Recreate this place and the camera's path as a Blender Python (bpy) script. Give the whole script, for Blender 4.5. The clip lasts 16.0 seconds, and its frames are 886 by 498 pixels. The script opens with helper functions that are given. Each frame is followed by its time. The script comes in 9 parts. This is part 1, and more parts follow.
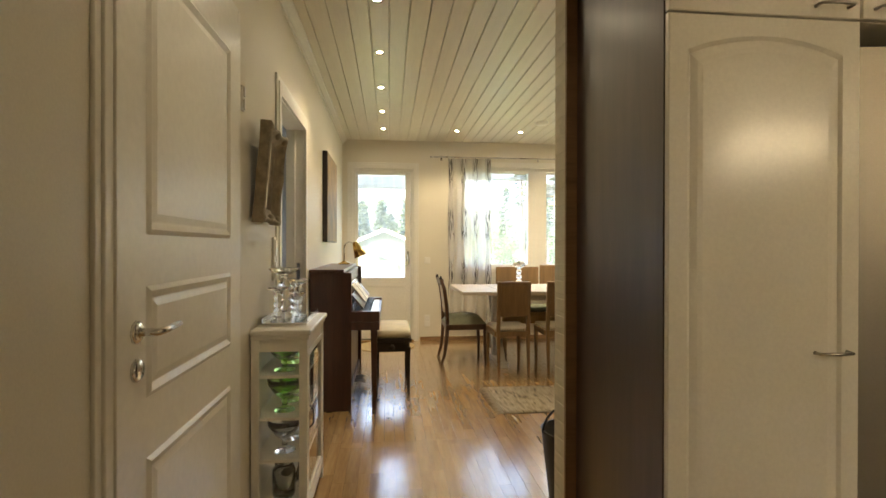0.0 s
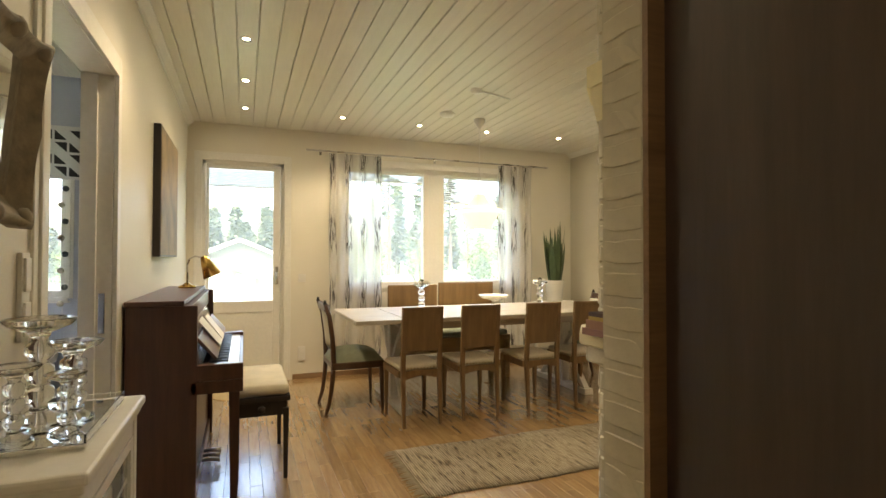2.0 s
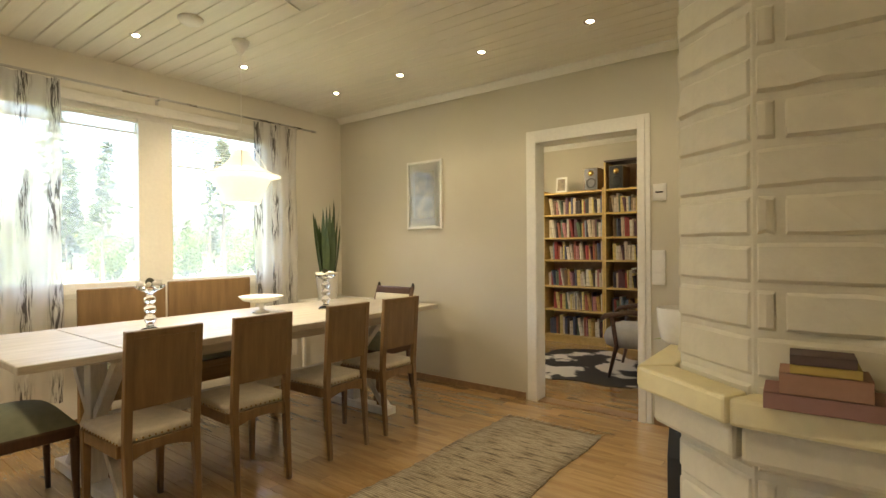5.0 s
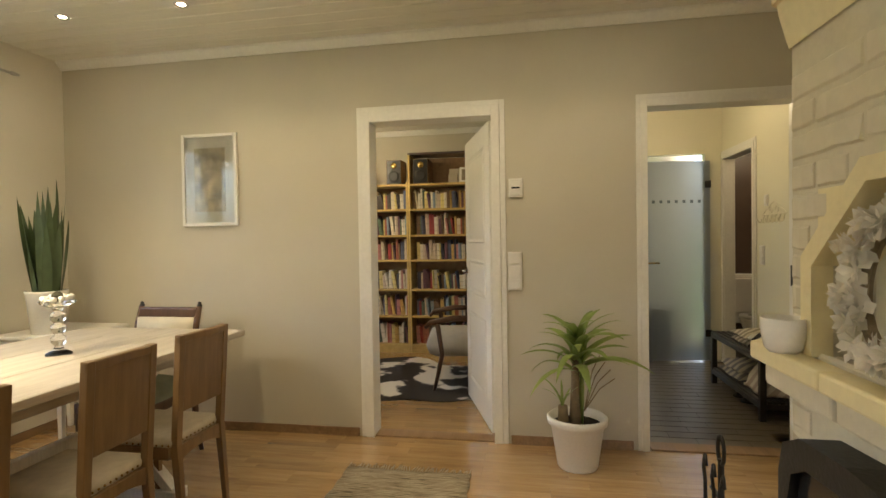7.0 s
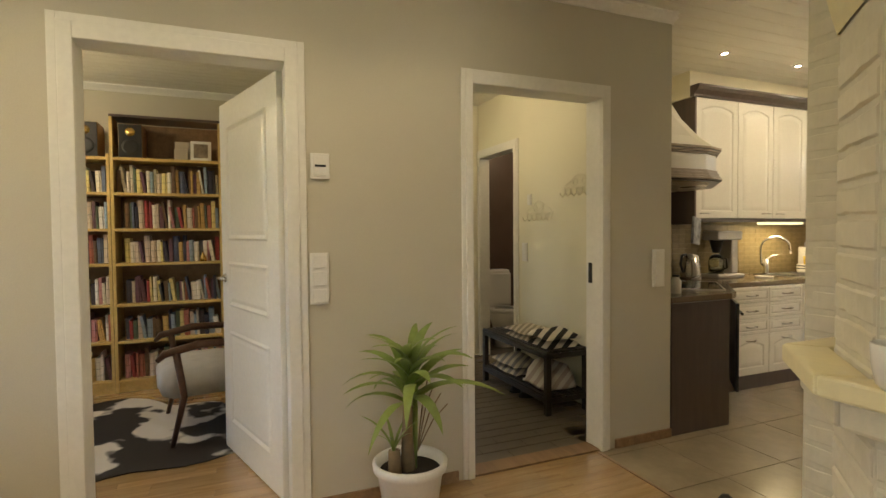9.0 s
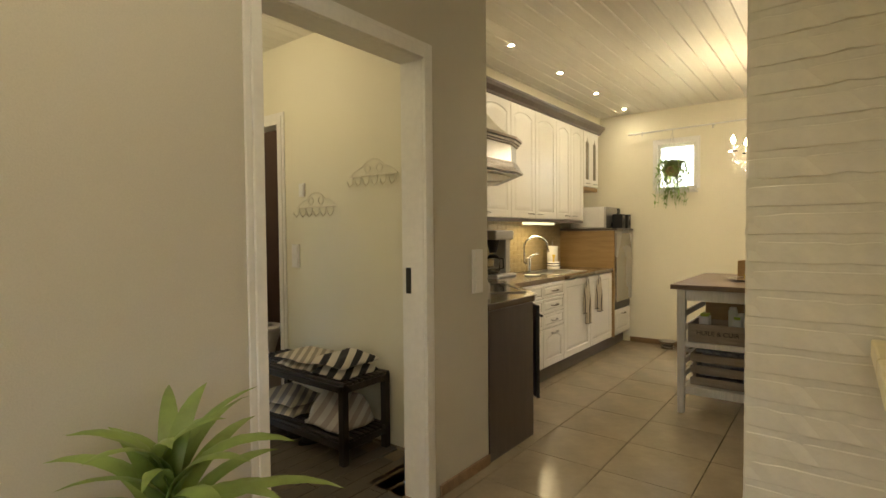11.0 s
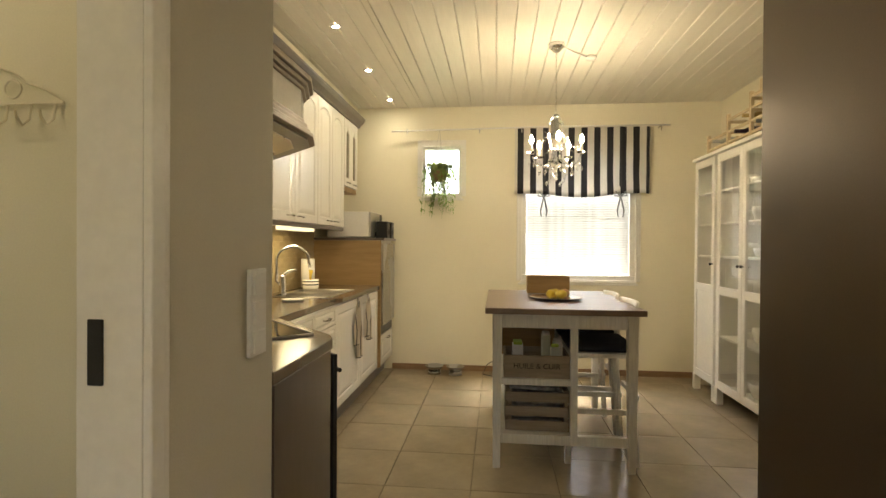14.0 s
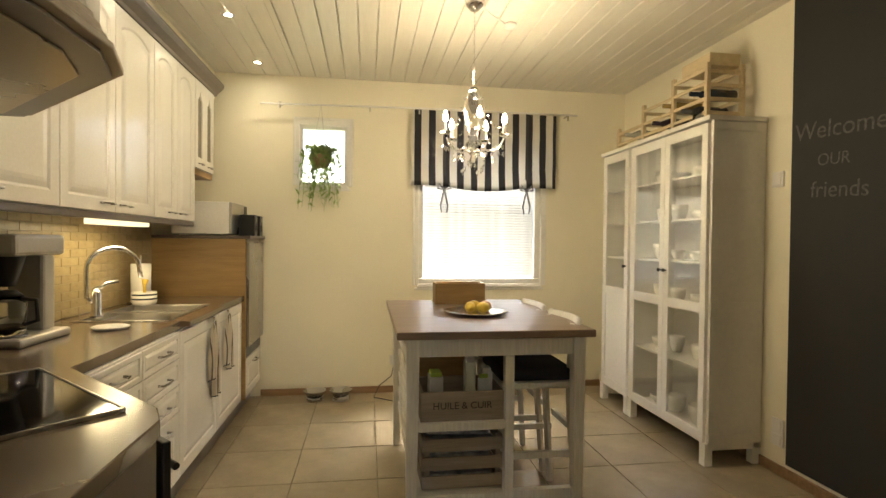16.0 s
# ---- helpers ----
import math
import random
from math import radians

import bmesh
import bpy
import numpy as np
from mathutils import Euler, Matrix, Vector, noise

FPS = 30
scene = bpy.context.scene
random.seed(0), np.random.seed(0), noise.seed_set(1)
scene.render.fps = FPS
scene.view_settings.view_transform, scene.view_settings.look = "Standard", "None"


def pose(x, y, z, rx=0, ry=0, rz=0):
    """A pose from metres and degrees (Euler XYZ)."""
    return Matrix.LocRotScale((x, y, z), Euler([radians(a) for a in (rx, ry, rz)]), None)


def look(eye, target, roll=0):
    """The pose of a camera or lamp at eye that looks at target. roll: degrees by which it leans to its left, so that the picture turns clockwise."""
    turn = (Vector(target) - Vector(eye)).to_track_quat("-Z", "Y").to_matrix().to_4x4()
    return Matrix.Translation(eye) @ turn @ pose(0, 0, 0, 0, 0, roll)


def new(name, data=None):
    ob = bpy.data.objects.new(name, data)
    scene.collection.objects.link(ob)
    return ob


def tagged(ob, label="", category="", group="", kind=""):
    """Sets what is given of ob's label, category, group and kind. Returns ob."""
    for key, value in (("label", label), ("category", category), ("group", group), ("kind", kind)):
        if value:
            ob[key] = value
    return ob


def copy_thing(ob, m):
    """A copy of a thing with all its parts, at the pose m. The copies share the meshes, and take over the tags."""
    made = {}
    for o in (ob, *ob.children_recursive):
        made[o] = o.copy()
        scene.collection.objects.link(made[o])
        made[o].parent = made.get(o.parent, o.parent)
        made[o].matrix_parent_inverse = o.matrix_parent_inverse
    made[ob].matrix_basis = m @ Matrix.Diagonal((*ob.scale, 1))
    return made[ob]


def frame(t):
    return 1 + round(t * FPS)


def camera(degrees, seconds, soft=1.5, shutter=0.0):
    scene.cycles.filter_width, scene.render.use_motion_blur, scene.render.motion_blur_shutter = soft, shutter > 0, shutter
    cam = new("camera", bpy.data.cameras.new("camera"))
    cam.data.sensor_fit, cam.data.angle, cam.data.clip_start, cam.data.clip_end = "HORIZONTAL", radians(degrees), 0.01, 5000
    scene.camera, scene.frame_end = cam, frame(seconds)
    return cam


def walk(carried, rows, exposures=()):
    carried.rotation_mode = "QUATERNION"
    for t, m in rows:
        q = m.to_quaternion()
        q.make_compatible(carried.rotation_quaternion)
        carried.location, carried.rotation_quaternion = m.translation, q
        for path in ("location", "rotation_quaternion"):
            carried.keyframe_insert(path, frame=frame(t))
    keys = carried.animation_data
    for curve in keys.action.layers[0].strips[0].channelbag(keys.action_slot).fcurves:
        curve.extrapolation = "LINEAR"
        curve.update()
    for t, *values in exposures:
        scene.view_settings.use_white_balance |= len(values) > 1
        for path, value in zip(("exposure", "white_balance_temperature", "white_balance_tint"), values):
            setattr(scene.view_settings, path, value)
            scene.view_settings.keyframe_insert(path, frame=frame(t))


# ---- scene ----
cam = camera(81.7, 16.0)
PATH = [
    (0, (-0.596, -0.201, 1.212), (-0.385, 1.788, 1.204), 0.1),
    (0.5, (-0.612, 0.082, 1.215), (-0.308, 2.059, 1.231), 0.0),
    (1, (-0.639, 0.374, 1.237), (-0.219, 2.329, 1.268), 0.1),
    (1.5, (-0.646, 0.654, 1.243), (-0.091, 2.575, 1.282), 0.1),
    (2, (-0.666, 0.915, 1.248), (0.059, 2.778, 1.284), 0.1),
    (2.5, (-0.661, 1.162, 1.221), (0.232, 2.951, 1.253), -0.2),
    (3, (-0.641, 1.402, 1.222), (0.41, 3.104, 1.228), -0.4),
    (3.5, (-0.634, 1.62, 1.224), (0.569, 3.217, 1.212), -0.4),
    (4, (-0.599, 1.844, 1.224), (0.748, 3.322, 1.202), -0.4),
    (4.2, (-0.559, 1.937, 1.217), (0.838, 3.368, 1.198), -0.5),
    (6.3, (-0.179, 2.799, 1.255), (1.697, 3.491, 1.228), -0.5),
    (6.5, (-0.112, 2.914, 1.273), (1.801, 3.498, 1.236), -0.7),
    (7, (0.035, 3.093, 1.271), (2.004, 3.437, 1.234), -0.9),
    (7.5, (0.218, 3.284, 1.265), (2.217, 3.333, 1.226), -1.1),
    (8, (0.412, 3.413, 1.261), (2.398, 3.179, 1.22), -1.1),
    (8.5, (0.622, 3.506, 1.268), (2.557, 3.004, 1.216), -0.8),
    (9, (0.836, 3.56, 1.273), (2.686, 2.803, 1.21), -0.5),
    (9.5, (1.069, 3.58, 1.264), (2.794, 2.569, 1.2), -0.4),
    (9.7, (1.153, 3.568, 1.267), (2.824, 2.471, 1.2), -0.4),
    (11.8, (2.024, 3.21, 1.237), (2.95, 1.438, 1.185), -0.4),
    (12, (2.084, 3.155, 1.244), (2.943, 1.35, 1.193), -0.3),
    (12.5, (2.239, 2.995, 1.245), (2.92, 1.115, 1.204), 0.1),
    (13, (2.372, 2.824, 1.242), (2.881, 0.89, 1.214), 0.6),
    (13.5, (2.489, 2.642, 1.237), (2.841, 0.673, 1.216), 0.6),
    (14, (2.582, 2.467, 1.229), (2.789, 0.478, 1.212), 0.4),
    (14.5, (2.637, 2.295, 1.227), (2.71, 0.297, 1.213), -0.0),
    (15, (2.673, 2.103, 1.238), (2.618, 0.104, 1.222), -0.5),
    (15.5, (2.707, 1.915, 1.257), (2.535, -0.077, 1.229), -0.3),
    (16, (2.763, 1.742, 1.258), (2.47, -0.237, 1.229), 0.6),
]
EXPOSURES = [(0.0, 4.42, 6800, 9.5), (4.0, 4.38, 6850, 9.5), (6.5, 4.4, 6800, 9.5), (9.0, 4.36, 6550, 9), (12.0, 4.4, 6420, 9), (16.0, 4.4, 6420, 9)]
walk(cam, [(t, look(eye, target, roll)) for t, eye, target, roll in PATH], EXPOSURES)

# ---- world and light ----
world = bpy.data.worlds.new("sky")
scene.world = world
world.use_nodes = True
_wn = world.node_tree.nodes
_sky = _wn.new("ShaderNodeTexSky")
_sky.sky_type = "NISHITA"
_sky.sun_disc = False
_sky.sun_elevation = radians(62)
_sky.sun_rotation = radians(207)
_sky.air_density, _sky.dust_density, _sky.ozone_density = 1.0, 6.0, 0.6
_wn["Background"].inputs[1].default_value = 0.10
world.node_tree.links.new(_sky.outputs[0], _wn["Background"].inputs[0])
_sun = new("sun", bpy.data.lights.new("sun", "SUN"))
_sun.data.energy, _sun.data.angle, _sun.data.color = 1.0, radians(30), (1.0, 0.93, 0.82)
_sun.matrix_world = look((-3, -6, 12.6), (0, 0, 0))

SPOT_W, WARM = 2.0, (1.0, 0.80, 0.52)


# ---- materials ----
def _tree(name):
    m = bpy.data.materials.new(name)
    m.use_nodes = True
    nt = m.node_tree
    return m, nt, nt.nodes["Principled BSDF"]


def _coords(nt, space, scale):
    tc = nt.nodes.new("ShaderNodeTexCoord")
    mp = nt.nodes.new("ShaderNodeMapping")
    mp.inputs["Scale"].default_value = scale
    nt.links.new(tc.outputs[space], mp.inputs[0])
    return mp.outputs[0]


def _noise(nt, vec, scale, detail=4.0, rough=0.55):
    n = nt.nodes.new("ShaderNodeTexNoise")
    n.inputs["Scale"].default_value, n.inputs["Detail"].default_value, n.inputs["Roughness"].default_value = scale, detail, rough
    nt.links.new(vec, n.inputs["Vector"])
    return n.outputs["Fac"]


def _ramp(nt, fac, stops, mode="LINEAR"):
    r = nt.nodes.new("ShaderNodeValToRGB")
    r.color_ramp.interpolation = mode
    e = r.color_ramp.elements
    while len(e) < len(stops):
        e.new(0.5)
    for k, (p, c) in zip(e, stops):
        k.position, k.color = p, (*c, 1) if len(c) == 3 else c
    nt.links.new(fac, r.inputs[0])
    return r.outputs[0]


def _mix(nt, a, b, fac, mode="MIX"):
    n = nt.nodes.new("ShaderNodeMix")
    n.data_type, n.blend_type = "RGBA", mode
    for sock, v in ((n.inputs[0], fac), (n.inputs[6], a), (n.inputs[7], b)):
        if isinstance(v, (int, float)):
            sock.default_value = v
        elif isinstance(v, tuple):
            sock.default_value = (*v, 1)
        else:
            nt.links.new(v, sock)
    return n.outputs[2]


def _bump(nt, b, height, strength, dist=0.01):
    n = nt.nodes.new("ShaderNodeBump")
    n.inputs["Strength"].default_value, n.inputs["Distance"].default_value = strength, dist
    nt.links.new(height, n.inputs["Height"])
    nt.links.new(n.outputs[0], b.inputs["Normal"])


def shade(c, k):
    return tuple(min(1.0, v * k) for v in c)


def M(name, col, rough=0.5, metal=0.0, var=0.08, scale=3.0, bump=0.12, bscale=90.0, space="Object", **more):
    """A plain painted, cast or woven surface: broad stains, fine grain."""
    m, nt, b = _tree(name)
    v = _coords(nt, space, (1, 1, 1))
    big, fine = _noise(nt, v, scale, 5), _noise(nt, v, bscale, 3)
    c = _ramp(nt, big, [(0.3, shade(col, 1 - var)), (0.7, shade(col, 1 + var))])
    c = _mix(nt, c, _ramp(nt, fine, [(0.3, (0.9, 0.9, 0.9)), (0.7, (1, 1, 1))]), 0.6, "MULTIPLY")
    nt.links.new(c, b.inputs["Base Color"])
    r = _ramp(nt, big, [(0.25, (rough * 0.85,) * 3), (0.75, (min(1, rough * 1.15),) * 3)])
    nt.links.new(r, b.inputs["Roughness"])
    b.inputs["Metallic"].default_value = metal
    for k, val in more.items():
        b.inputs[k.replace("_", " ")].default_value = val
    if bump:
        _bump(nt, b, fine, bump, 0.004)
    return m


def wood(name, dark, light, axis="X", rough=0.4, scale=1.0, bump=0.15, rand=0.0, grain=0.55, **more):
    m, nt, b = _tree(name)
    s = {"X": (1.2, 14, 14), "Y": (14, 1.2, 14), "Z": (14, 14, 1.2)}[axis]
    v = _coords(nt, "Object", tuple(k * scale for k in s))
    if rand:
        oi = nt.nodes.new("ShaderNodeObjectInfo")
        add = nt.nodes.new("ShaderNodeVectorMath")
        add.operation = "ADD"
        mul = nt.nodes.new("ShaderNodeVectorMath")
        mul.operation = "SCALE"
        mul.inputs[0].default_value = (31, 17, 11)
        nt.links.new(oi.outputs["Random"], mul.inputs["Scale"])
        nt.links.new(v, add.inputs[0])
        nt.links.new(mul.outputs[0], add.inputs[1])
        v = add.outputs[0]
    g, f = _noise(nt, v, 1.6, 6, 0.6), _noise(nt, v, 9, 4)
    c = _ramp(nt, g, [(0.25, dark), (0.75, light)])
    c = _mix(nt, c, _ramp(nt, f, [(0.3, (0.72, 0.72, 0.72)), (0.65, (1, 1, 1))]), grain, "MULTIPLY")
    if rand:
        k = _ramp(nt, oi.outputs["Random"], [(0, (1 - rand,) * 3), (1, (1 + rand * 0.4,) * 3)])
        c = _mix(nt, c, k, 1.0, "MULTIPLY")
    nt.links.new(c, b.inputs["Base Color"])
    b.inputs["Roughness"].default_value = rough
    for k, val in more.items():
        b.inputs[k.replace("_", " ")].default_value = val
    _bump(nt, b, f, bump, 0.002)
    return m


def glow(name, col, strength):
    m, nt, b = _tree(name)
    b.inputs["Base Color"].default_value = (*col, 1)
    b.inputs["Emission Color"].default_value = (*col, 1)
    b.inputs["Emission Strength"].default_value = strength
    return m


def clear(name, col=(1, 1, 1), rough=0.0, ior=1.45):
    m, nt, b = _tree(name)
    b.inputs["Base Color"].default_value = (*col, 1)
    b.inputs["Transmission Weight"].default_value = 1.0
    b.inputs["Roughness"].default_value, b.inputs["IOR"].default_value = rough, ior
    return m


def sheer(name, col, through_share, rough=0.9):
    """Thin cloth or leaf that lets light through."""
    m, nt, b = _tree(name)
    out = nt.nodes["Material Output"]
    tr = nt.nodes.new("ShaderNodeBsdfTranslucent")
    mx = nt.nodes.new("ShaderNodeMixShader")
    b.inputs["Roughness"].default_value = rough
    v = _coords(nt, "Object", (1, 1, 1))
    c = _ramp(nt, _noise(nt, v, 14, 4), [(0.3, shade(col, 0.8)), (0.7, shade(col, 1.15))])
    nt.links.new(c, b.inputs["Base Color"])
    nt.links.new(c, tr.inputs["Color"])
    mx.inputs[0].default_value = through_share
    nt.links.new(b.outputs[0], mx.inputs[1])
    nt.links.new(tr.outputs[0], mx.inputs[2])
    nt.links.new(mx.outputs[0], out.inputs[0])
    return m


W_CREAM = M("cream_wall_paint", (0.74, 0.70, 0.60), 0.45, var=0.03, scale=1.2, bump=0.05, bscale=160)
W_TAUPE = M("taupe_wallpaper", (0.57, 0.53, 0.43), 0.75, var=0.04, scale=1.5, bump=0.2, bscale=220)
W_KITCH = M("kitchen_wall_paint", (0.81, 0.76, 0.595), 0.6, var=0.03, scale=1.3, bump=0.06, bscale=180)
W_HALL = M("hall_wall_paint", (0.76, 0.72, 0.56), 0.6, var=0.03, scale=1.3, bump=0.06, bscale=180)
W_BLUE = M("bedroom_wall_paint", (0.44, 0.47, 0.55), 0.7, var=0.03)
WHITE = M("white_gloss_paint", (0.80, 0.78, 0.72), 0.32, var=0.03, bump=0.05, bscale=40)
CABWHITE = M("white_cabinet_lacquer", (0.82, 0.79, 0.72), 0.24, var=0.012, bump=0)
TRIMWOOD = wood("brown_skirting_wood", (0.20, 0.12, 0.06), (0.34, 0.21, 0.11), "X", 0.45)
CEIL = wood("whitewashed_pine_panel", (0.69, 0.655, 0.56), (0.75, 0.715, 0.62), "Y", 0.38, 0.6, 0.03, grain=0.18)
PLANK = wood("red_brown_laminate", (0.35, 0.20, 0.08), (0.58, 0.385, 0.175), "Y", 0.27, 1.0, 0.05, rand=0.2, Coat_Weight=1.0, Coat_Roughness=0.16, Coat_IOR=2.1)
TILE = M("beige_floor_tile", (0.335, 0.275, 0.185), 0.2, var=0.14, scale=4, bump=0.04, bscale=30)
GROUT = M("dark_tile_grout", (0.25, 0.205, 0.14), 0.9, var=0.15)
HALLTILE = M("dark_brown_hall_tile", (0.12, 0.10, 0.075), 0.3, var=0.2, scale=6, bump=0.06)
BRICK = M("white_painted_brick", (0.66, 0.605, 0.465), 0.55, var=0.05, scale=9, bump=0.35, bscale=32)
MORTAR = M("white_painted_mortar", (0.64, 0.59, 0.455), 0.7, var=0.06, scale=12, bump=0.3, bscale=60)
SLAB = M("yellowed_cream_stone_slab", (0.78, 0.69, 0.42), 0.45, var=0.06, scale=7, bump=0.25, bscale=45)
TOILETWALL = M("dark_brown_wall_tile", (0.11, 0.072, 0.054), 0.4, var=0.1, scale=5, bump=0.05)
DARKPANEL = wood("dark_brown_panel", (0.043, 0.027, 0.023), (0.087, 0.054, 0.044), "Z", 0.38, 1.0, 0.05, Coat_Weight=0.8, Coat_Roughness=0.3)
PIANO = wood("mahogany_piano_veneer", (0.045, 0.018, 0.012), (0.10, 0.042, 0.028), "Z", 0.3, 1.0, 0.04)
BLACKWOOD = wood("black_stained_wood", (0.012, 0.009, 0.008), (0.035, 0.026, 0.022), "Z", 0.4)
CHAIRWOOD = wood("worn_brown_chair_wood", (0.14, 0.08, 0.032), (0.25, 0.15, 0.064), "Z", 0.38, grain=0.35)
TABLEWOOD = wood("pale_worn_plank_wood", (0.41, 0.365, 0.29), (0.60, 0.55, 0.46), "X", 0.45)
WHITEWOOD = wood("white_painted_wood", (0.70, 0.67, 0.60), (0.80, 0.78, 0.72), "Z", 0.45)
PINE = wood("varnished_pine_shelf", (0.58, 0.40, 0.13), (0.76, 0.56, 0.22), "X", 0.45)
OAK = wood("brown_oak_side", (0.27, 0.165, 0.06), (0.42, 0.27, 0.115), "X", 0.4, grain=0.4)
GREYWOOD = wood("grey_crate_wood", (0.24, 0.19, 0.14), (0.42, 0.35, 0.27), "X", 0.75)
ISLTOP = wood("dark_oiled_worktop_wood", (0.16, 0.105, 0.07), (0.27, 0.19, 0.13), "X", 0.33)
COUNTER = M("dark_brown_worktop", (0.13, 0.092, 0.058), 0.24, var=0.05, scale=5, bump=0, Coat_Weight=0.5, Coat_Roughness=0.15)
STEEL = M("brushed_steel", (0.52, 0.50, 0.47), 0.28, 1.0, var=0.05, scale=2, bump=0.03, bscale=200)
FRIDGESTEEL = M("dull_fridge_steel", (0.30, 0.27, 0.23), 0.46, 1.0, var=0.05, scale=2, bump=0.03, bscale=200)
DARKSTEEL = M("dark_bronze_steel", (0.11, 0.085, 0.06), 0.38, 1.0, var=0.06, scale=2, bump=0.03, bscale=200)
CHROME = M("chrome", (0.75, 0.74, 0.72), 0.12, 1.0, var=0.02, bump=0)
BRASS = M("brass", (0.62, 0.42, 0.14), 0.25, 1.0, var=0.05, bump=0)
BLACK = M("black_plastic", (0.012, 0.012, 0.013), 0.35, var=0.1, bump=0.05)
IRON = M("black_cast_iron", (0.015, 0.014, 0.013), 0.55, var=0.2, bump=0.3)
CHALK = M("blackboard_paint", (0.022, 0.021, 0.021), 0.75, var=0.25, scale=4, bump=0.06)
PLASTIC = M("white_plastic", (0.80, 0.78, 0.73), 0.35, var=0.02, bump=0)
CERAMIC = M("white_glazed_ceramic", (0.80, 0.77, 0.70), 0.25, var=0.03, bump=0.04)
BEIGE = M("beige_seat_linen", (0.52, 0.46, 0.36), 0.9, var=0.1, scale=20, bump=0.5, bscale=500)
GREENCLOTH = M("sage_green_upholstery", (0.24, 0.255, 0.18), 0.9, var=0.12, scale=20, bump=0.5, bscale=500)
CREAMCLOTH = M("cream_velvet", (0.66, 0.60, 0.46), 0.85, var=0.08, scale=9, bump=0.3, bscale=400)
GREYCLOTH = M("light_grey_wool", (0.46, 0.44, 0.40), 0.95, var=0.08, scale=15, bump=0.6, bscale=300)
NAVY = M("navy_cotton_cushion", (0.022, 0.024, 0.034), 0.9, var=0.2, bump=0.4, bscale=400)
LEAF = sheer("green_leaf", (0.27, 0.36, 0.10), 0.35, 0.35)
DARKLEAF = sheer("dark_green_leaf", (0.065, 0.10, 0.04), 0.1, 0.4)
GRASSY = M("grass_ground", (0.08, 0.11, 0.04), 0.95, var=0.35, scale=0.8, bump=0.6, bscale=12)
NEEDLE = sheer("conifer_needles", (0.12, 0.15, 0.08), 0.45)
SHRUB = sheer("pale_birch_leaves", (0.12, 0.18, 0.04), 0.45)
BARK = M("pine_bark", (0.11, 0.075, 0.05), 0.9, var=0.3, bump=0.6, bscale=20)
SOIL = M("dark_potting_soil", (0.03, 0.022, 0.016), 1.0, var=0.3, bump=0.8, bscale=60)
def veiled_pane():
    """Window glass with a translucent share mixed in, a painted veil of daylight glare."""
    m = clear("window_glass", (1, 1, 1), 0.0, 1.02)
    nt = m.node_tree
    b, out = nt.nodes["Principled BSDF"], nt.nodes["Material Output"]
    tl, mx = nt.nodes.new("ShaderNodeBsdfTranslucent"), nt.nodes.new("ShaderNodeMixShader")
    veil = _ramp(nt, _noise(nt, _coords(nt, "Object", (1, 1, 1)), 3.0, 4), [(0.3, (0.12, 0.12, 0.12)), (0.7, (0.175, 0.175, 0.175))])
    nt.links.new(veil, mx.inputs[0])
    nt.links.new(b.outputs[0], mx.inputs[1])
    nt.links.new(tl.outputs[0], mx.inputs[2])
    nt.links.new(mx.outputs[0], out.inputs[0])
    return m


GLASS = veiled_pane()
CRYSTAL = clear("clear_pressed_glass", (0.97, 0.98, 0.97), 0.02, 1.45)
CABGLASS = clear("cabinet_glass", (0.96, 0.97, 0.96), 0.0, 1.5)
GREENGLASS = clear("green_glass", (0.55, 0.85, 0.30), 0.05, 1.3)
MIRROR = M("mirror_silver", (0.85, 0.85, 0.83), 0.03, 1.0, var=0.0, bump=0)
BULB = glow("lit_downlight_lens", (1.0, 0.86, 0.62), 22.0)
FLAME = glow("lit_candle_bulb", (1.0, 0.80, 0.5), 12.0)
TUBE = glow("lit_cabinet_tube", (1.0, 0.84, 0.46), 0.075)


# ---- mesh helpers ----
def add_box(bm, x0, y0, z0, x1, y1, z1, bevel=0.0, m=None):
    vs = [bm.verts.new((x, y, z)) for x in (x0, x1) for y in (y0, y1) for z in (z0, z1)]
    fs = [bm.faces.new([vs[i] for i in f]) for f in ((0, 1, 3, 2), (4, 6, 7, 5), (0, 4, 5, 1), (2, 3, 7, 6), (0, 2, 6, 4), (1, 5, 7, 3))]
    if m is not None:
        bmesh.ops.transform(bm, matrix=m, verts=vs)
    if bevel:
        es = list({e for f in fs for e in f.edges})
        bmesh.ops.bevel(bm, geom=es, offset=min(bevel, 0.45 * min(abs(x1 - x0), abs(y1 - y0), abs(z1 - z0))), segments=2, profile=0.5, affect="EDGES")
    return bm


def boxes(items, bevel=0.0):
    bm = bmesh.new()
    for it in items:
        add_box(bm, *it[:6], bevel, it[6] if len(it) > 6 else None)
    return bm


def box(x0, y0, z0, x1, y1, z1, bevel=0.003):
    return boxes([(x0, y0, z0, x1, y1, z1)], bevel)


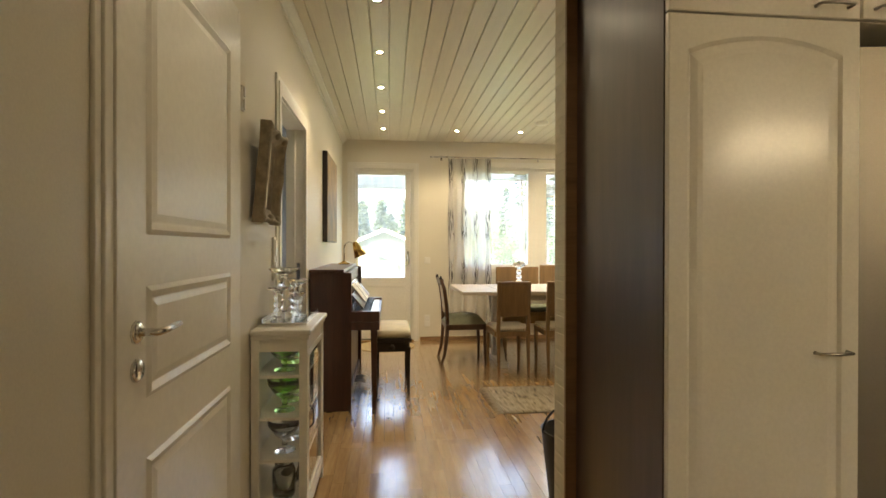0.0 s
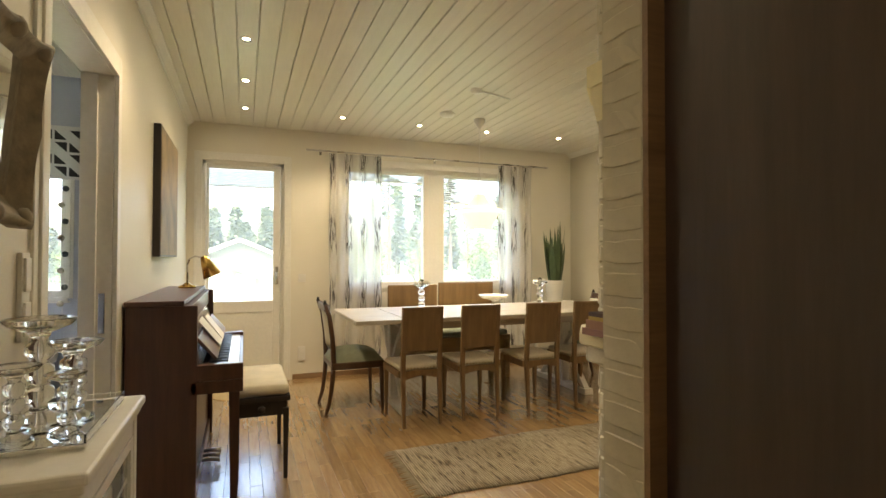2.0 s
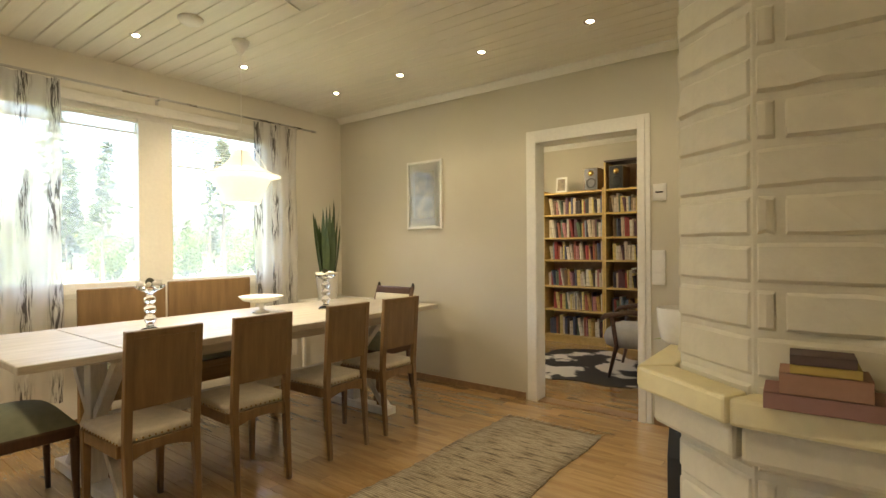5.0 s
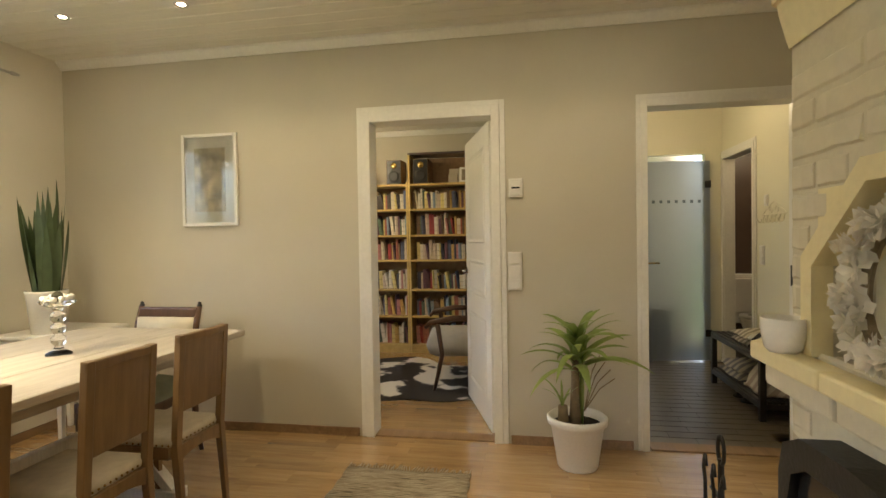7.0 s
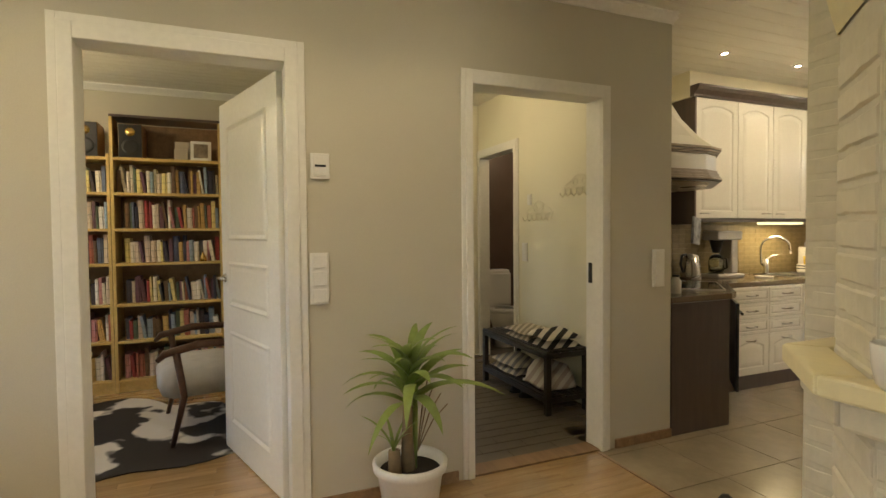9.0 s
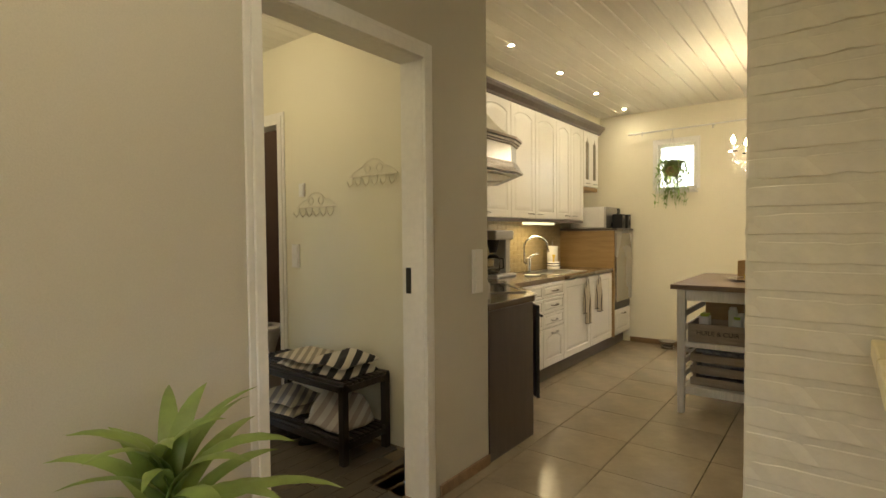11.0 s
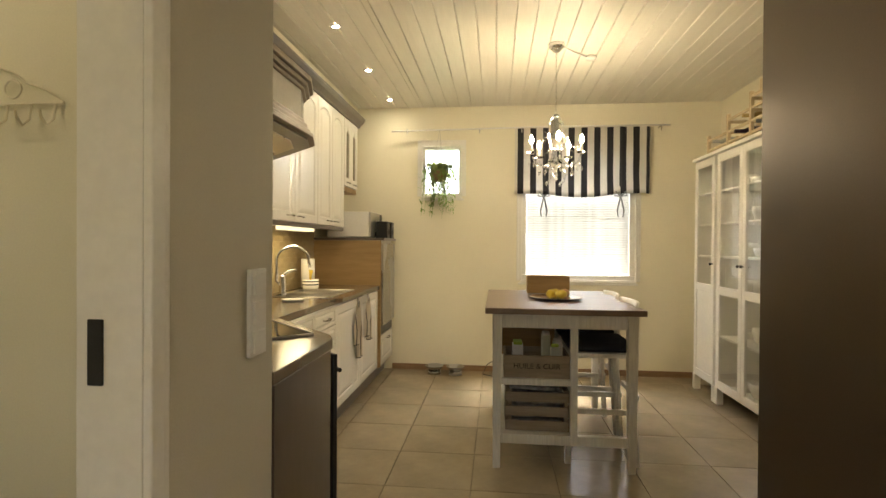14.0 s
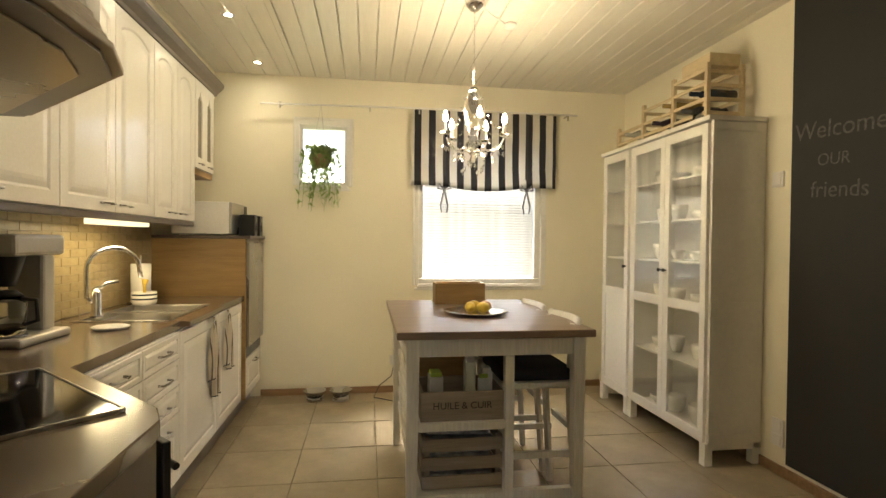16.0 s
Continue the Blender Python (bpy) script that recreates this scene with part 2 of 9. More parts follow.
def lathe(profile, segs=24, bm=None, at=(0, 0, 0), m=None):
    bm = bm or bmesh.new()
    rings, first = [], len(bm.verts)
    made = []
    for r, z in profile:
        if r < 1e-5:
            ring = [bm.verts.new((at[0], at[1], at[2] + z))]
        else:
            ring = [bm.verts.new((at[0] + r * math.cos(a), at[1] + r * math.sin(a), at[2] + z)) for a in (2 * math.pi * i / segs for i in range(segs))]
        rings.append(ring)
        made += ring
    for a, b in zip(rings, rings[1:]):
        for i in range(segs):
            j = (i + 1) % segs
            if len(a) == 1 and len(b) > 1:
                bm.faces.new((a[0], b[j], b[i]))
            elif len(b) == 1 and len(a) > 1:
                bm.faces.new((a[i], a[j], b[0]))
            elif len(a) > 1:
                bm.faces.new((a[i], a[j], b[j], b[i]))
    if m is not None:
        bmesh.ops.transform(bm, matrix=m, verts=made)
    return bm


def tube(points, radius, segs=8, bm=None, closed=False):
    """A round bar along points; radius may be one number or one for each point."""
    bm = bm or bmesh.new()
    pts = [Vector(p) for p in points]
    rs = radius if isinstance(radius, (list, tuple)) else [radius] * len(pts)
    rings, up = [], None
    for i, p in enumerate(pts):
        a = pts[i - 1] if i or closed else p
        b = pts[(i + 1) % len(pts)] if i < len(pts) - 1 or closed else p
        d = (b - a).normalized()
        if up is None:
            up = d.orthogonal().normalized()
        up = (up - d * up.dot(d)).normalized()
        side = d.cross(up)
        rings.append([bm.verts.new(p + rs[i] * (math.cos(t) * up + math.sin(t) * side)) for t in (2 * math.pi * k / segs for k in range(segs))])
    pairs = list(zip(rings, rings[1:])) + ([(rings[-1], rings[0])] if closed else [])
    for a, b in pairs:
        for k in range(segs):
            bm.faces.new((a[k], a[(k + 1) % segs], b[(k + 1) % segs], b[k]))
    if not closed:
        bm.faces.new(list(reversed(rings[0])))
        bm.faces.new(rings[-1])
    return bm


def prism(poly, z0, z1, bevel=0.0, bm=None):
    own = bm is None
    bm = bm or bmesh.new()
    lo = [bm.verts.new((x, y, z0)) for x, y in poly]
    hi = [bm.verts.new((x, y, z1)) for x, y in poly]
    n = len(poly)
    fs = [bm.faces.new(list(reversed(lo))), bm.faces.new(hi)]
    fs += [bm.faces.new((lo[i], lo[(i + 1) % n], hi[(i + 1) % n], hi[i])) for i in range(n)]
    if bevel and own:
        bmesh.ops.bevel(bm, geom=list(bm.edges), offset=bevel, segments=2, profile=0.5, affect="EDGES")
    return bm


def tapered(x0, y0, x1, y1, z0, z1, k=0.6, lean=(0, 0), bevel=0.002, bm=None):
    """A leg: full section at z1, k of it at z0, shifted at the foot by lean."""
    b2 = bmesh.new()
    add_box(b2, x0, y0, z0, x1, y1, z1)
    cx, cy = (x0 + x1) / 2, (y0 + y1) / 2
    for v in b2.verts:
        if v.co.z < (z0 + z1) / 2:
            v.co.x, v.co.y = cx + (v.co.x - cx) * k + lean[0], cy + (v.co.y - cy) * k + lean[1]
    if bevel:
        bmesh.ops.bevel(b2, geom=list(b2.edges), offset=bevel, segments=1, affect="EDGES")
    if bm is None:
        return b2
    me = bpy.data.meshes.new("tmp")
    b2.to_mesh(me)
    b2.free()
    bm.from_mesh(me)
    return bm


def part(name, bm, material, parent=None, label="", smooth=False):
    bmesh.ops.recalc_face_normals(bm, faces=bm.faces)
    me = bpy.data.meshes.new(name)
    bm.to_mesh(me)
    bm.free()
    me.materials.append(material)
    if smooth:
        me.shade_smooth()
    ob = new(name, me)
    ob.parent = parent
    if label:
        tagged(ob, label)
    return ob


def thing(name, label, category, at=(0, 0, 0), rz=0.0, group=""):
    ob = new(name)
    ob.empty_display_size = 0.05
    ob.matrix_world = pose(*at, 0, 0, rz)
    return tagged(ob, label, category, group)


def setting(name, bm, material, label, category="structure", smooth=False):
    return tagged(part(name, bm, material, None, "", smooth), label, category, "", "structure")


def plank_island():
    """The strips that are joined into one mesh, each island with its own tone."""
    m = PLANK.copy()
    m.name = "red_brown_laminate_rest"
    nt = m.node_tree
    info = next(n for n in nt.nodes if n.type == "OBJECT_INFO")
    geo = nt.nodes.new("ShaderNodeNewGeometry")
    for l in list(info.outputs["Random"].links):
        nt.links.new(geo.outputs["Random Per Island"], l.to_socket)
    return m


PLANK_ISLAND = plank_island()


# ---- structure ----
WX, NY, EX, H = -1.18, 6.40, 3.21, 2.575
KE, KS, KW = 4.22, -2.53, 0.515


def wall(name, axis, p0, p1, a0, a1, z0, z1, holes, material, label):
    """A wall across axis between p0 and p1, from a0 to a1 along the other one, with holes (a, a, z, z)."""
    cuts_a = sorted({a0, a1, *[v for h in holes for v in h[:2]]})
    cuts_z = sorted({z0, z1, *[v for h in holes for v in h[2:]]})
    grid_v, bm = {}, bmesh.new()
    solid = {}
    for i in range(len(cuts_a) - 1):
        for j in range(len(cuts_z) - 1):
            ca, cz = (cuts_a[i] + cuts_a[i + 1]) / 2, (cuts_z[j] + cuts_z[j + 1]) / 2
            solid[i, j] = not any(h[0] < ca < h[1] and h[2] < cz < h[3] for h in holes)

    def v(i, j, p):
        if (i, j, p) not in grid_v:
            a, z = cuts_a[i], cuts_z[j]
            grid_v[i, j, p] = bm.verts.new((p, a, z) if axis == "x" else (a, p, z))
        return grid_v[i, j, p]

    for (i, j), s in solid.items():
        if not s:
            continue
        for p in (p0, p1):
            bm.faces.new((v(i, j, p), v(i + 1, j, p), v(i + 1, j + 1, p), v(i, j + 1, p)))
        for di, dj, e in ((-1, 0, ((i, j), (i, j + 1))), (1, 0, ((i + 1, j), (i + 1, j + 1))), (0, -1, ((i, j), (i + 1, j))), (0, 1, ((i, j + 1), (i + 1, j + 1)))):
            if not solid.get((i + di, j + dj), False):
                (a, b), (c, d) = e
                bm.faces.new((v(a, b, p0), v(c, d, p0), v(c, d, p1), v(a, b, p1)))
    return setting(name, bm, material, label, "wall")


wall("wall_west", "x", WX - 0.12, WX, -3.0, NY, 0, H, [(2.60, 3.44, 0, 2.03), (0.92, 1.815, 0, 2.06)], W_CREAM, "smooth cream painted corridor and living room wall")
wall("wall_north", "y", NY, NY + 0.22, WX - 0.12, EX, 0, H, [(-1.06, -0.27, 0.02, 2.22), (0.34, 2.40, 0.93, 2.26)], W_CREAM, "cream painted wall with terrace door and window")
wall("wall_east", "x", EX, EX + 0.13, 1.08, NY + 0.22, 0, H, [(3.325, 4.125, 0, 2.04), (1.60, 2.437, 0, 2.04)], W_TAUPE, "taupe papered wall with two doorways")
wall("wall_kitchen_north", "y", 1.08, 1.20, EX + 0.13, 4.85, 0, H, [], W_HALL, "cream wall between kitchen and hall")
wall("wall_kitchen_east", "x", KE, KE + 0.12, KS - 0.2, 1.08, 0, H, [], W_KITCH, "cream kitchen wall behind the counter")
wall("wall_kitchen_south", "y", KS - 0.22, KS, KW - 0.12, KE, 0, H, [(1.27, 2.35, 0.89, 2.23), (2.92, 3.32, 1.70, 2.20)], W_KITCH, "cream kitchen wall with two windows")
wall("wall_kitchen_west", "x", KW - 0.12, KW, KS, -0.02, 0, H, [], W_KITCH, "cream kitchen wall beside the glass cabinets")
wall("wall_corridor_end", "y", -3.12, -3.0, WX - 0.12, KW - 0.12, 0, H, [], W_CREAM, "cream wall closing the corridor")
wall("wall_corridor_side", "x", KW - 0.125, KW - 0.12, -3.0, KS, 0, H, [], W_CREAM, "cream wall of the corridor end")
# hall and toilet room
wall("wall_hall_north", "y", 2.95, 3.05, EX + 0.13, 6.2, 0, H, [], W_HALL, "cream hall wall")
wall("wall_hall_end", "x", 5.62, 5.72, 1.20, 2.95, 0, H, [(1.36, 2.45, 0, 2.10)], W_HALL, "cream hall end wall with a glass door")
wall("wall_hall_south", "y", 1.10, 1.20, 4.85, 6.2, 0, H, [(4.87, 5.58, 0, 2.04)], W_HALL, "cream hall wall with the toilet doorway")
wall("wall_porch", "x", 6.9, 7.0, 1.1, 3.05, 0, H, [(2.0, 2.6, 1.1, 2.0)], W_HALL, "cream porch wall with a window")
wall("wall_toilet", "x", 6.3, 6.4, -0.6, 1.1, 0, H, [], TOILETWALL, "dark brown tiled toilet room wall")
wall("wall_toilet_south", "y", -0.7, -0.6, 4.5, 6.4, 0, H, [], TOILETWALL, "dark brown toilet room wall")
wall("wall_toilet_west", "x", 4.5, 4.6, -0.6, 1.1, 0, H, [], TOILETWALL, "dark brown toilet room side wall")
# library
wall("wall_library_east", "x", 6.05, 6.15, 3.05, 6.62, 0, H, [], W_TAUPE, "grey library wall behind the shelves")
wall("wall_library_north", "y", 6.40, 6.62, EX + 0.13, 6.05, 0, H, [(3.9, 5.3, 0.9, 2.1)], W_TAUPE, "grey library wall with a window")
# bedroom
wall("wall_bedroom_north", "y", 5.4, 5.6, -4.6, WX - 0.12, 0, H, [(-2.9, -1.86, 0.95, 2.1)], W_BLUE, "pale blue bedroom wall")
wall("wall_bedroom_west", "x", -4.8, -4.6, 0.6, 5.6, 0, H, [(2.6, 4.6, 0.9, 2.1)], W_BLUE, "pale blue bedroom wall with a window")
wall("wall_bedroom_south", "y", 0.5, 0.6, -4.6, WX - 0.12, 0, H, [], W_BLUE, "pale blue bedroom wall")


def ceiling(name, x0, y0, x1, y1, pitch, along="y"):
    bm = bmesh.new()
    add_box(bm, x0, y0, H + 0.016, x1, y1, H + 0.06)
    a, end = (x0, x1) if along == "y" else (y0, y1)
    while a < end - 0.01:
        b = min(a + pitch - 0.0035, end)
        z = H + 0.0012 * math.sin(a * 57)
        pr = [(a, z + 0.014), (a, z + 0.005), (a + 0.004, z), (b - 0.004, z), (b, z + 0.005), (b, z + 0.014)]
        v0, v1 = [], []
        for p, q in pr:
            v0.append(bm.verts.new((p, y0, q) if along == "y" else (x0, p, q)))
            v1.append(bm.verts.new((p, y1, q) if along == "y" else (x1, p, q)))
        for k in range(5):
            bm.faces.new((v0[k], v0[k + 1], v1[k + 1], v1[k]))
        a += pitch
    return setting(name, bm, CEIL, "whitewashed tongue and groove board ceiling", "ceiling")


ceiling("ceiling_living", WX - 0.12, -3.12, EX + 0.13, NY + 0.22, 0.118)
ceiling("ceiling_kitchen", EX + 0.13, KS - 0.22, 6.4, 1.10, 0.118)
ceiling("ceiling_hall", EX + 0.13, 1.10, 7.0, 3.05, 0.095)
ceiling("ceiling_library", EX + 0.13, 3.05, 6.15, NY + 0.22, 0.095)
ceiling("ceiling_bedroom", -4.8, 0.5, WX - 0.12, 5.6, 0.095)


def cornice(name, p0, p1, side):
    """A small ceiling moulding along the straight line p0 to p1, with its body on the given side (unit vector)."""
    bm = bmesh.new()
    pr = [(0.0, 0.0), (0.0, -0.055), (0.012, -0.055), (0.02, -0.04), (0.045, -0.015), (0.055, -0.012), (0.055, 0.0)]
    rows = [[bm.verts.new((p[0] + side[0] * a, p[1] + side[1] * a, H - 0.001 + z)) for a, z in pr] for p in (p0, p1)]
    for k in range(len(pr)):
        j = (k + 1) % len(pr)
        bm.faces.new((rows[0][k], rows[0][j], rows[1][j], rows[1][k]))
    bm.faces.new(rows[0])
    bm.faces.new(list(reversed(rows[1])))
    return setting(name, bm, WHITE, "white painted ceiling moulding", "trim")


cornice("trim_ceiling_east", (EX, 1.08), (EX, NY), (-1, 0))
cornice("trim_ceiling_west", (WX, -3.0), (WX, NY), (1, 0))
cornice("trim_ceiling_kitchen", (EX - 0.0, 1.08), (KE, 1.08), (0, -1))
cornice("trim_ceiling_library", (6.05, 3.05), (6.05, NY), (-1, 0))


def skirting(name, axis, p, side, a0, a1):
    t = 0.014 * side
    b = box(min(p, p + t), a0, 0.0, max(p, p + t), a1, 0.055, 0.003) if axis == "x" else box(a0, min(p, p + t), 0.0, a1, max(p, p + t), 0.055, 0.003)
    return setting(name, b, TRIMWOOD, "brown wooden skirting board", "baseboard")


for k, (ax, p, s, a0, a1) in enumerate((("x", EX, -1, 4.215, NY), ("x", EX, -1, 2.515, 3.235), ("x", EX, -1, 1.08, 1.51), ("y", NY, -1, -0.19, EX), ("x", WX, 1, 3.53, NY), ("x", WX, 1, 1.95, 2.51), ("y", KS, 1, 0.53, 3.60), ("x", KW, 1, KS + 0.02, -0.02), ("x", 6.05, -1, 3.1, NY))):
    skirting("baseboard_%d" % (k + 1), ax, p, s, a0, a1)


def casing(name, axis, p, side, a0, a1, z1, w=0.085, t=0.018, depth=0.0, label="white painted door casing with stepped edge", z0=0.0, sill=False):
    """Flat stepped architrave round an opening, and the lining of the opening, depth deep."""
    top = thing(name, label, "door frame")
    tagged(top, "", "", "", "structure")

    def bar(nm, lo_a, lo_z, hi_a, hi_z, tt):
        p2 = p + side * tt
        q0, q1 = min(p, p2), max(p, p2)
        b = box(q0, lo_a, lo_z, q1, hi_a, hi_z, 0.003) if axis == "x" else box(lo_a, q0, lo_z, hi_a, q1, hi_z, 0.003)
        part(nm, b, WHITE, top)

    e = 0.012
    for k, (tt, i0, i1) in enumerate(((t, 0.0, w * 0.62), (t * 0.6, w * 0.62, w))):
        bar("jamb_trim", a0 - i1 + e, z0, a0 - i0 + e, z1 + (i1 if True else 0), tt)
        bar("jamb_trim", a1 + i0 - e, z0, a1 + i1 - e, z1 + i1, tt)
        bar("head_trim", a0 - i0 + e, z1 + i0 - e, a1 + i0 - e, z1 + i1 - e + 0.012, tt)
        if sill:
            bar("sill_trim", a0 - i0 + e, z0 - i1 + e, a1 + i0 - e, z0 - i0 + e, tt)
    if depth:
        d0, d1 = sorted((p - side * 0.001, p - side * depth))
        for lo, hi in ((a0 - 0.002, a0 + e), (a1 - e, a1 + 0.002)):
            b = box(d0, lo, z0, d1, hi, z1, 0.002) if axis == "x" else box(lo, d0, z0, hi, d1, z1, 0.002)
            part("lining", b, WHITE, top)
        b = box(d0, a0, z1 - e, d1, a1, z1 + 0.002, 0.002) if axis == "x" else box(a0, d0, z1 - e, a1, d1, z1 + 0.002, 0.002)
        part("lining", b, WHITE, top)
    return top


casing("door_frame_library", "x", EX, -1, 3.325, 4.125, 2.04, depth=0.13)
hall_frame = casing("door_frame_hall", "x", EX, -1, 1.60, 2.437, 2.04, w=0.062, depth=0.13)
part("strike_plate", box(EX + 0.075, 1.6115, 0.97, EX + 0.105, 1.617, 1.09, 0.002), IRON, hall_frame)
bed_frame = casing("door_frame_bedroom", "x", WX, 1, 2.60, 3.44, 2.03, depth=0.12)
for _a, _b in ((2.612, 2.626), (3.414, 3.428)):
    part("door_stop", box(WX - 0.118, _a, 0.0, WX - 0.058, _b, 2.016, 0.002), WHITE, bed_frame)
part("strike_plate", box(WX - 0.05, 3.424, 0.93, WX - 0.025, 3.429, 1.10, 0.002), CHROME, bed_frame)
casing("door_frame_corridor", "x", WX, 1, 0.92, 1.815, 2.06, w=0.06)
casing("door_frame_toilet", "y", 1.20, 1, 4.87, 5.58, 2.04, w=0.07, depth=0.1)
casing("window_frame_library", "y", 6.40, -1, 3.9, 5.3, 2.1, depth=0.2, z0=0.9, sill=True)


# ---- ground outside, garage, wood ----
setting("ground", box(-300, -300, -0.72, 300, 300, -0.70, 0), GRASSY, "sunlit green grass around the house", "ground")
garage = thing("garage", "pale grey boarded garage with a white trimmed gable roof", "building", (-0.85, 28.0, -0.7))
GWALL = M("pale_grey_boarding", (0.24, 0.235, 0.21), 0.8, var=0.05, scale=3, bump=0.3, bscale=25)
bm = bmesh.new()
prof = [(-3.4, 0), (3.4, 0), (3.4, 1.36), (0, 2.78), (-3.4, 1.36)]
f0, f1 = [bm.verts.new((x, 0, z)) for x, z in prof], [bm.verts.new((x, 8, z)) for x, z in prof]
bm.faces.new(f0), bm.faces.new(f1)
for i in range(5):
    bm.faces.new((f0[i], f0[(i + 1) % 5], f1[(i + 1) % 5], f1[i]))
part("wall", bm, GWALL, garage)
for s in (-1, 1):
    bm = bmesh.new()
    add_box(bm, 0, -0.5, 0, 4.2, 8.4, 0.10, 0, Matrix.Translation((0, 0, 2.79)) @ (pose(0, 0, 0, 0, 22.7, 0) if s > 0 else pose(0, 0, 0, 0, 0, 0) @ Matrix.Scale(-1, 4, (1, 0, 0)) @ pose(0, 0, 0, 0, 22.7, 0)))
    part("roof", bm, M("grey_roof_sheet", (0.22, 0.22, 0.22), 0.6), garage)
    bm = bmesh.new()
    add_box(bm, 0, -0.56, -0.04, 4.25, -0.5, 0.12, 0, Matrix.Translation((0, 0, 2.79)) @ (pose(0, 0, 0, 0, 22.7, 0) if s > 0 else Matrix.Scale(-1, 4, (1, 0, 0)) @ pose(0, 0, 0, 0, 22.7, 0)))
    part("bargeboard", bm, WHITE, garage)
part("door", box(-0.15, -0.08, 0, 0.75, 0.0, 1.15, 0.01), WHITE, garage)
for k in range(5):
    part("louvre", box(-0.15, -0.12, 0.72 + 0.08 * k, 0.75, -0.08, 0.77 + 0.08 * k, 0.005), WHITE, garage)
bm = bmesh.new()
add_box(bm, 0.0, -0.9, 0.0, 1.62, 0.0, 0.09, 0.01, pose(-0.5, 0, 1.52, 0, 24, 0))
part("canopy", bm, M("dark_canopy_sheet", (0.12, 0.12, 0.13), 0.6), garage)
part("gable_band", box(-2.3, -0.05, 1.80, 2.3, -0.005, 1.86, 0.005), WHITE, garage)


def conifer(h, seed, sparse):
    """One tall tree: tapered trunk, drooping limbs, many small needle clumps."""
    rnd = random.Random(seed)
    trunk = tube([(0.06 * math.sin(i), 0.05 * math.cos(i * 1.7), h * i / 6) for i in range(7)], [0.017 * h * (1 - 0.14 * i) for i in range(7)], 7)
    crown = bmesh.new()
    base = h * (0.45 if sparse else 0.12)
    n = 26 if sparse else 44
    for i in range(n):
        z = base + (h - base) * (i / n) ** 0.9
        reach = (1 - i / n) * h * (0.16 if sparse else 0.17) + 0.25
        for _ in range(4 if sparse else 6):
            a, r = rnd.uniform(0, 6.283), reach * rnd.uniform(0.5, 1.15)
            d = Vector((math.cos(a), math.sin(a), -0.15))
            tube([(0, 0, z), tuple(Vector((0, 0, z)) + d * r)], [0.012 * h / 10, 0.004], 4, trunk)
            for k in range(5):
                c = Vector((0, 0, z)) + d * r * (0.35 + 0.16 * k) + Vector((rnd.uniform(-0.2, 0.2), rnd.uniform(-0.2, 0.2), rnd.uniform(-0.25, 0.1)))
                s = rnd.uniform(0.16, 0.4) * (1.25 - 0.15 * k)
                q = Euler((rnd.uniform(-0.6, 0.6), rnd.uniform(-0.6, 0.6), a))
                pts = [Vector(p) for p in ((s * 1.5, 0, -0.1 * s), (0, s * 0.7, 0), (-s, 0, 0), (0, -s * 0.7, 0))]
                vs = []
                for p in pts:
                    p.rotate(q)
                    vs.append(crown.verts.new(c + p))
                crown.faces.new(vs[:3])
                crown.faces.new((vs[0], vs[2], vs[3]))
    t = thing("pine_tree" if sparse else "spruce_tree", "tall pine with a bare lower trunk and thin crown" if sparse else "dense green spruce tree at the edge of the lawn", "tree", (0, 0, -60), 0, "trees beyond the garden")
    part("trunk", trunk, BARK, t)
    part("crown", crown, NEEDLE, t)
    return t


_proto = [conifer(15, 3, True), conifer(11, 5, False), conifer(13, 8, True), conifer(7, 11, False)]
_rt = random.Random(21)
_spots = [(x, 44 + _rt.uniform(-3, 9)) for x in range(-26, 34, 3)] + [(x + 0.7, 58 + _rt.uniform(-3, 9)) for x in range(-40, 60, 4)] + [(7.5, 27), (10.5, 29), (13, 26)]
def shrub(seed):
    """A low leafy birch bush: thin stems and many small leaves."""
    rnd = random.Random(seed)
    stems, leaves = bmesh.new(), bmesh.new()
    for _ in range(14):
        a, r, h = rnd.uniform(0, 6.283), rnd.uniform(0.2, 1.5), rnd.uniform(1.4, 3.4)
        tip = Vector((r * math.cos(a), r * math.sin(a), h))
        tube([(0.1 * math.cos(a), 0.1 * math.sin(a), 0), tuple(tip * 0.5 + Vector((0, 0, 0.3))), tuple(tip)], [0.03, 0.018, 0.006], 5, stems)
        for k in range(90):
            c = tip * rnd.uniform(0.25, 1.0) + Vector((rnd.gauss(0, 0.3), rnd.gauss(0, 0.3), rnd.gauss(0.1, 0.28)))
            s, q = rnd.uniform(0.06, 0.14), Euler((rnd.uniform(-1.2, 1.2), rnd.uniform(-1.2, 1.2), rnd.uniform(0, 6.283)))
            vs = []
            for p in ((s, 0, 0), (0, s * 0.6, 0.02), (-s, 0, 0), (0, -s * 0.6, 0.02)):
                v = Vector(p)
                v.rotate(q)
                vs.append(leaves.verts.new(c + v))
            leaves.faces.new(vs)
    t = thing("birch_shrub", "pale green leafy birch bush beyond the lawn", "bush", (0, 0, -60), 0, "bushes beyond the lawn")
    part("stems", stems, BARK, t)
    part("leaves", leaves, SHRUB, t)
    return t


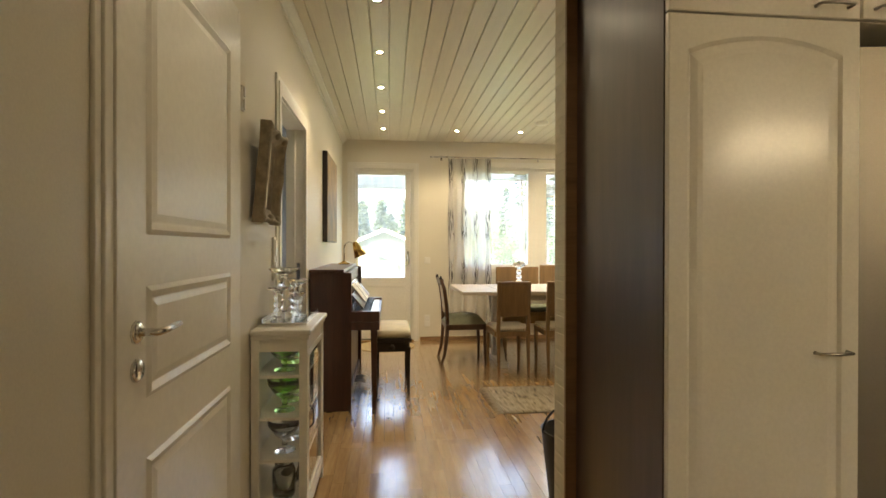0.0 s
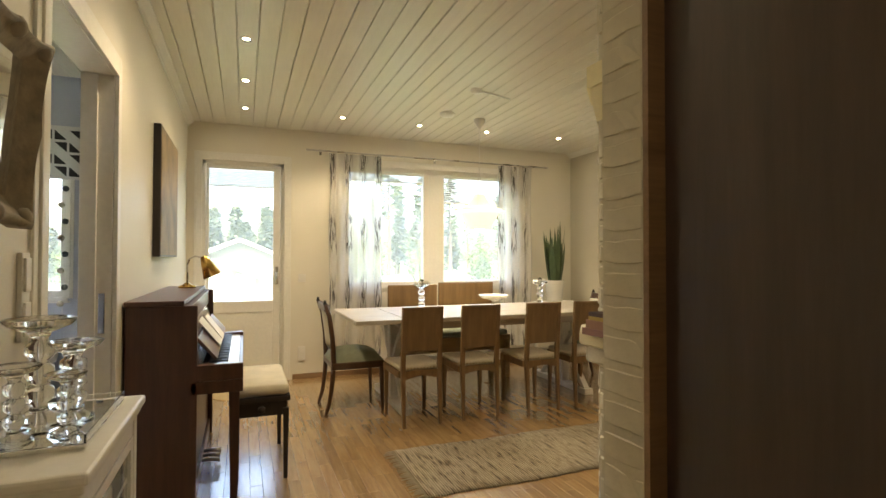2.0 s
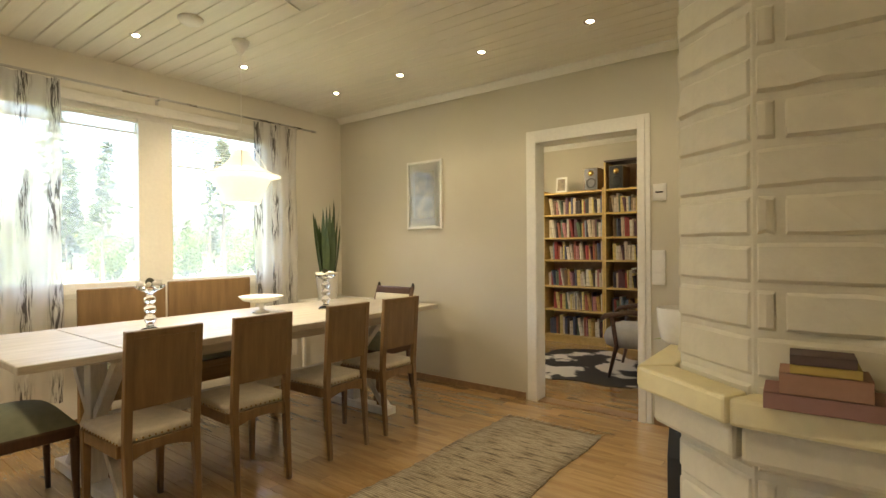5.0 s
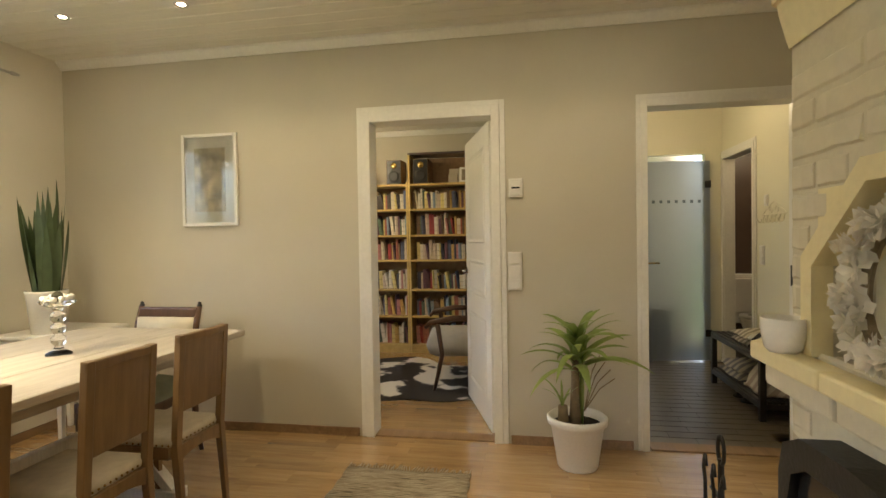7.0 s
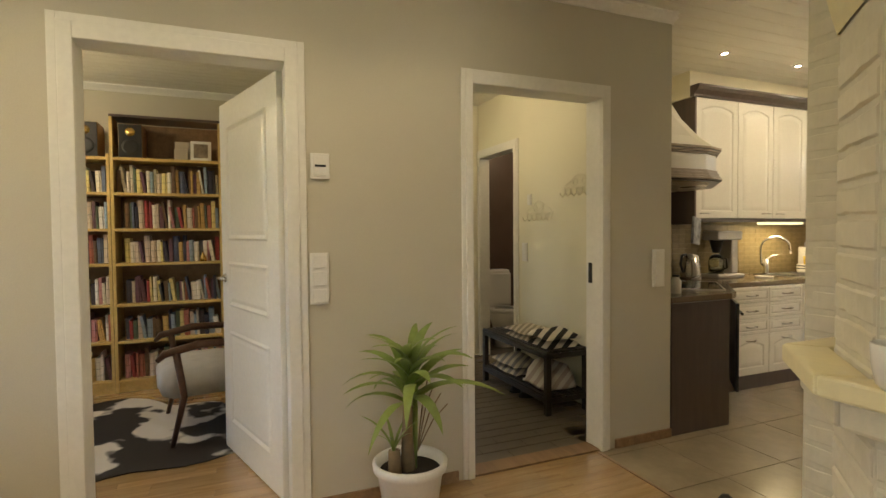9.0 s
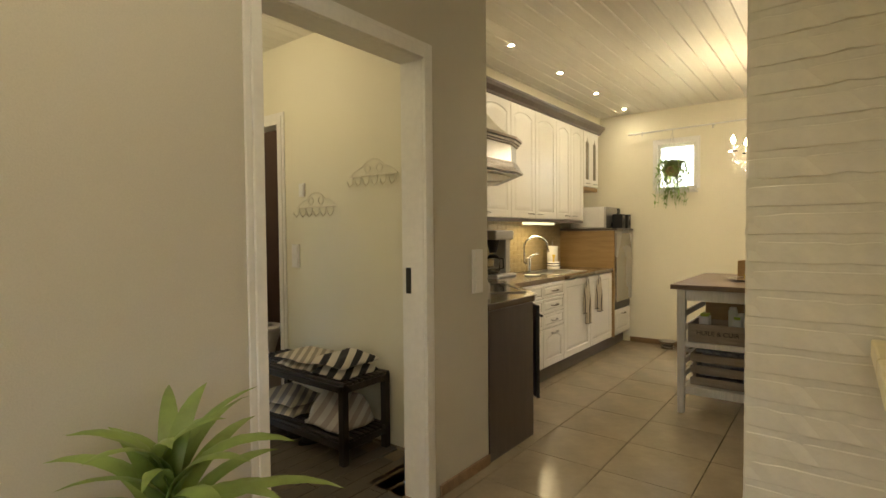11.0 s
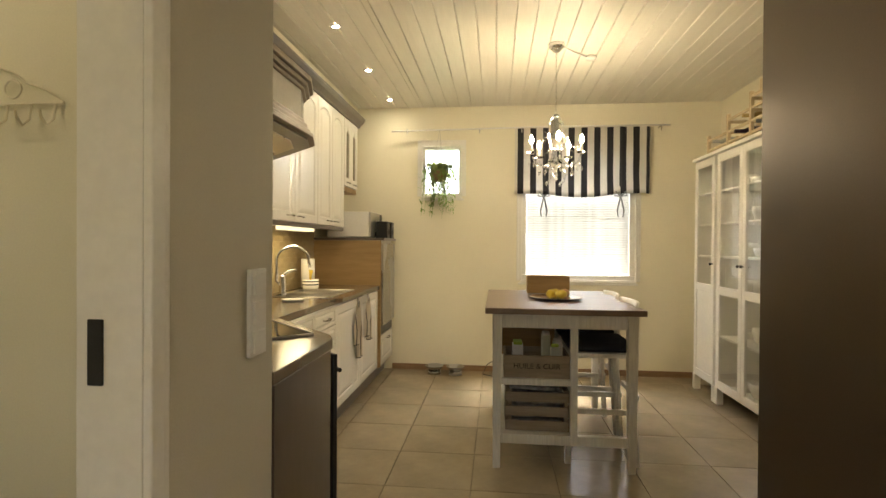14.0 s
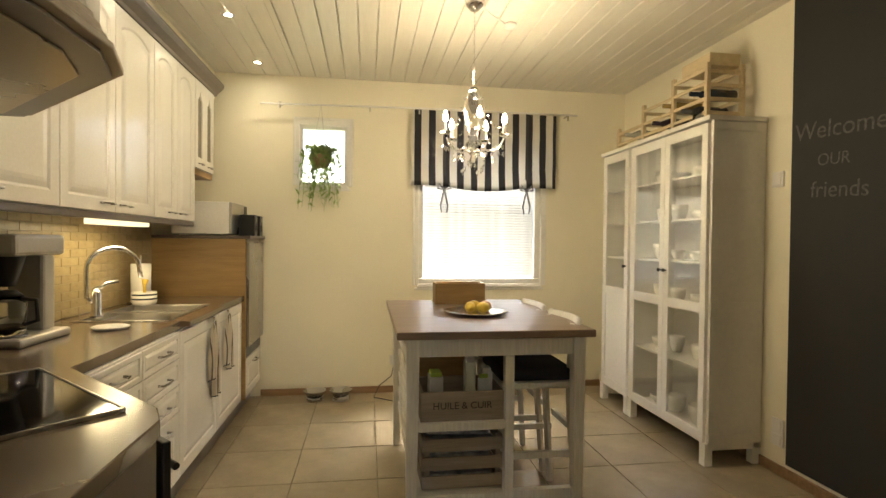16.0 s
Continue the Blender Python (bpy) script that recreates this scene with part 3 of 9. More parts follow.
_bush = [shrub(4), shrub(9)]
_rq = random.Random(6)
for i, x in enumerate(range(-14, 30, 2)):
    m = pose(x + _rq.uniform(-0.7, 0.7), 33 + _rq.uniform(-2, 6), -0.7, 0, 0, _rq.uniform(0, 360)) @ Matrix.Scale(_rq.uniform(0.7, 1.25), 4)
    if i < 2:
        _bush[i].matrix_world = m
    elif not -4.5 < x < 3:
        copy_thing(_bush[i % 2], m)
_spots += [(-16 + 1.25 * k, 46 + _rt.uniform(0, 7)) for k in range(20)]
for i, (x, y) in enumerate(_spots):
    p = _proto[3 if x < 5 else i % 4] if y > 32 else _proto[(i % 2) * 2]
    k = _rt.uniform(0.6, 0.9) if x < 5 else _rt.uniform(0.4, 0.65)
    m = pose(x + _rt.uniform(-0.8, 0.8), y, -0.7, 0, 0, _rt.uniform(0, 360)) @ Matrix.Scale(k, 4)
    if i < 4:
        _proto[i].matrix_world = pose(x + 40, y + 12, -0.7, 0, 0, 0)
    else:
        copy_thing(p, m)
neighbour = thing("neighbour_house", "white boarded house across the yard with small windows", "building", (2.0, -16.0, -0.7))
part("wall", box(-6, -6, 0, 6, 0, 3.0, 0.01), M("white_house_boarding", (0.72, 0.72, 0.70), 0.8, bump=0.3, bscale=25), neighbour)
part("roof", prism([(-6.5, -0.2), (6.5, -0.2), (6.5, 0.5), (-6.5, 0.5)], 2.95, 3.25), M("grey_house_roof", (0.25, 0.25, 0.25), 0.7), neighbour)
for x in (-3.2, -0.6, 0.7, 3.0):
    w = part("window", box(x - 0.45, -0.02, 1.0, x + 0.45, 0.05, 2.2, 0.01), M("dim_pane", (0.30, 0.33, 0.36), 0.2), neighbour)
    part("frame", boxes([(x - 0.5, 0.0, 0.95, x - 0.44, 0.07, 2.25), (x + 0.44, 0.0, 0.95, x + 0.5, 0.07, 2.25), (x - 0.5, 0.0, 2.2, x + 0.5, 0.07, 2.27), (x - 0.03, 0.0, 1.0, x + 0.03, 0.07, 2.2)]), WHITE, w)


# ---- windows and doors ----
def blind(name, x0, x1, y, z_top, z_bot, n, label, tilt=20, material=None):
    t = thing(name, label, "blind")
    part("headrail", box(x0, y - 0.015, z_top - 0.025, x1, y + 0.015, z_top, 0.003), PLASTIC, t)
    me = None
    for i in range(n):
        z = z_top - 0.03 - (z_top - 0.03 - z_bot - 0.015) * (i + 0.5) / n
        if me is None:
            bm = bmesh.new()
            add_box(bm, x0 + 0.004, -0.012, -0.0006, x1 - 0.004, 0.012, 0.0006)
            ob = part("slat", bm, material or BLINDMAT, t)
            me = ob.data
        else:
            ob = new("slat", me)
            ob.parent = t
        ob.location, ob.rotation_euler = (0, y, z), (radians(tilt), 0, 0)
    part("bottom_rail", box(x0 + 0.002, y - 0.012, z_bot, x1 - 0.002, y + 0.012, z_bot + 0.013, 0.003), PLASTIC, t)
    for x in (x0 + 0.1 * (x1 - x0), x1 - 0.1 * (x1 - x0)):
        part("cord", tube([(x, y, z_bot), (x, y, z_top)], 0.001, 5), PLASTIC, t)
    return t


BLINDMAT = sheer("white_blind_slat", (0.60, 0.59, 0.57), 0.3, 0.5)
DENSEBLIND = sheer("dense_white_blind_slat", (0.64, 0.63, 0.60), 0.16, 0.5)


def window(name, x0, x1, z0, z1, y, out, label, mullions=(), fw=0.055):
    """A white framed window in a wall across y; out is +1 or -1, the way to the outside."""
    t = thing(name, label, "window")
    tagged(t, "", "", "", "structure")
    ya, yb = sorted((y + out * 0.03, y + out * 0.11))
    xs = [x0, *mullions, x1]
    part("head", box(x0, ya, z1 - fw, x1, yb, z1, 0.004), WHITE, t)
    part("bottom_rail", box(x0, ya, z0, x1, yb, z0 + fw, 0.004), WHITE, t)
    part("stile", box(x0, ya, z0 + fw, x0 + fw, yb, z1 - fw, 0.004), WHITE, t)
    part("stile", box(x1 - fw, ya, z0 + fw, x1, yb, z1 - fw, 0.004), WHITE, t)
    for a in mullions:
        part("mullion", box(a - 0.125, ya - 0.004, z0 + fw, a + 0.125, yb, z1 - fw, 0.005), WHITE, t)
    lo, hi = sorted((y + out * 0.004, y + out * 0.22))
    part("sill", box(x0, min(y - out * 0.02, y + out * 0.03), z0 - 0.02, x1, max(y - out * 0.02, y + out * 0.03), z0, 0.004), WHITE, t)
    for a, b in zip(xs, xs[1:]):
        p = part("pane", box(a + 0.05, y + out * 0.075 - 0.002, z0 + 0.05, b - 0.05, y + out * 0.075 + 0.002, z1 - 0.05, 0), GLASS, t)
        p.visible_shadow = False
    return t


window("window_1", 0.34, 2.40, 0.93, 2.26, NY, 1, "white double window with lawn and pines behind", (1.365,))
casing("window_casing_living", "y", NY, -1, 0.34, 2.40, 2.26, w=0.06, z0=0.93, sill=True, label="white painted window casing")
blind("venetian_blind", 0.40, 1.235, NY + 0.045, 2.20, 2.09, 5, "white venetian blind drawn up at the window top", tilt=28)
blind("venetian_blind", 1.495, 2.34, NY + 0.045, 2.20, 1.88, 13, "white venetian blind half lowered over the window", tilt=36)
window("window_2", 1.27, 2.35, 0.89, 2.23, KS, -1, "white kitchen window with a lowered blind")
casing("window_casing_kitchen", "y", KS, 1, 1.27, 2.35, 2.23, w=0.05, z0=0.89, sill=True, label="white painted window casing")
blind("venetian_blind", 1.325, 2.295, KS - 0.04, 2.17, 0.95, 52, "white venetian blind lowered with bright daylight behind", -60, DENSEBLIND)
window("window_3", 2.92, 3.32, 1.70, 2.20, KS, -1, "small square white kitchen window", fw=0.035)
casing("window_casing_small", "y", KS, 1, 2.92, 3.32, 2.20, w=0.05, z0=1.70, sill=True, label="white painted window casing")
window("window_4", 3.9, 5.3, 0.9, 2.1, NY, 1, "white library window")
window("window_5", 2.0, 2.6, 1.1, 2.0, 0, 1, "white porch window").matrix_world = Matrix.Translation((6.9, 0, 0)) @ pose(0, 0, 0, 0, 0, -90) @ Matrix.Translation((-4.6, 0, 0))
window("window_6", 2.6, 4.6, 0.9, 2.1, 0, 1, "white bedroom window").matrix_world = Matrix.Translation((-4.6, 0, 0)) @ pose(0, 0, 0, 0, 0, 90)

window("window_7", -2.9, -1.86, 0.95, 2.1, 5.4, 1, "white bedroom window under a patterned valance")
casing("window_casing_bedroom", "y", 5.4, -1, -2.9, -1.86, 2.1, w=0.045, z0=0.95, sill=True, label="white painted window casing")

# terrace door
td = thing("door_1", "closed white terrace door with a tall glass pane", "door")
tagged(td, "", "", "", "structure")
part("frame", boxes([(-1.06, NY + 0.02, 0.02, -1.015, NY + 0.12, 2.22), (-0.315, NY + 0.02, 0.02, -0.27, NY + 0.12, 2.22), (-1.06, NY + 0.02, 2.175, -0.27, NY + 0.12, 2.22)], 0.003), WHITE, td)
part("stile", box(-1.012, NY + 0.025, 0.03, -0.985 + 0.0, NY + 0.085, 2.172, 0.003), WHITE, td)
part("stile", box(-0.385, NY + 0.025, 0.03, -0.318, NY + 0.085, 2.172, 0.003), WHITE, td)
part("top_rail", box(-0.985, NY + 0.025, 2.155, -0.385, NY + 0.085, 2.172, 0.003), WHITE, td)
part("lower_panel", boxes([(-0.985, NY + 0.03, 0.16, -0.385, NY + 0.08, 0.70)], 0.002), WHITE, td)
part("lock_rail", box(-0.985, NY + 0.022, 0.70, -0.385, NY + 0.085, 0.815, 0.004), WHITE, td)
part("kick_rail", box(-0.985, NY + 0.022, 0.03, -0.385, NY + 0.085, 0.16, 0.004), WHITE, td)
_p = part("pane", box(-0.99, NY + 0.05, 0.81, -0.38, NY + 0.054, 2.16, 0), GLASS, td)
_p.visible_shadow = False
hd = part("handle_plate", box(-0.365, NY + 0.008, 0.98, -0.335, NY + 0.025, 1.16, 0.006), CHROME, td, "chrome handle plate")
part("lever", tube([(-0.35, NY + 0.01, 1.10), (-0.35, NY - 0.04, 1.10), (-0.35, NY - 0.045, 1.0)], 0.008, 8), CHROME, hd, "", True)
part("threshold", box(-1.06, NY - 0.03, 0.0, -0.27, NY + 0.16, 0.02, 0.004), OAK, td)
casing("door_frame_terrace", "y", NY, -1, -1.06, -0.27, 2.22, w=0.07, t=0.016)
blind("venetian_blind", -0.985, -0.385, NY + 0.018, 2.155, 1.955, 9, "white venetian blind gathered at the top of the door", tilt=38)


def panel_door(name, label, at, rz, width, height, handle_x, knob_side=-1, lock=False):
    """A moulded three panel leaf, hinge edge at the origin, running along +x; face to -y and +y."""
    t = thing(name, label, "door", at, rz)
    tagged(t, "", "", "", "structure")
    part("leaf", box(0, -0.02, 0.008, width, 0.02, height, 0.003), WHITE, t)
    pw0, pw1 = 0.13, width - 0.13
    for zlo, zhi in ((0.18, 0.72), (0.86, 1.12), (1.24, height - 0.14)):
        for s in (-1, 1):
            bm = bmesh.new()
            rows = []
            for inset, d in ((0, 0.0), (0.012, 0.007), (0.03, -0.001), (0.05, 0.003)):
                y = s * (0.0205 + d)
                rows.append([bm.verts.new(v) for v in ((pw0 + inset, y, zlo + inset), (pw1 - inset, y, zlo + inset), (pw1 - inset, y, zhi - inset), (pw0 + inset, y, zhi - inset))])
            for a, b in zip(rows, rows[1:]):
                for i in range(4):
                    bm.faces.new((a[i], a[(i + 1) % 4], b[(i + 1) % 4], b[i]))
            bm.faces.new(rows[-1])
            part("panel_moulding", bm, WHITE, t)
    for s in (-1, 1):
        r = part("rosette", lathe([(0, 0), (0.026, 0), (0.026, 0.006), (0.02, 0.009), (0, 0.009)], 20, m=pose(handle_x, s * 0.02, 1.02, 90 if s < 0 else -90, 0, 0)), CHROME, t, "chrome handle rosette", True)
        dx = 0.12 * knob_side
        part("lever", tube([(handle_x, s * 0.025, 1.02), (handle_x, s * 0.065, 1.02), (handle_x + dx * 0.3, s * 0.07, 1.02), (handle_x + dx, s * 0.066, 1.022)], [0.009, 0.009, 0.009, 0.008], 10), CHROME, r, "", True)
        if lock:
            part("lock_escutcheon", lathe([(0, 0), (0.026, 0), (0.026, 0.005), (0.02, 0.01), (0, 0.01)], 20, m=pose(handle_x, s * 0.02, 0.935, 90 if s < 0 else -90, 0, 0)), CHROME, t, "chrome lock cover", True)
    return t


# the leaf of the library stands open; the corridor leaf is closed
panel_door("door_2", "open white moulded panel door to the library", (3.345, 3.345, 0), 17.5, 0.86, 2.03, 0.80, -1)
panel_door("door_3", "closed white moulded panel door with chrome lever", (WX + 0.004, 1.811, 0), -90, 0.887, 2.05, 0.805, -1, True)


# ---- living room ----
def downlight(x, y):
    t = thing("downlight", "small round recessed ceiling light switched on", "ceiling light", (x, y, H), 0, "recessed ceiling lights")
    part("ring", lathe([(0.019, 0.002), (0.019, -0.002), (0.036, -0.004), (0.040, 0.002)], 20), STEEL, t, "", True)
    part("lens", lathe([(0, -0.0005), (0.019, -0.0005)], 16), BULB, t, "lit lens")
    return t


def spot_lamp(x, y, watts=SPOT_W, z=H - 0.012):
    l = new("downlight_lamp", bpy.data.lights.new("downlight_lamp", "SPOT"))
    l.data.energy, l.data.color, l.data.spot_size, l.data.spot_blend, l.data.shadow_soft_size = watts, WARM, radians(125), 0.6, 0.03
    l.matrix_world = pose(x, y, z)
    return l


_d0 = downlight(-0.663, 2.65)
# unseen, added for brightness: both below y 2, and x 2.569 at y 3.42, 2.65
for x, y in ((-0.663, 3.42), (-0.663, 4.22), (-0.663, 4.996), (-0.663, 5.76), (0.197, 5.755), (0.964, 5.76), (1.705, 5.75), (2.569, 5.72), (2.569, 4.964), (2.569, 4.20), (2.569, 3.42), (2.569, 2.65), (3.58, 0.18), (3.58, -0.63), (3.58, -1.436), (3.58, -2.246), (-0.4, -1.6), (-0.5, 1.0)):
    copy_thing(_d0, pose(x, y, H))
for x, y in ((-0.663, 3.42), (-0.663, 4.996), (0.197, 5.755), (1.705, 5.75), (2.569, 4.964), (2.569, 4.20), (2.569, 3.42), (2.569, 2.65), (3.58, 0.18), (3.58, -0.63), (3.58, -1.436), (3.58, -2.246), (-0.5, 1.0), (-0.4, -1.6)):
    spot_lamp(x, y, SPOT_W * (0.1 if x > 3 else 0.5 if y < 0 else 0.25 if y < 2 else 0.28 if x > 2.5 and y < 4 else 0.32 if x > 2.5 else 1.1))

# rag rug
RUG = M("beige_grey_rag_weave", (0.42, 0.36, 0.27), 0.95, var=0.15, scale=10, bump=0.8, bscale=150)


def rug_material():
    m, nt, b = _tree("striped_rag_weave")
    v = _coords(nt, "Object", (1, 1, 1))
    wv = nt.nodes.new("ShaderNodeTexWave")
    wv.bands_direction = "X"
    wv.inputs["Scale"].default_value, wv.inputs["Distortion"].default_value, wv.inputs["Detail"].default_value, wv.inputs["Detail Scale"].default_value = 22, 1.5, 2, 3
    nt.links.new(v, wv.inputs["Vector"])
    big = _noise(nt, _coords(nt, "Object", (34, 5, 1)), 1.3, 5)
    c = _ramp(nt, big, [(0.32, (0.10, 0.08, 0.06)), (0.43, (0.38, 0.315, 0.225)), (0.57, (0.56, 0.48, 0.36)), (0.68, (0.20, 0.16, 0.115))])
    c = _mix(nt, c, _ramp(nt, wv.outputs["Fac"], [(0.2, (0.55, 0.55, 0.55)), (0.6, (1, 1, 1))]), 0.8, "MULTIPLY")
    nt.links.new(c, b.inputs["Base Color"])
    b.inputs["Roughness"].default_value = 0.95
    _bump(nt, b, wv.outputs["Fac"], 0.9, 0.006)
    return m


rug = thing("rug", "long beige and grey woven rag rug with fringed ends", "rug", (0.24, 3.435, 0))
bm = bmesh.new()
nx, ny, L, Wd = 90, 10, 2.50, 0.69
grid = [[bm.verts.new((L * i / nx, Wd * j / ny + 0.008 * math.sin(i * 0.21) + 0.004 * math.sin(i * 1.3), 0.009 + 0.0025 * math.sin(i * 1.9) * math.cos(j * 0.7))) for j in range(ny + 1)] for i in range(nx + 1)]
for i in range(nx):
    for j in range(ny):
        bm.faces.new((grid[i][j], grid[i + 1][j], grid[i + 1][j + 1], grid[i][j + 1]))
r = bmesh.ops.extrude_face_region(bm, geom=list(bm.faces))
for v in r["geom"]:
    if isinstance(v, bmesh.types.BMVert):
        v.co.z = 0.001
part("weave", bm, rug_material(), rug, "", True)
_rr = random.Random(4)
for end, s in ((0, -1), (L, 1)):
    bm = bmesh.new()
    for k in range(46):
        y = Wd * (k + 0.5) / 46
        d = _rr.uniform(-0.015, 0.015)
        tube([(end, y, 0.008), (end + s * 0.03, y + d * 0.5, 0.007), (end + s * _rr.uniform(0.05, 0.075), y + d, 0.004)], [0.004, 0.0035, 0.002], 5, bm)
    tagged(part("fringe", bm, RUG, rug, "pale cotton fringe", True), "", "", "", "stuff")

# piano
pi = thing("piano", "dark mahogany upright piano against the wall", "piano", (WX + 0.012, 3.62, 0))
PLN = 1.40
part("side_panel", boxes([(0, 0, 0, 0.30, 0.03, 1.02)], 0.004), PIANO, pi)
part("side_panel", boxes([(0, PLN - 0.03, 0, 0.30, PLN, 1.02)], 0.004), PIANO, pi)
part("body", box(0, 0.03, 0.03, 0.27, PLN - 0.03, 1.015, 0.003), PIANO, pi)
part("lid", box(-0.005, -0.012, 1.02, 0.245, PLN + 0.012, 1.045, 0.005), PIANO, pi)
bm = bmesh.new()
add_box(bm, 0, 0.03, 0, 0.018, PLN - 0.03, 0.30, 0.003, pose(0.30, 0, 0.715, 0, -13, 0))
part("upper_panel", bm, M("polished_dark_upper_panel", (0.05, 0.03, 0.025), 0.1, bump=0), pi)
part("key_bed", box(0.27, 0.0, 0.595, 0.505, PLN, 0.655, 0.004), PIANO, pi)
for y0 in (0, PLN - 0.05):
    part("key_cheek", box(0.29, y0, 0.655, 0.505, y0 + 0.05, 0.705 if y0 else 0.735, 0.006), PIANO, pi)
part("key_slip", box(0.485, 0.05, 0.655, 0.505, PLN - 0.05, 0.682, 0.003), PIANO, pi)
IVORY = M("ivory_key", (0.82, 0.79, 0.70), 0.2, var=0.03, bump=0)
kw = (PLN - 0.11) / 52
wk, bk = None, None
for i in range(52):
    if wk is None:
        wk = part("white_key", box(0.335, 0.0005, 0.66, 0.484, kw - 0.0005, 0.688, 0.001), IVORY, pi).data
        bk = box(0.335, 0, 0.688, 0.43, 0.011, 0.70, 0.001)
        bko = part("black_key", bk, BLACK, pi)
        bko.location.y = 0.055 + kw - 0.0055
        bpy.data.objects["white_key"].location.y = 0.055
    else:
        o = new("white_key", wk)
        o.parent, o.location = pi, (0, 0.055 + kw * i, 0)
        if i % 7 in (0, 2, 3, 5, 6) and i < 51:
            o = new("black_key", bko.data)
            o.parent, o.location = pi, (0, 0.055 + kw * (i + 1) - 0.0055, 0)
bm = bmesh.new()
add_box(bm, 0, 0.10, 0, 0.015, PLN - 0.10, 0.14, 0.003, pose(0.375, 0, 0.735, 0, -40, 0))
part("music_desk", bm, PIANO, pi)
bm = bmesh.new()
add_box(bm, 0, 0.42, 0, 0.004, 0.66, 0.19, 0.001, pose(0.385, 0, 0.755, 0, -38, 0))
add_box(bm, 0, 0.67, 0, 0.004, 0.90, 0.17, 0.001, pose(0.388, 0, 0.755, 0, -36, 0))
part("music_sheet", bm, M("white_paper", (0.8, 0.79, 0.75), 0.8, bump=0), pi, "white music sheets")
for y0 in (0.02, PLN - 0.07):
    part("leg", tapered(0.44, y0, 0.49, y0 + 0.05, 0.0, 0.595, 0.6), PIANO, pi)
for y0 in (0.62, 0.70, 0.78):
    part("pedal", tube([(0.27, y0, 0.06), (0.33, y0, 0.065), (0.38, y0, 0.055)], [0.010, 0.012, 0.014], 8), STEEL, pi, "", True)
part("plinth", box(0.0, 0.03, 0.0, 0.285, PLN - 0.03, 0.09, 0.003), PIANO, pi)
pl = thing("piano_lamp", "brass piano lamp with a bent arm standing on the piano", "lamp", (-1.02, 4.78, 1.045))
part("base", lathe([(0, 0), (0.055, 0), (0.055, 0.012), (0.03, 0.02), (0.012, 0.035), (0, 0.035)]), BRASS, pl, "", True)
part("arm", tube([(0, 0, 0.03), (0, 0, 0.16), (0.012, 0, 0.195), (0.045, 0, 0.215), (0.085, 0, 0.205), (0.115, 0, 0.18)], 0.006, 8), STEEL, pl, "", True)
part("shade", lathe([(0.013, 0.06), (0.02, 0.055), (0.03, 0.03), (0.062, -0.09), (0.059, -0.09), (0.027, 0.028), (0.0, 0.045)], 24, m=pose(0.12, 0, 0.16, 0, -24, 0)), BRASS, pl, "polished brass bell shade", True)

st = thing("piano_stool", "black piano stool with a cream padded seat", "stool", (-0.565, 4.26, 0))
for x in (-0.145, 0.115):
    for y in (-0.30, 0.27):
        part("leg", tapered(x, y, x + 0.032, y + 0.032, 0, 0.40, 0.65), BLACKWOOD, st)
part("apron", boxes([(-0.135, -0.29, 0.36, 0.135, -0.272, 0.44), (-0.135, 0.272, 0.36, 0.135, 0.29, 0.44), (-0.14, -0.28, 0.36, -0.122, 0.28, 0.44), (0.122, -0.28, 0.36, 0.14, 0.28, 0.44)], 0.003), BLACKWOOD, st)
part("seat_frame", box(-0.155, -0.31, 0.44, 0.155, 0.31, 0.47, 0.006), BLACKWOOD, st)
part("seat_pad", box(-0.15, -0.305, 0.47, 0.15, 0.305, 0.535, 0.028), CREAMCLOTH, st, "cream velvet seat pad", True)
part("crank_knob", lathe([(0, 0), (0.02, 0), (0.02, 0.02), (0, 0.025)], 14, m=pose(0, -0.292, 0.40, 90, 0, 0)), BLACKWOOD, st, "", True)

# dining table
tb = thing("dining_table", "long dining table with pale plank top and white trestles", "table", (0.12, 4.72, 0))
TL, TW, TH = 2.60, 1.02, 0.775
for k in range(3):
    y0 = TW * k / 3
    part("top_plank", box(0.40, y0 + 0.001, TH - 0.036, TL - 0.26, y0 + TW / 3 - 0.001, TH, 0.005), TABLEWOOD, tb)
part("top_end", box(0.0, 0, TH - 0.036, 0.396, TW, TH - 0.001, 0.006), TABLEWOOD, tb)
part("top_end", box(TL - 0.256, 0, TH - 0.036, TL, TW, TH - 0.001, 0.006), TABLEWOOD, tb)
part("apron", boxes([(0.42, 0.10, TH - 0.10, TL - 0.42, 0.13, TH - 0.036), (0.42, TW - 0.13, TH - 0.10, TL - 0.42, TW - 0.10, TH - 0.036)], 0.003), TABLEWOOD, tb)
for x in (0.43, 2.17):
    part("trestle_foot", box(x - 0.045, 0.10, 0.0, x + 0.045, TW - 0.02, 0.055, 0.006), WHITEWOOD, tb)
    part("trestle_head", box(x - 0.045, 0.16, TH - 0.085, x + 0.045, TW - 0.16, TH - 0.036, 0.006), WHITEWOOD, tb)
    part("trestle_post", box(x - 0.038, TW / 2 - 0.045, 0.055, x + 0.038, TW / 2 + 0.045, TH - 0.085, 0.004), WHITEWOOD, tb)
    for s in (-1, 1):
        for (ya, za), (yb, zb) in (((TW / 2 + s * 0.36, 0.045), (TW / 2 + s * 0.02, 0.42)), ((TW / 2 + s * 0.32, TH - 0.07), (TW / 2 + s * 0.02, 0.36))):
            d = Vector((0, yb - ya, zb - za))
            bm = bmesh.new()
            add_box(bm, -0.022, -0.028, 0, 0.022, 0.028, d.length, 0.003, Matrix.Translation((x, ya, za)) @ d.to_track_quat("Z", "X").to_matrix().to_4x4())
            part("brace", bm, WHITEWOOD, tb)
part("stretcher", box(0.43, TW / 2 - 0.02, 0.30, 2.17, TW / 2 + 0.02, 0.38, 0.004), WHITEWOOD, tb)


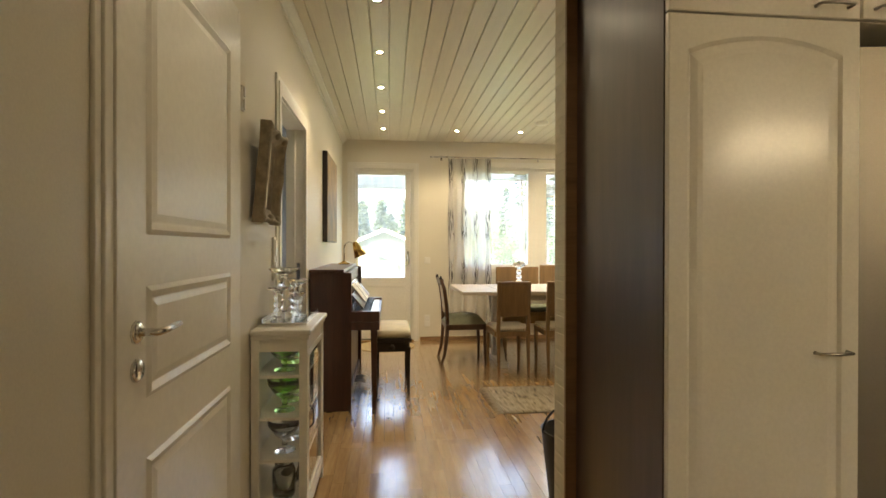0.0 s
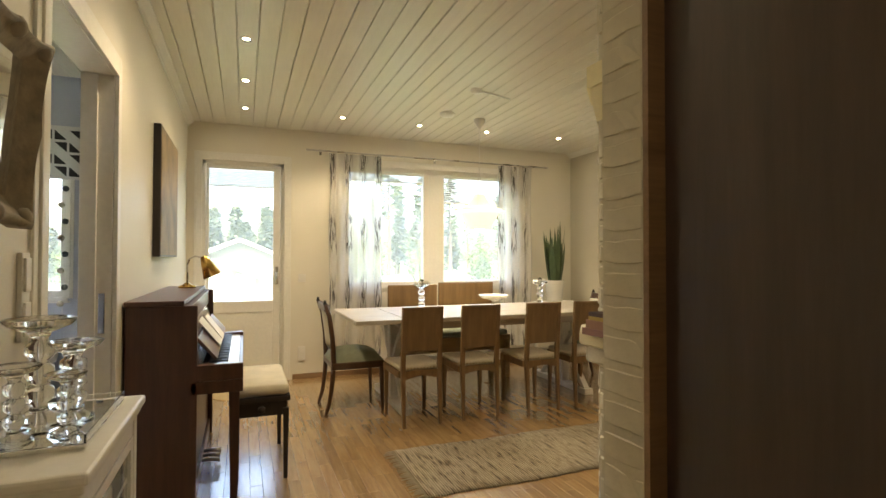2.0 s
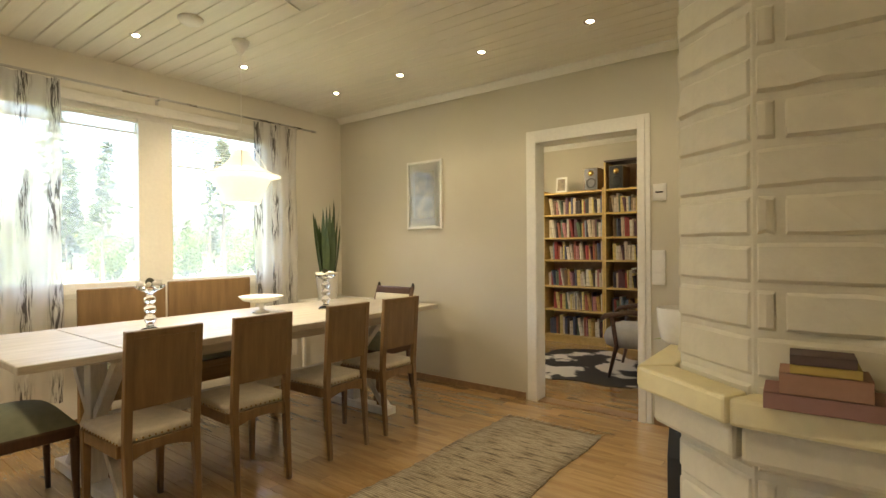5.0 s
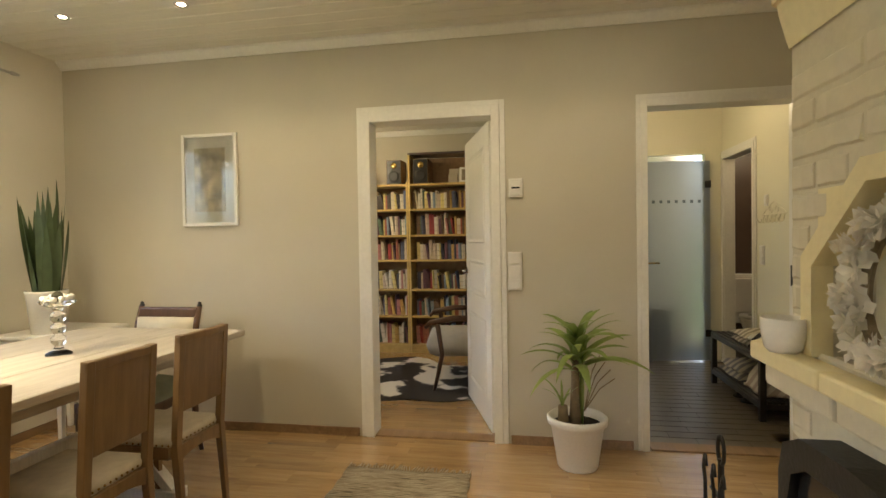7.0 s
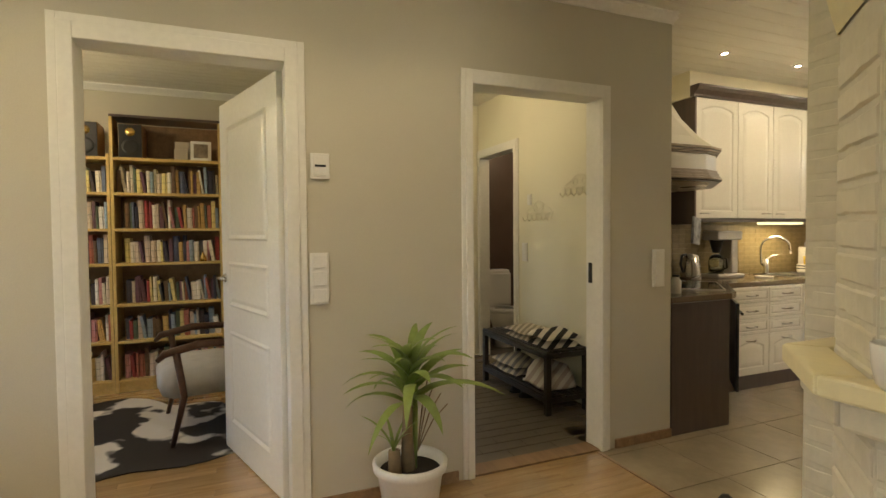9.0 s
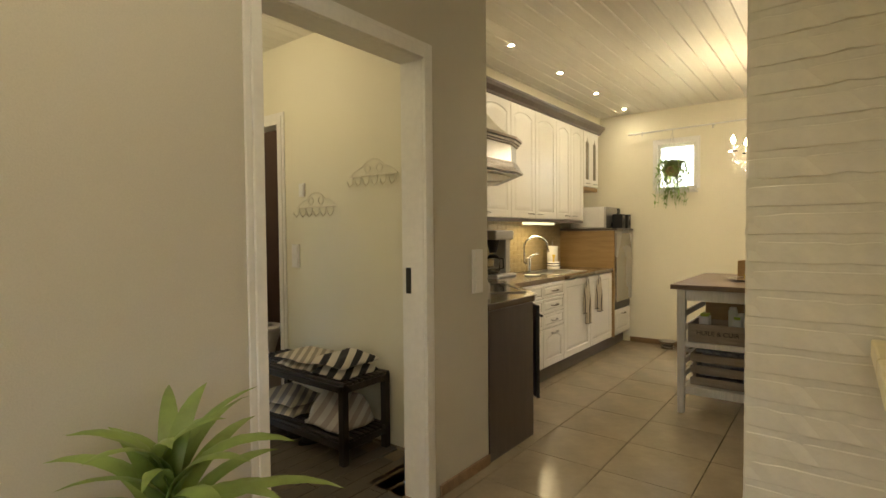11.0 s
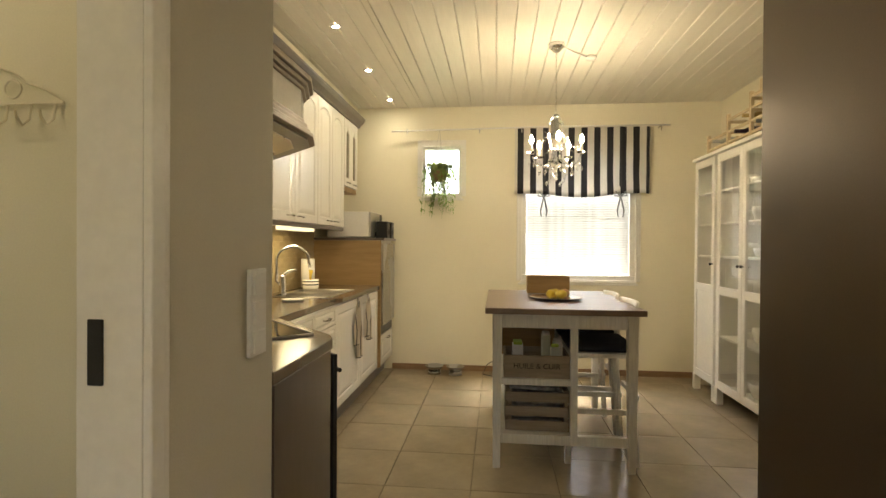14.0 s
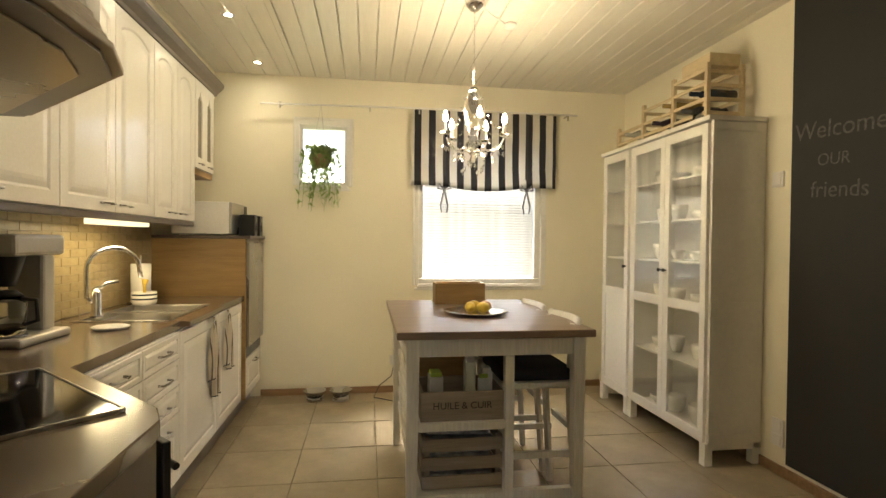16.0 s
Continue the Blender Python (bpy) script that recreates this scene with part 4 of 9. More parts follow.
def nails(bm, pts, r=0.005):
    for p, n in pts:
        lathe([(0, 0.004), (r * 0.7, 0.003), (r, 0)], 6, bm, m=Matrix.Translation(p) @ Vector(n).to_track_quat("Z", "X").to_matrix().to_4x4())
    return bm


def dining_chair(at, rz):
    """Low backed wooden chair: seat front to +y, back at -y."""
    t = thing("dining_chair", "brown wooden dining chair with flat panel back and studded linen seat", "chair", at, rz, "dining chairs along the table")
    w, d = 0.36, 0.40
    for s in (-1, 1):
        x = s * (w / 2 - 0.018) - 0.018
        part("front_leg", tapered(x, d / 2 - 0.04, x + 0.036, d / 2, 0, 0.415, 0.6), CHAIRWOOD, t)
        xb = s * (w / 2 - 0.035) - 0.017
        bm = tapered(xb, -d / 2, xb + 0.034, -d / 2 + 0.036, 0, 0.43, 0.65, (0, -0.03))
        part("back_leg", bm, CHAIRWOOD, t)
        bm = bmesh.new()
        add_box(bm, xb, -d / 2, 0, xb + 0.034, -d / 2 + 0.03, 0.475, 0.003, pose(0, 0, 0.425, 4, 0, 0) @ Matrix.Translation((0, 0.0, 0)))
        part("back_post", bm, CHAIRWOOD, t)
    bm = bmesh.new()
    add_box(bm, -w / 2 + 0.045, -d / 2 + 0.004, 0.142, w / 2 - 0.045, -d / 2 + 0.022, 0.462, 0.004, pose(0, 0, 0.425, 4, 0, 0))
    add_box(bm, -w / 2 + 0.016, -d / 2 + 0.001, 0.44, w / 2 - 0.016, -d / 2 + 0.028, 0.474, 0.006, pose(0, 0, 0.425, 4, 0, 0))
    part("backrest", bm, CHAIRWOOD, t)
    for y, nm in ((d / 2 - 0.03, "front_apron"), (-d / 2 + 0.006, "back_apron")):
        bm = bmesh.new()
        n = 8
        lo = [(-w / 2 + 0.03 + (w - 0.06) * i / n, 0.37 - 0.035 * abs(2 * i / n - 1) ** 2) for i in range(n + 1)]
        fr, bkk = [bm.verts.new((x, y, z)) for x, z in lo], [bm.verts.new((x, y + 0.02, z)) for x, z in lo]
        ft, bt = [bm.verts.new((x, y, 0.412)) for x, z in lo], [bm.verts.new((x, y + 0.02, 0.412)) for x, z in lo]
        for i in range(n):
            bm.faces.new((fr[i], fr[i + 1], ft[i + 1], ft[i]))
            bm.faces.new((bkk[i], bkk[i + 1], bt[i + 1], bt[i]))
            bm.faces.new((fr[i], fr[i + 1], bkk[i + 1], bkk[i]))
            bm.faces.new((ft[i], ft[i + 1], bt[i + 1], bt[i]))
        part(nm, bm, CHAIRWOOD, t)
    for x0 in (-w / 2 + 0.004, w / 2 - 0.024):
        part("side_rail", box(x0, -d / 2 + 0.03, 0.36, x0 + 0.02, d / 2 - 0.03, 0.412, 0.003), CHAIRWOOD, t)
    part("seat", box(-w / 2 + 0.006, -d / 2 + 0.02, 0.408, w / 2 - 0.006, d / 2 - 0.004, 0.452, 0.018), BEIGE, t, "natural linen seat", True)
    pts = [((-w / 2 + 0.02 + (w - 0.04) * i / 12, d / 2 - 0.004, 0.422), (0, 1, 0)) for i in range(13)]
    pts += [((s * (w / 2 - 0.006), -d / 2 + 0.03 + (d - 0.05) * i / 12, 0.422), (s, 0, 0)) for i in range(13) for s in (-1, 1)]
    pts += [((-w / 2 + 0.05 + (w - 0.1) * i / 10, -d / 2 + 0.02, 0.425), (0, -1, 0)) for i in range(11)]
    tagged(part("stud_row", nails(bmesh.new(), pts), BRASS, t, "dull brass upholstery studs"), "", "", "", "stuff")
    return t


_c = dining_chair((0.575, 4.75, 0), 2)
for x, y, r in ((1.075, 4.765, -1.5), (1.635, 4.765, 1), (2.115, 4.77, -2)):
    copy_thing(_c, pose(x, y, 0, 0, 0, r))


def host_chair(at, rz, label):
    """Green upholstered chair with curved legs: front to +y."""
    t = thing("upholstered_chair", label, "chair", at, rz, "upholstered end chairs")
    w, d = 0.46, 0.44
    DK = HOSTWOOD
    for s in (-1, 1):
        x = s * (w / 2 - 0.02)
        part("front_leg", tube([(x, d / 2 - 0.02, 0.40), (x, d / 2 - 0.018, 0.2), (x, d / 2 - 0.012, 0.0)], [0.022, 0.017, 0.012], 8), DK, t, "", True)
        xb = s * (w / 2 - 0.03)
        part("back_leg", tube([(xb, -d / 2 + 0.03, 0.42), (xb, -d / 2 + 0.02, 0.25), (xb, -d / 2 + 0.0, 0.1), (xb, -d / 2 - 0.03, 0.0)], [0.021, 0.019, 0.017, 0.014], 8), DK, t, "", True)
        part("back_post", tube([(xb, -d / 2 + 0.03, 0.40), (xb, -d / 2 + 0.02, 0.6), (xb, -d / 2 - 0.005, 0.78), (xb, -d / 2 - 0.04, 0.88)], [0.022, 0.02, 0.019, 0.017], 8), DK, t, "", True)
        part("finial", lathe([(0, 0), (0.014, 0), (0.016, 0.012), (0.009, 0.02), (0.012, 0.028), (0, 0.036)], 12, at=(xb, -d / 2 - 0.042, 0.878)), BLACK, t, "", True)
    part("seat_rail", box(-w / 2, -d / 2 + 0.01, 0.355, w / 2, d / 2, 0.415, 0.012), DK, t)
    bm = bmesh.new()
    n = 10
    rows = []
    for j in range(n + 1):
        rows.append([])
        for i in range(n + 1):
            u, v = i / n * 2 - 1, j / n * 2 - 1
            e = max(0, 1 - max(abs(u), abs(v)) ** 6)
            rows[-1].append(bm.verts.new((u * (w / 2 - 0.004), v * (d / 2 - 0.008) + 0.003, 0.41 + 0.06 * e ** 0.6 + 0.04 * (1 - u * u) * (1 - v * v))))
    for j in range(n):
        for i in range(n):
            bm.faces.new((rows[j][i], rows[j][i + 1], rows[j + 1][i + 1], rows[j + 1][i]))
    part("seat", bm, GREENCLOTH, t, "sage green padded seat", True)
    bm = bmesh.new()
    for i in range(6):
        z0, z1 = 0.52 + 0.05 * i, 0.52 + 0.05 * (i + 1)
        y0, y1 = (-d / 2 + 0.022 - 0.2 * max(0, z - 0.5) * (0.4 + 0.6 * (z - 0.4)) for z in (z0, z1))
        if i == 0:
            prev = [bm.verts.new((x, y0 + o, z0)) for x, o in ((-w / 2 + 0.04, 0), (0, -0.015), (w / 2 - 0.04, 0), (w / 2 - 0.04, 0.03), (0, 0.02), (-w / 2 + 0.04, 0.03))]
            bm.faces.new(prev)
        cur = [bm.verts.new((x, y1 + o, z1)) for x, o in ((-w / 2 + 0.04, 0), (0, -0.015), (w / 2 - 0.04, 0), (w / 2 - 0.04, 0.03), (0, 0.02), (-w / 2 + 0.04, 0.03))]
        for k in range(6):
            bm.faces.new((prev[k], prev[(k + 1) % 6], cur[(k + 1) % 6], cur[k]))
        prev = cur
    bm.faces.new(prev)
    part("back_pad", bm, CREAMCLOTH, t, "pale padded back", True)
    bm = bmesh.new()
    add_box(bm, -w / 2 + 0.03, -d / 2 - 0.045, 0.815, w / 2 - 0.03, -d / 2 - 0.008, 0.88, 0.012)
    part("top_rail", bm, DK, t)
    return t


HOSTWOOD = wood("dark_polished_chair_wood", (0.055, 0.026, 0.014), (0.12, 0.06, 0.03), "Z", 0.3)
_h = host_chair((0.20, 5.25, 0), -90, "dark wooden chair with sage green padded seat at the table end")
copy_thing(_h, pose(2.62, 5.32, 0, 0, 0, 90))

# settle between table and window
be = thing("wooden_settle", "brown wooden settle with panelled back and green cushions", "bench", (0.74, 5.70, 0))
part("backrest", boxes([(0, 0.40, 0.60, 0.545, 0.43, 0.965), (0.565, 0.40, 0.60, 1.22, 0.43, 0.985)], 0.008), CHAIRWOOD, be)
part("seat", box(0, 0.0, 0.40, 1.22, 0.43, 0.445, 0.006), OAK, be)
part("cushion", box(0.02, 0.02, 0.445, 1.20, 0.40, 0.50, 0.02), GREENCLOTH, be, "sage green seat cushion", True)
for x in (0.0, 1.17):
    part("leg", box(x, 0.01, 0, x + 0.05, 0.06, 0.40, 0.004), OAK, be)
    part("leg", box(x, 0.38, 0, x + 0.05, 0.43, 0.60, 0.004), OAK, be)
part("front_rail", box(0.05, 0.02, 0.30, 1.17, 0.05, 0.40, 0.004), OAK, be)

# candlesticks on the table
RING = [(0, 0), (0.045, 0), (0.045, 0.008), (0.02, 0.02), (0.014, 0.035), (0.026, 0.05), (0.026, 0.07), (0.013, 0.08), (0.026, 0.095), (0.026, 0.115), (0.013, 0.125), (0.026, 0.14), (0.026, 0.16), (0.014, 0.17), (0.02, 0.185), (0.055, 0.20), (0.066, 0.212), (0.06, 0.216), (0.03, 0.205), (0.0, 0.2)]


def candlestick(name, label, at, k=1.0, group=""):
    t = thing(name, label, "candlestick", at, 0, group)
    part("stem", lathe([(r * k, z * k) for r, z in RING], 20), CRYSTAL, t, "", True)
    return t


for x, y, top in ((0.80, 5.20, True), (2.02, 5.22, True)):
    t = candlestick("glass_candlestick", "tall clear glass candlestick on the dining table", (x, y, 0.775), 1.15, "glass candlesticks on the table")
    bm = bmesh.new()
    for i in range(14):
        a = i * 2.4
        lathe([(0, 0.016), (0.012, 0.01), (0.014, 0.0), (0.008, -0.01), (0, -0.013)], 7, bm, at=(0.052 * math.cos(a), 0.052 * math.sin(a), 0.252 + 0.004 * (i % 3)))
    part("shell_wreath", bm, CERAMIC, t, "wreath of small white shells", True)
    part("candle", lathe([(0, 0.29), (0.012, 0.287), (0.022, 0.275), (0.022, 0.245), (0, 0.245)], 14), M("dark_moss_ball", (0.06, 0.055, 0.03), 0.9, bump=0.8, bscale=40), t, "", True)
bo = thing("footed_bowl", "white footed bowl on the dining table", "bowl", (1.62, 5.42, 0.775))
part("bowl", lathe([(0, 0), (0.06, 0), (0.055, 0.008), (0.02, 0.02), (0.016, 0.05), (0.03, 0.065), (0.12, 0.085), (0.15, 0.115), (0.145, 0.116), (0.11, 0.092), (0, 0.072)], 28), CERAMIC, bo, "", True)

# curtains on a rod
def curtain_material():
    """Sheer white cloth with a dark print of bare branches."""
    m, nt, b = _tree("sheer_curtain_with_branch_print")
    out = nt.nodes["Material Output"]
    v = _coords(nt, "Object", (1, 1, 1))
    # fine strands that bend and fork, gathered in columns and in three tiers
    warp = nt.nodes.new("ShaderNodeTexNoise")
    warp.inputs["Scale"].default_value, warp.inputs["Detail"].default_value = 9.0, 3.0
    nt.links.new(v, warp.inputs["Vector"])
    bent = _mix(nt, v, warp.outputs["Color"], 0.025, "ADD")
    mp = nt.nodes.new("ShaderNodeMapping")
    mp.inputs["Scale"].default_value = (95, 12, 6.5)
    nt.links.new(bent, mp.inputs[0])
    line = _ramp(nt, _noise(nt, mp.outputs[0], 1.0, 4, 0.6), [(0.46, (0, 0, 0)), (0.56, (1, 1, 1))])
    rep = nt.nodes.new("ShaderNodeTexWave")
    rep.bands_direction = "X"
    rep.inputs["Scale"].default_value, rep.inputs["Distortion"].default_value, rep.inputs["Detail Scale"].default_value = 1.9, 2.2, 1.3
    rep.inputs["Phase Offset"].default_value = 2.0
    nt.links.new(v, rep.inputs["Vector"])
    col = _ramp(nt, rep.outputs["Fac"], [(0.30, (0, 0, 0)), (0.85, (1, 1, 1))])
    ver = nt.nodes.new("ShaderNodeTexWave")
    ver.bands_direction = "Z"
    ver.inputs["Scale"].default_value, ver.inputs["Distortion"].default_value, ver.inputs["Phase Offset"].default_value = 0.46, 1.2, 4.4
    nt.links.new(v, ver.inputs["Vector"])
    row = _ramp(nt, ver.outputs["Fac"], [(0.08, (0, 0, 0)), (0.6, (1, 1, 1))])
    k = _mix(nt, _mix(nt, line, col, 1.0, "MULTIPLY"), row, 1.0, "MULTIPLY")
    c = _mix(nt, (0.80, 0.78, 0.74), (0.09, 0.08, 0.075), k)
    nt.links.new(c, b.inputs["Base Color"])
    b.inputs["Roughness"].default_value = 0.9
    tl, tp, m1, m2 = (nt.nodes.new("ShaderNodeBsdfTranslucent"), nt.nodes.new("ShaderNodeBsdfTransparent"), nt.nodes.new("ShaderNodeMixShader"), nt.nodes.new("ShaderNodeMixShader"))
    nt.links.new(c, tl.inputs["Color"])
    m1.inputs[0].default_value = 0.55
    nt.links.new(b.outputs[0], m1.inputs[1])
    nt.links.new(tl.outputs[0], m1.inputs[2])
    sh = _ramp(nt, k, [(0, (0.30, 0.30, 0.30)), (1, (0.08, 0.08, 0.08))])
    nt.links.new(sh, m2.inputs[0])
    nt.links.new(m1.outputs[0], m2.inputs[1])
    nt.links.new(tp.outputs[0], m2.inputs[2])
    nt.links.new(m2.outputs[0], out.inputs[0])
    return m


CURT = curtain_material()


def curtain(at, width, height, folds, label):
    bm = bmesh.new()
    nx, nz = folds * 10, 14
    rows = []
    for j in range(nz + 1):
        z = -height * j / nz
        rows.append([bm.verts.new((width * i / nx + 0.006 * math.sin(j * 0.8 + i * 0.3), 0.028 * math.sin(2 * math.pi * folds * i / nx + 0.25 * math.sin(j * 0.5)) * (0.7 + 0.3 * math.sin(i * 0.37)), z)) for i in range(nx + 1)])
    for j in range(nz):
        for i in range(nx):
            bm.faces.new((rows[j][i], rows[j][i + 1], rows[j + 1][i + 1], rows[j + 1][i]))
    t = thing("curtain", label, "curtain", at, 0, "branch print curtains")
    part("cloth", bm, CURT, t, "", True)
    return t


curtain((0.16, 6.305, 2.345), 0.56, 2.13, 6, "sheer white curtain printed with dark bare branches")
curtain((2.13, 6.305, 2.345), 0.45, 2.13, 5, "sheer white curtain printed with dark bare branches")
rod = thing("curtain_rod", "thin steel curtain rod over the living room window", "curtain rod", (0, 6.305, 2.36))
part("rod", tube([(-0.03, 0, 0), (2.76, 0, 0)], 0.009, 8), STEEL, rod, "", True)
for x in (0.08, 1.36, 2.62):
    part("bracket", boxes([(x - 0.006, 0, -0.006, x + 0.006, 0.093, 0.006), (x - 0.012, 0.085, -0.03, x + 0.012, 0.094, 0.03)], 0.002), STEEL, rod)
for x in (-0.05, 2.78):
    part("finial", lathe([(0, -0.03), (0.012, -0.02), (0.012, 0.0), (0.008, 0.03), (0, 0.03)], 12, m=pose(x, 0, 0, 0, 90, 0)), STEEL, rod, "", True)

# pendant over the table
pe = thing("pendant_lamp", "white layered shade pendant lamp glowing over the table", "lamp", (1.42, 5.32, 0))
SHADE = M("white_enamel_shade", (0.80, 0.77, 0.70), 0.4, bump=0, Emission_Color=(1.0, 0.82, 0.55, 1), Emission_Strength=0.06)
part("shade", lathe([(0.03, 1.86), (0.05, 1.855), (0.075, 1.80), (0.12, 1.75), (0.20, 1.71), (0.245, 1.695), (0.245, 1.69), (0.19, 1.70), (0.11, 1.735), (0.07, 1.78), (0.045, 1.84)], 36), SHADE, pe, "flared white outer shade", True)
part("inner_shade", lathe([(0.0, 1.71), (0.10, 1.71), (0.18, 1.688), (0.178, 1.665), (0.15, 1.61), (0.122, 1.55), (0.115, 1.515), (0.105, 1.512), (0.0, 1.52)], 30), SHADE, pe, "white inner shade", True)
part("bulb", lathe([(0, 1.506), (0.04, 1.508), (0.05, 1.514)], 16), BULB, pe)
for a in range(3):
    a *= 2.09
    part("strut", tube([(0.0, 0, 2.02), (0.22 * math.cos(a), 0.22 * math.sin(a), 1.705)], 0.0025, 5), PLASTIC, pe)
part("cable", tube([(0, 0, 2.0), (0, 0, 2.5)], 0.003, 6), PLASTIC, pe)
part("ceiling_cup", lathe([(0, 2.57), (0.055, 2.57), (0.052, 2.545), (0.012, 2.48), (0, 2.48)], 20), PLASTIC, pe, "", True)
_pb = new("pendant_bulb", bpy.data.lights.new("pendant_bulb", "POINT"))
_pb.data.energy, _pb.data.color, _pb.data.shadow_soft_size = 0.22, WARM, 0.025
_pb.location = (1.42, 5.32, 1.47)
sm = thing("smoke_alarm", "round white smoke alarm on the board ceiling", "smoke alarm", (1.06, 5.25, H))
part("body", lathe([(0, 0), (0.07, 0), (0.07, -0.012), (0.055, -0.03), (0, -0.034)], 24), PLASTIC, sm, "", True)
rs = thing("lamp_outlet", "white ceiling socket with a surface cable", "lamp outlet", (1.03, 4.56, H))
part("socket", lathe([(0, 0), (0.045, 0), (0.042, -0.022), (0.02, -0.032), (0, -0.032)], 20), PLASTIC, rs, "", True)
part("cable", tube([(0.03, 0.0, -0.008), (0.15, 0.03, -0.006), (0.36, 0.10, -0.006)], 0.006, 6), PLASTIC, rs, "", True)

# corner plant table with a snake plant
pt = thing("corner_table", "small cream corner table", "table", (2.62, 5.86, 0))
part("top", box(0, 0, 0.70, 0.54, 0.50, 0.725, 0.006), WHITE, pt)
for x in (0.02, 0.48):
    for y in (0.02, 0.44):
        part("leg", tapered(x, y, x + 0.04, y + 0.04, 0, 0.70, 0.7), WHITE, pt)
part("apron", boxes([(0.03, 0.03, 0.62, 0.51, 0.05, 0.70), (0.03, 0.03, 0.62, 0.05, 0.47, 0.70)], 0.002), WHITE, pt)


def blade(bm, base, a, lean, length, width, curve, twist=0.0, n=8):
    """A long leaf from base: heads off at angle a, bends over by curve."""
    d = Vector((math.cos(a), math.sin(a), 0))
    side = Vector((-d.y, d.x, 0))
    p, pitch, rows = Vector(base), math.pi / 2 - lean, []
    for i in range(n + 1):
        u = i / n
        w = width * (0.55 + 1.2 * u - 1.75 * u * u) * (1.0 if u < 0.98 else 0.05)
        t = math.cos(pitch) * d + math.sin(pitch) * Vector((0, 0, 1))
        nrm = side.cross(t)
        s2 = side * math.cos(twist * u) + nrm * math.sin(twist * u)
        rows.append((bm.verts.new(p - s2 * w / 2), bm.verts.new(p - nrm * w * 0.12), bm.verts.new(p + s2 * w / 2)))
        p = p + t * length / n
        pitch -= curve / n
    for r0, r1 in zip(rows, rows[1:]):
        bm.faces.new((r0[0], r0[1], r1[1], r1[0]))
        bm.faces.new((r0[1], r0[2], r1[2], r1[1]))


sp = thing("snake_plant", "tall dark green snake plant in a white pot", "potted plant", (2.77, 6.10, 0.725))
part("pot", lathe([(0, 0), (0.085, 0), (0.11, 0.25), (0.115, 0.265), (0.104, 0.265), (0.092, 0.22), (0, 0.22)], 24), CERAMIC, sp, "white ceramic pot", True)
part("soil", lathe([(0, 0.232), (0.098, 0.23)], 18), SOIL, sp)
_rs = random.Random(12)
for i in range(22):
    bm = bmesh.new()
    a = i * 2.39996
    r = 0.075 * math.sqrt((i + 0.5) / 22)
    blade(bm, (r * math.cos(a), r * math.sin(a), 0.21), a, 0.02 + r * 1.7, _rs.uniform(0.52, 0.80) * (1.06 - 2.5 * r * 0.8), 0.072, _rs.uniform(-0.12, 0.1), _rs.uniform(0.3, 1.2))
    part("leaf", bm, DARKLEAF, sp, "", True)

# framed pictures, mirror
ART = M("faded_floral_print", (0.55, 0.48, 0.34), 0.6, var=0.5, scale=9, bump=0)
fr = thing("framed_print", "faded floral print in a white frame behind glass", "picture", (EX, 5.245, 1.70))
hw, hh = 0.205, 0.312
part("frame", boxes([(-0.022, -hw, -hh, -0.001, -hw + 0.022, hh), (-0.022, hw - 0.022, -hh, -0.001, hw, hh), (-0.022, -hw + 0.022, -hh, -0.001, hw - 0.022, -hh + 0.022), (-0.022, -hw + 0.022, hh - 0.022, -0.001, hw - 0.022, hh)], 0.003), WHITE, fr)
part("mat_board", box(-0.010, -hw + 0.022, -hh + 0.022, -0.004, hw - 0.022, hh - 0.022, 0), M("white_mat_board", (0.78, 0.76, 0.70), 0.8, bump=0), fr)
part("print", box(-0.012, -0.115, -0.215, -0.0105, 0.115, 0.215, 0), ART, fr, "faded floral print")
part("glass", box(-0.0165, -hw + 0.021, -hh + 0.021, -0.0145, hw - 0.021, hh - 0.021, 0), CABGLASS, fr)
pa = thing("wall_panel_picture", "dark abstract painting on a thick wooden panel", "picture", (WX, 4.84, 1.66))
part("panel", box(0.001, -0.415, -0.405, 0.042, 0.415, 0.405, 0.003), BLACKWOOD, pa)
part("canvas", box(0.042, -0.405, -0.395, 0.045, 0.405, 0.395, 0.001), M("abstract_brown_paint", (0.22, 0.16, 0.09), 0.55, var=0.6, scale=5, bump=0.4, bscale=30), pa)
mi = thing("ornate_mirror", "old wall mirror in a heavy carved wooden frame", "mirror", (WX + 0.004, 2.19, 1.55))
mi.matrix_world = pose(WX + 0.012, 2.19, 1.33, 0, 5, 0)
MIRF = M("antique_grey_gilt", (0.25, 0.205, 0.14), 0.5, 0.1, var=0.3, scale=24, bump=0.5, bscale=60)
bm = bmesh.new()
prf = [(0.0, 0.0), (0.045, 0.0), (0.055, 0.012), (0.04, 0.022), (0.03, 0.04), (0.02, 0.05), (0.014, 0.062), (0.0, 0.07)]
mw, mh = 0.158, 0.405
cor = [(-mw, 0), (mw, 0), (mw, mh), (-mw, mh)]
outs = [(0, -1), (1, 0), (0, 1), (-1, 0)]
rings = []
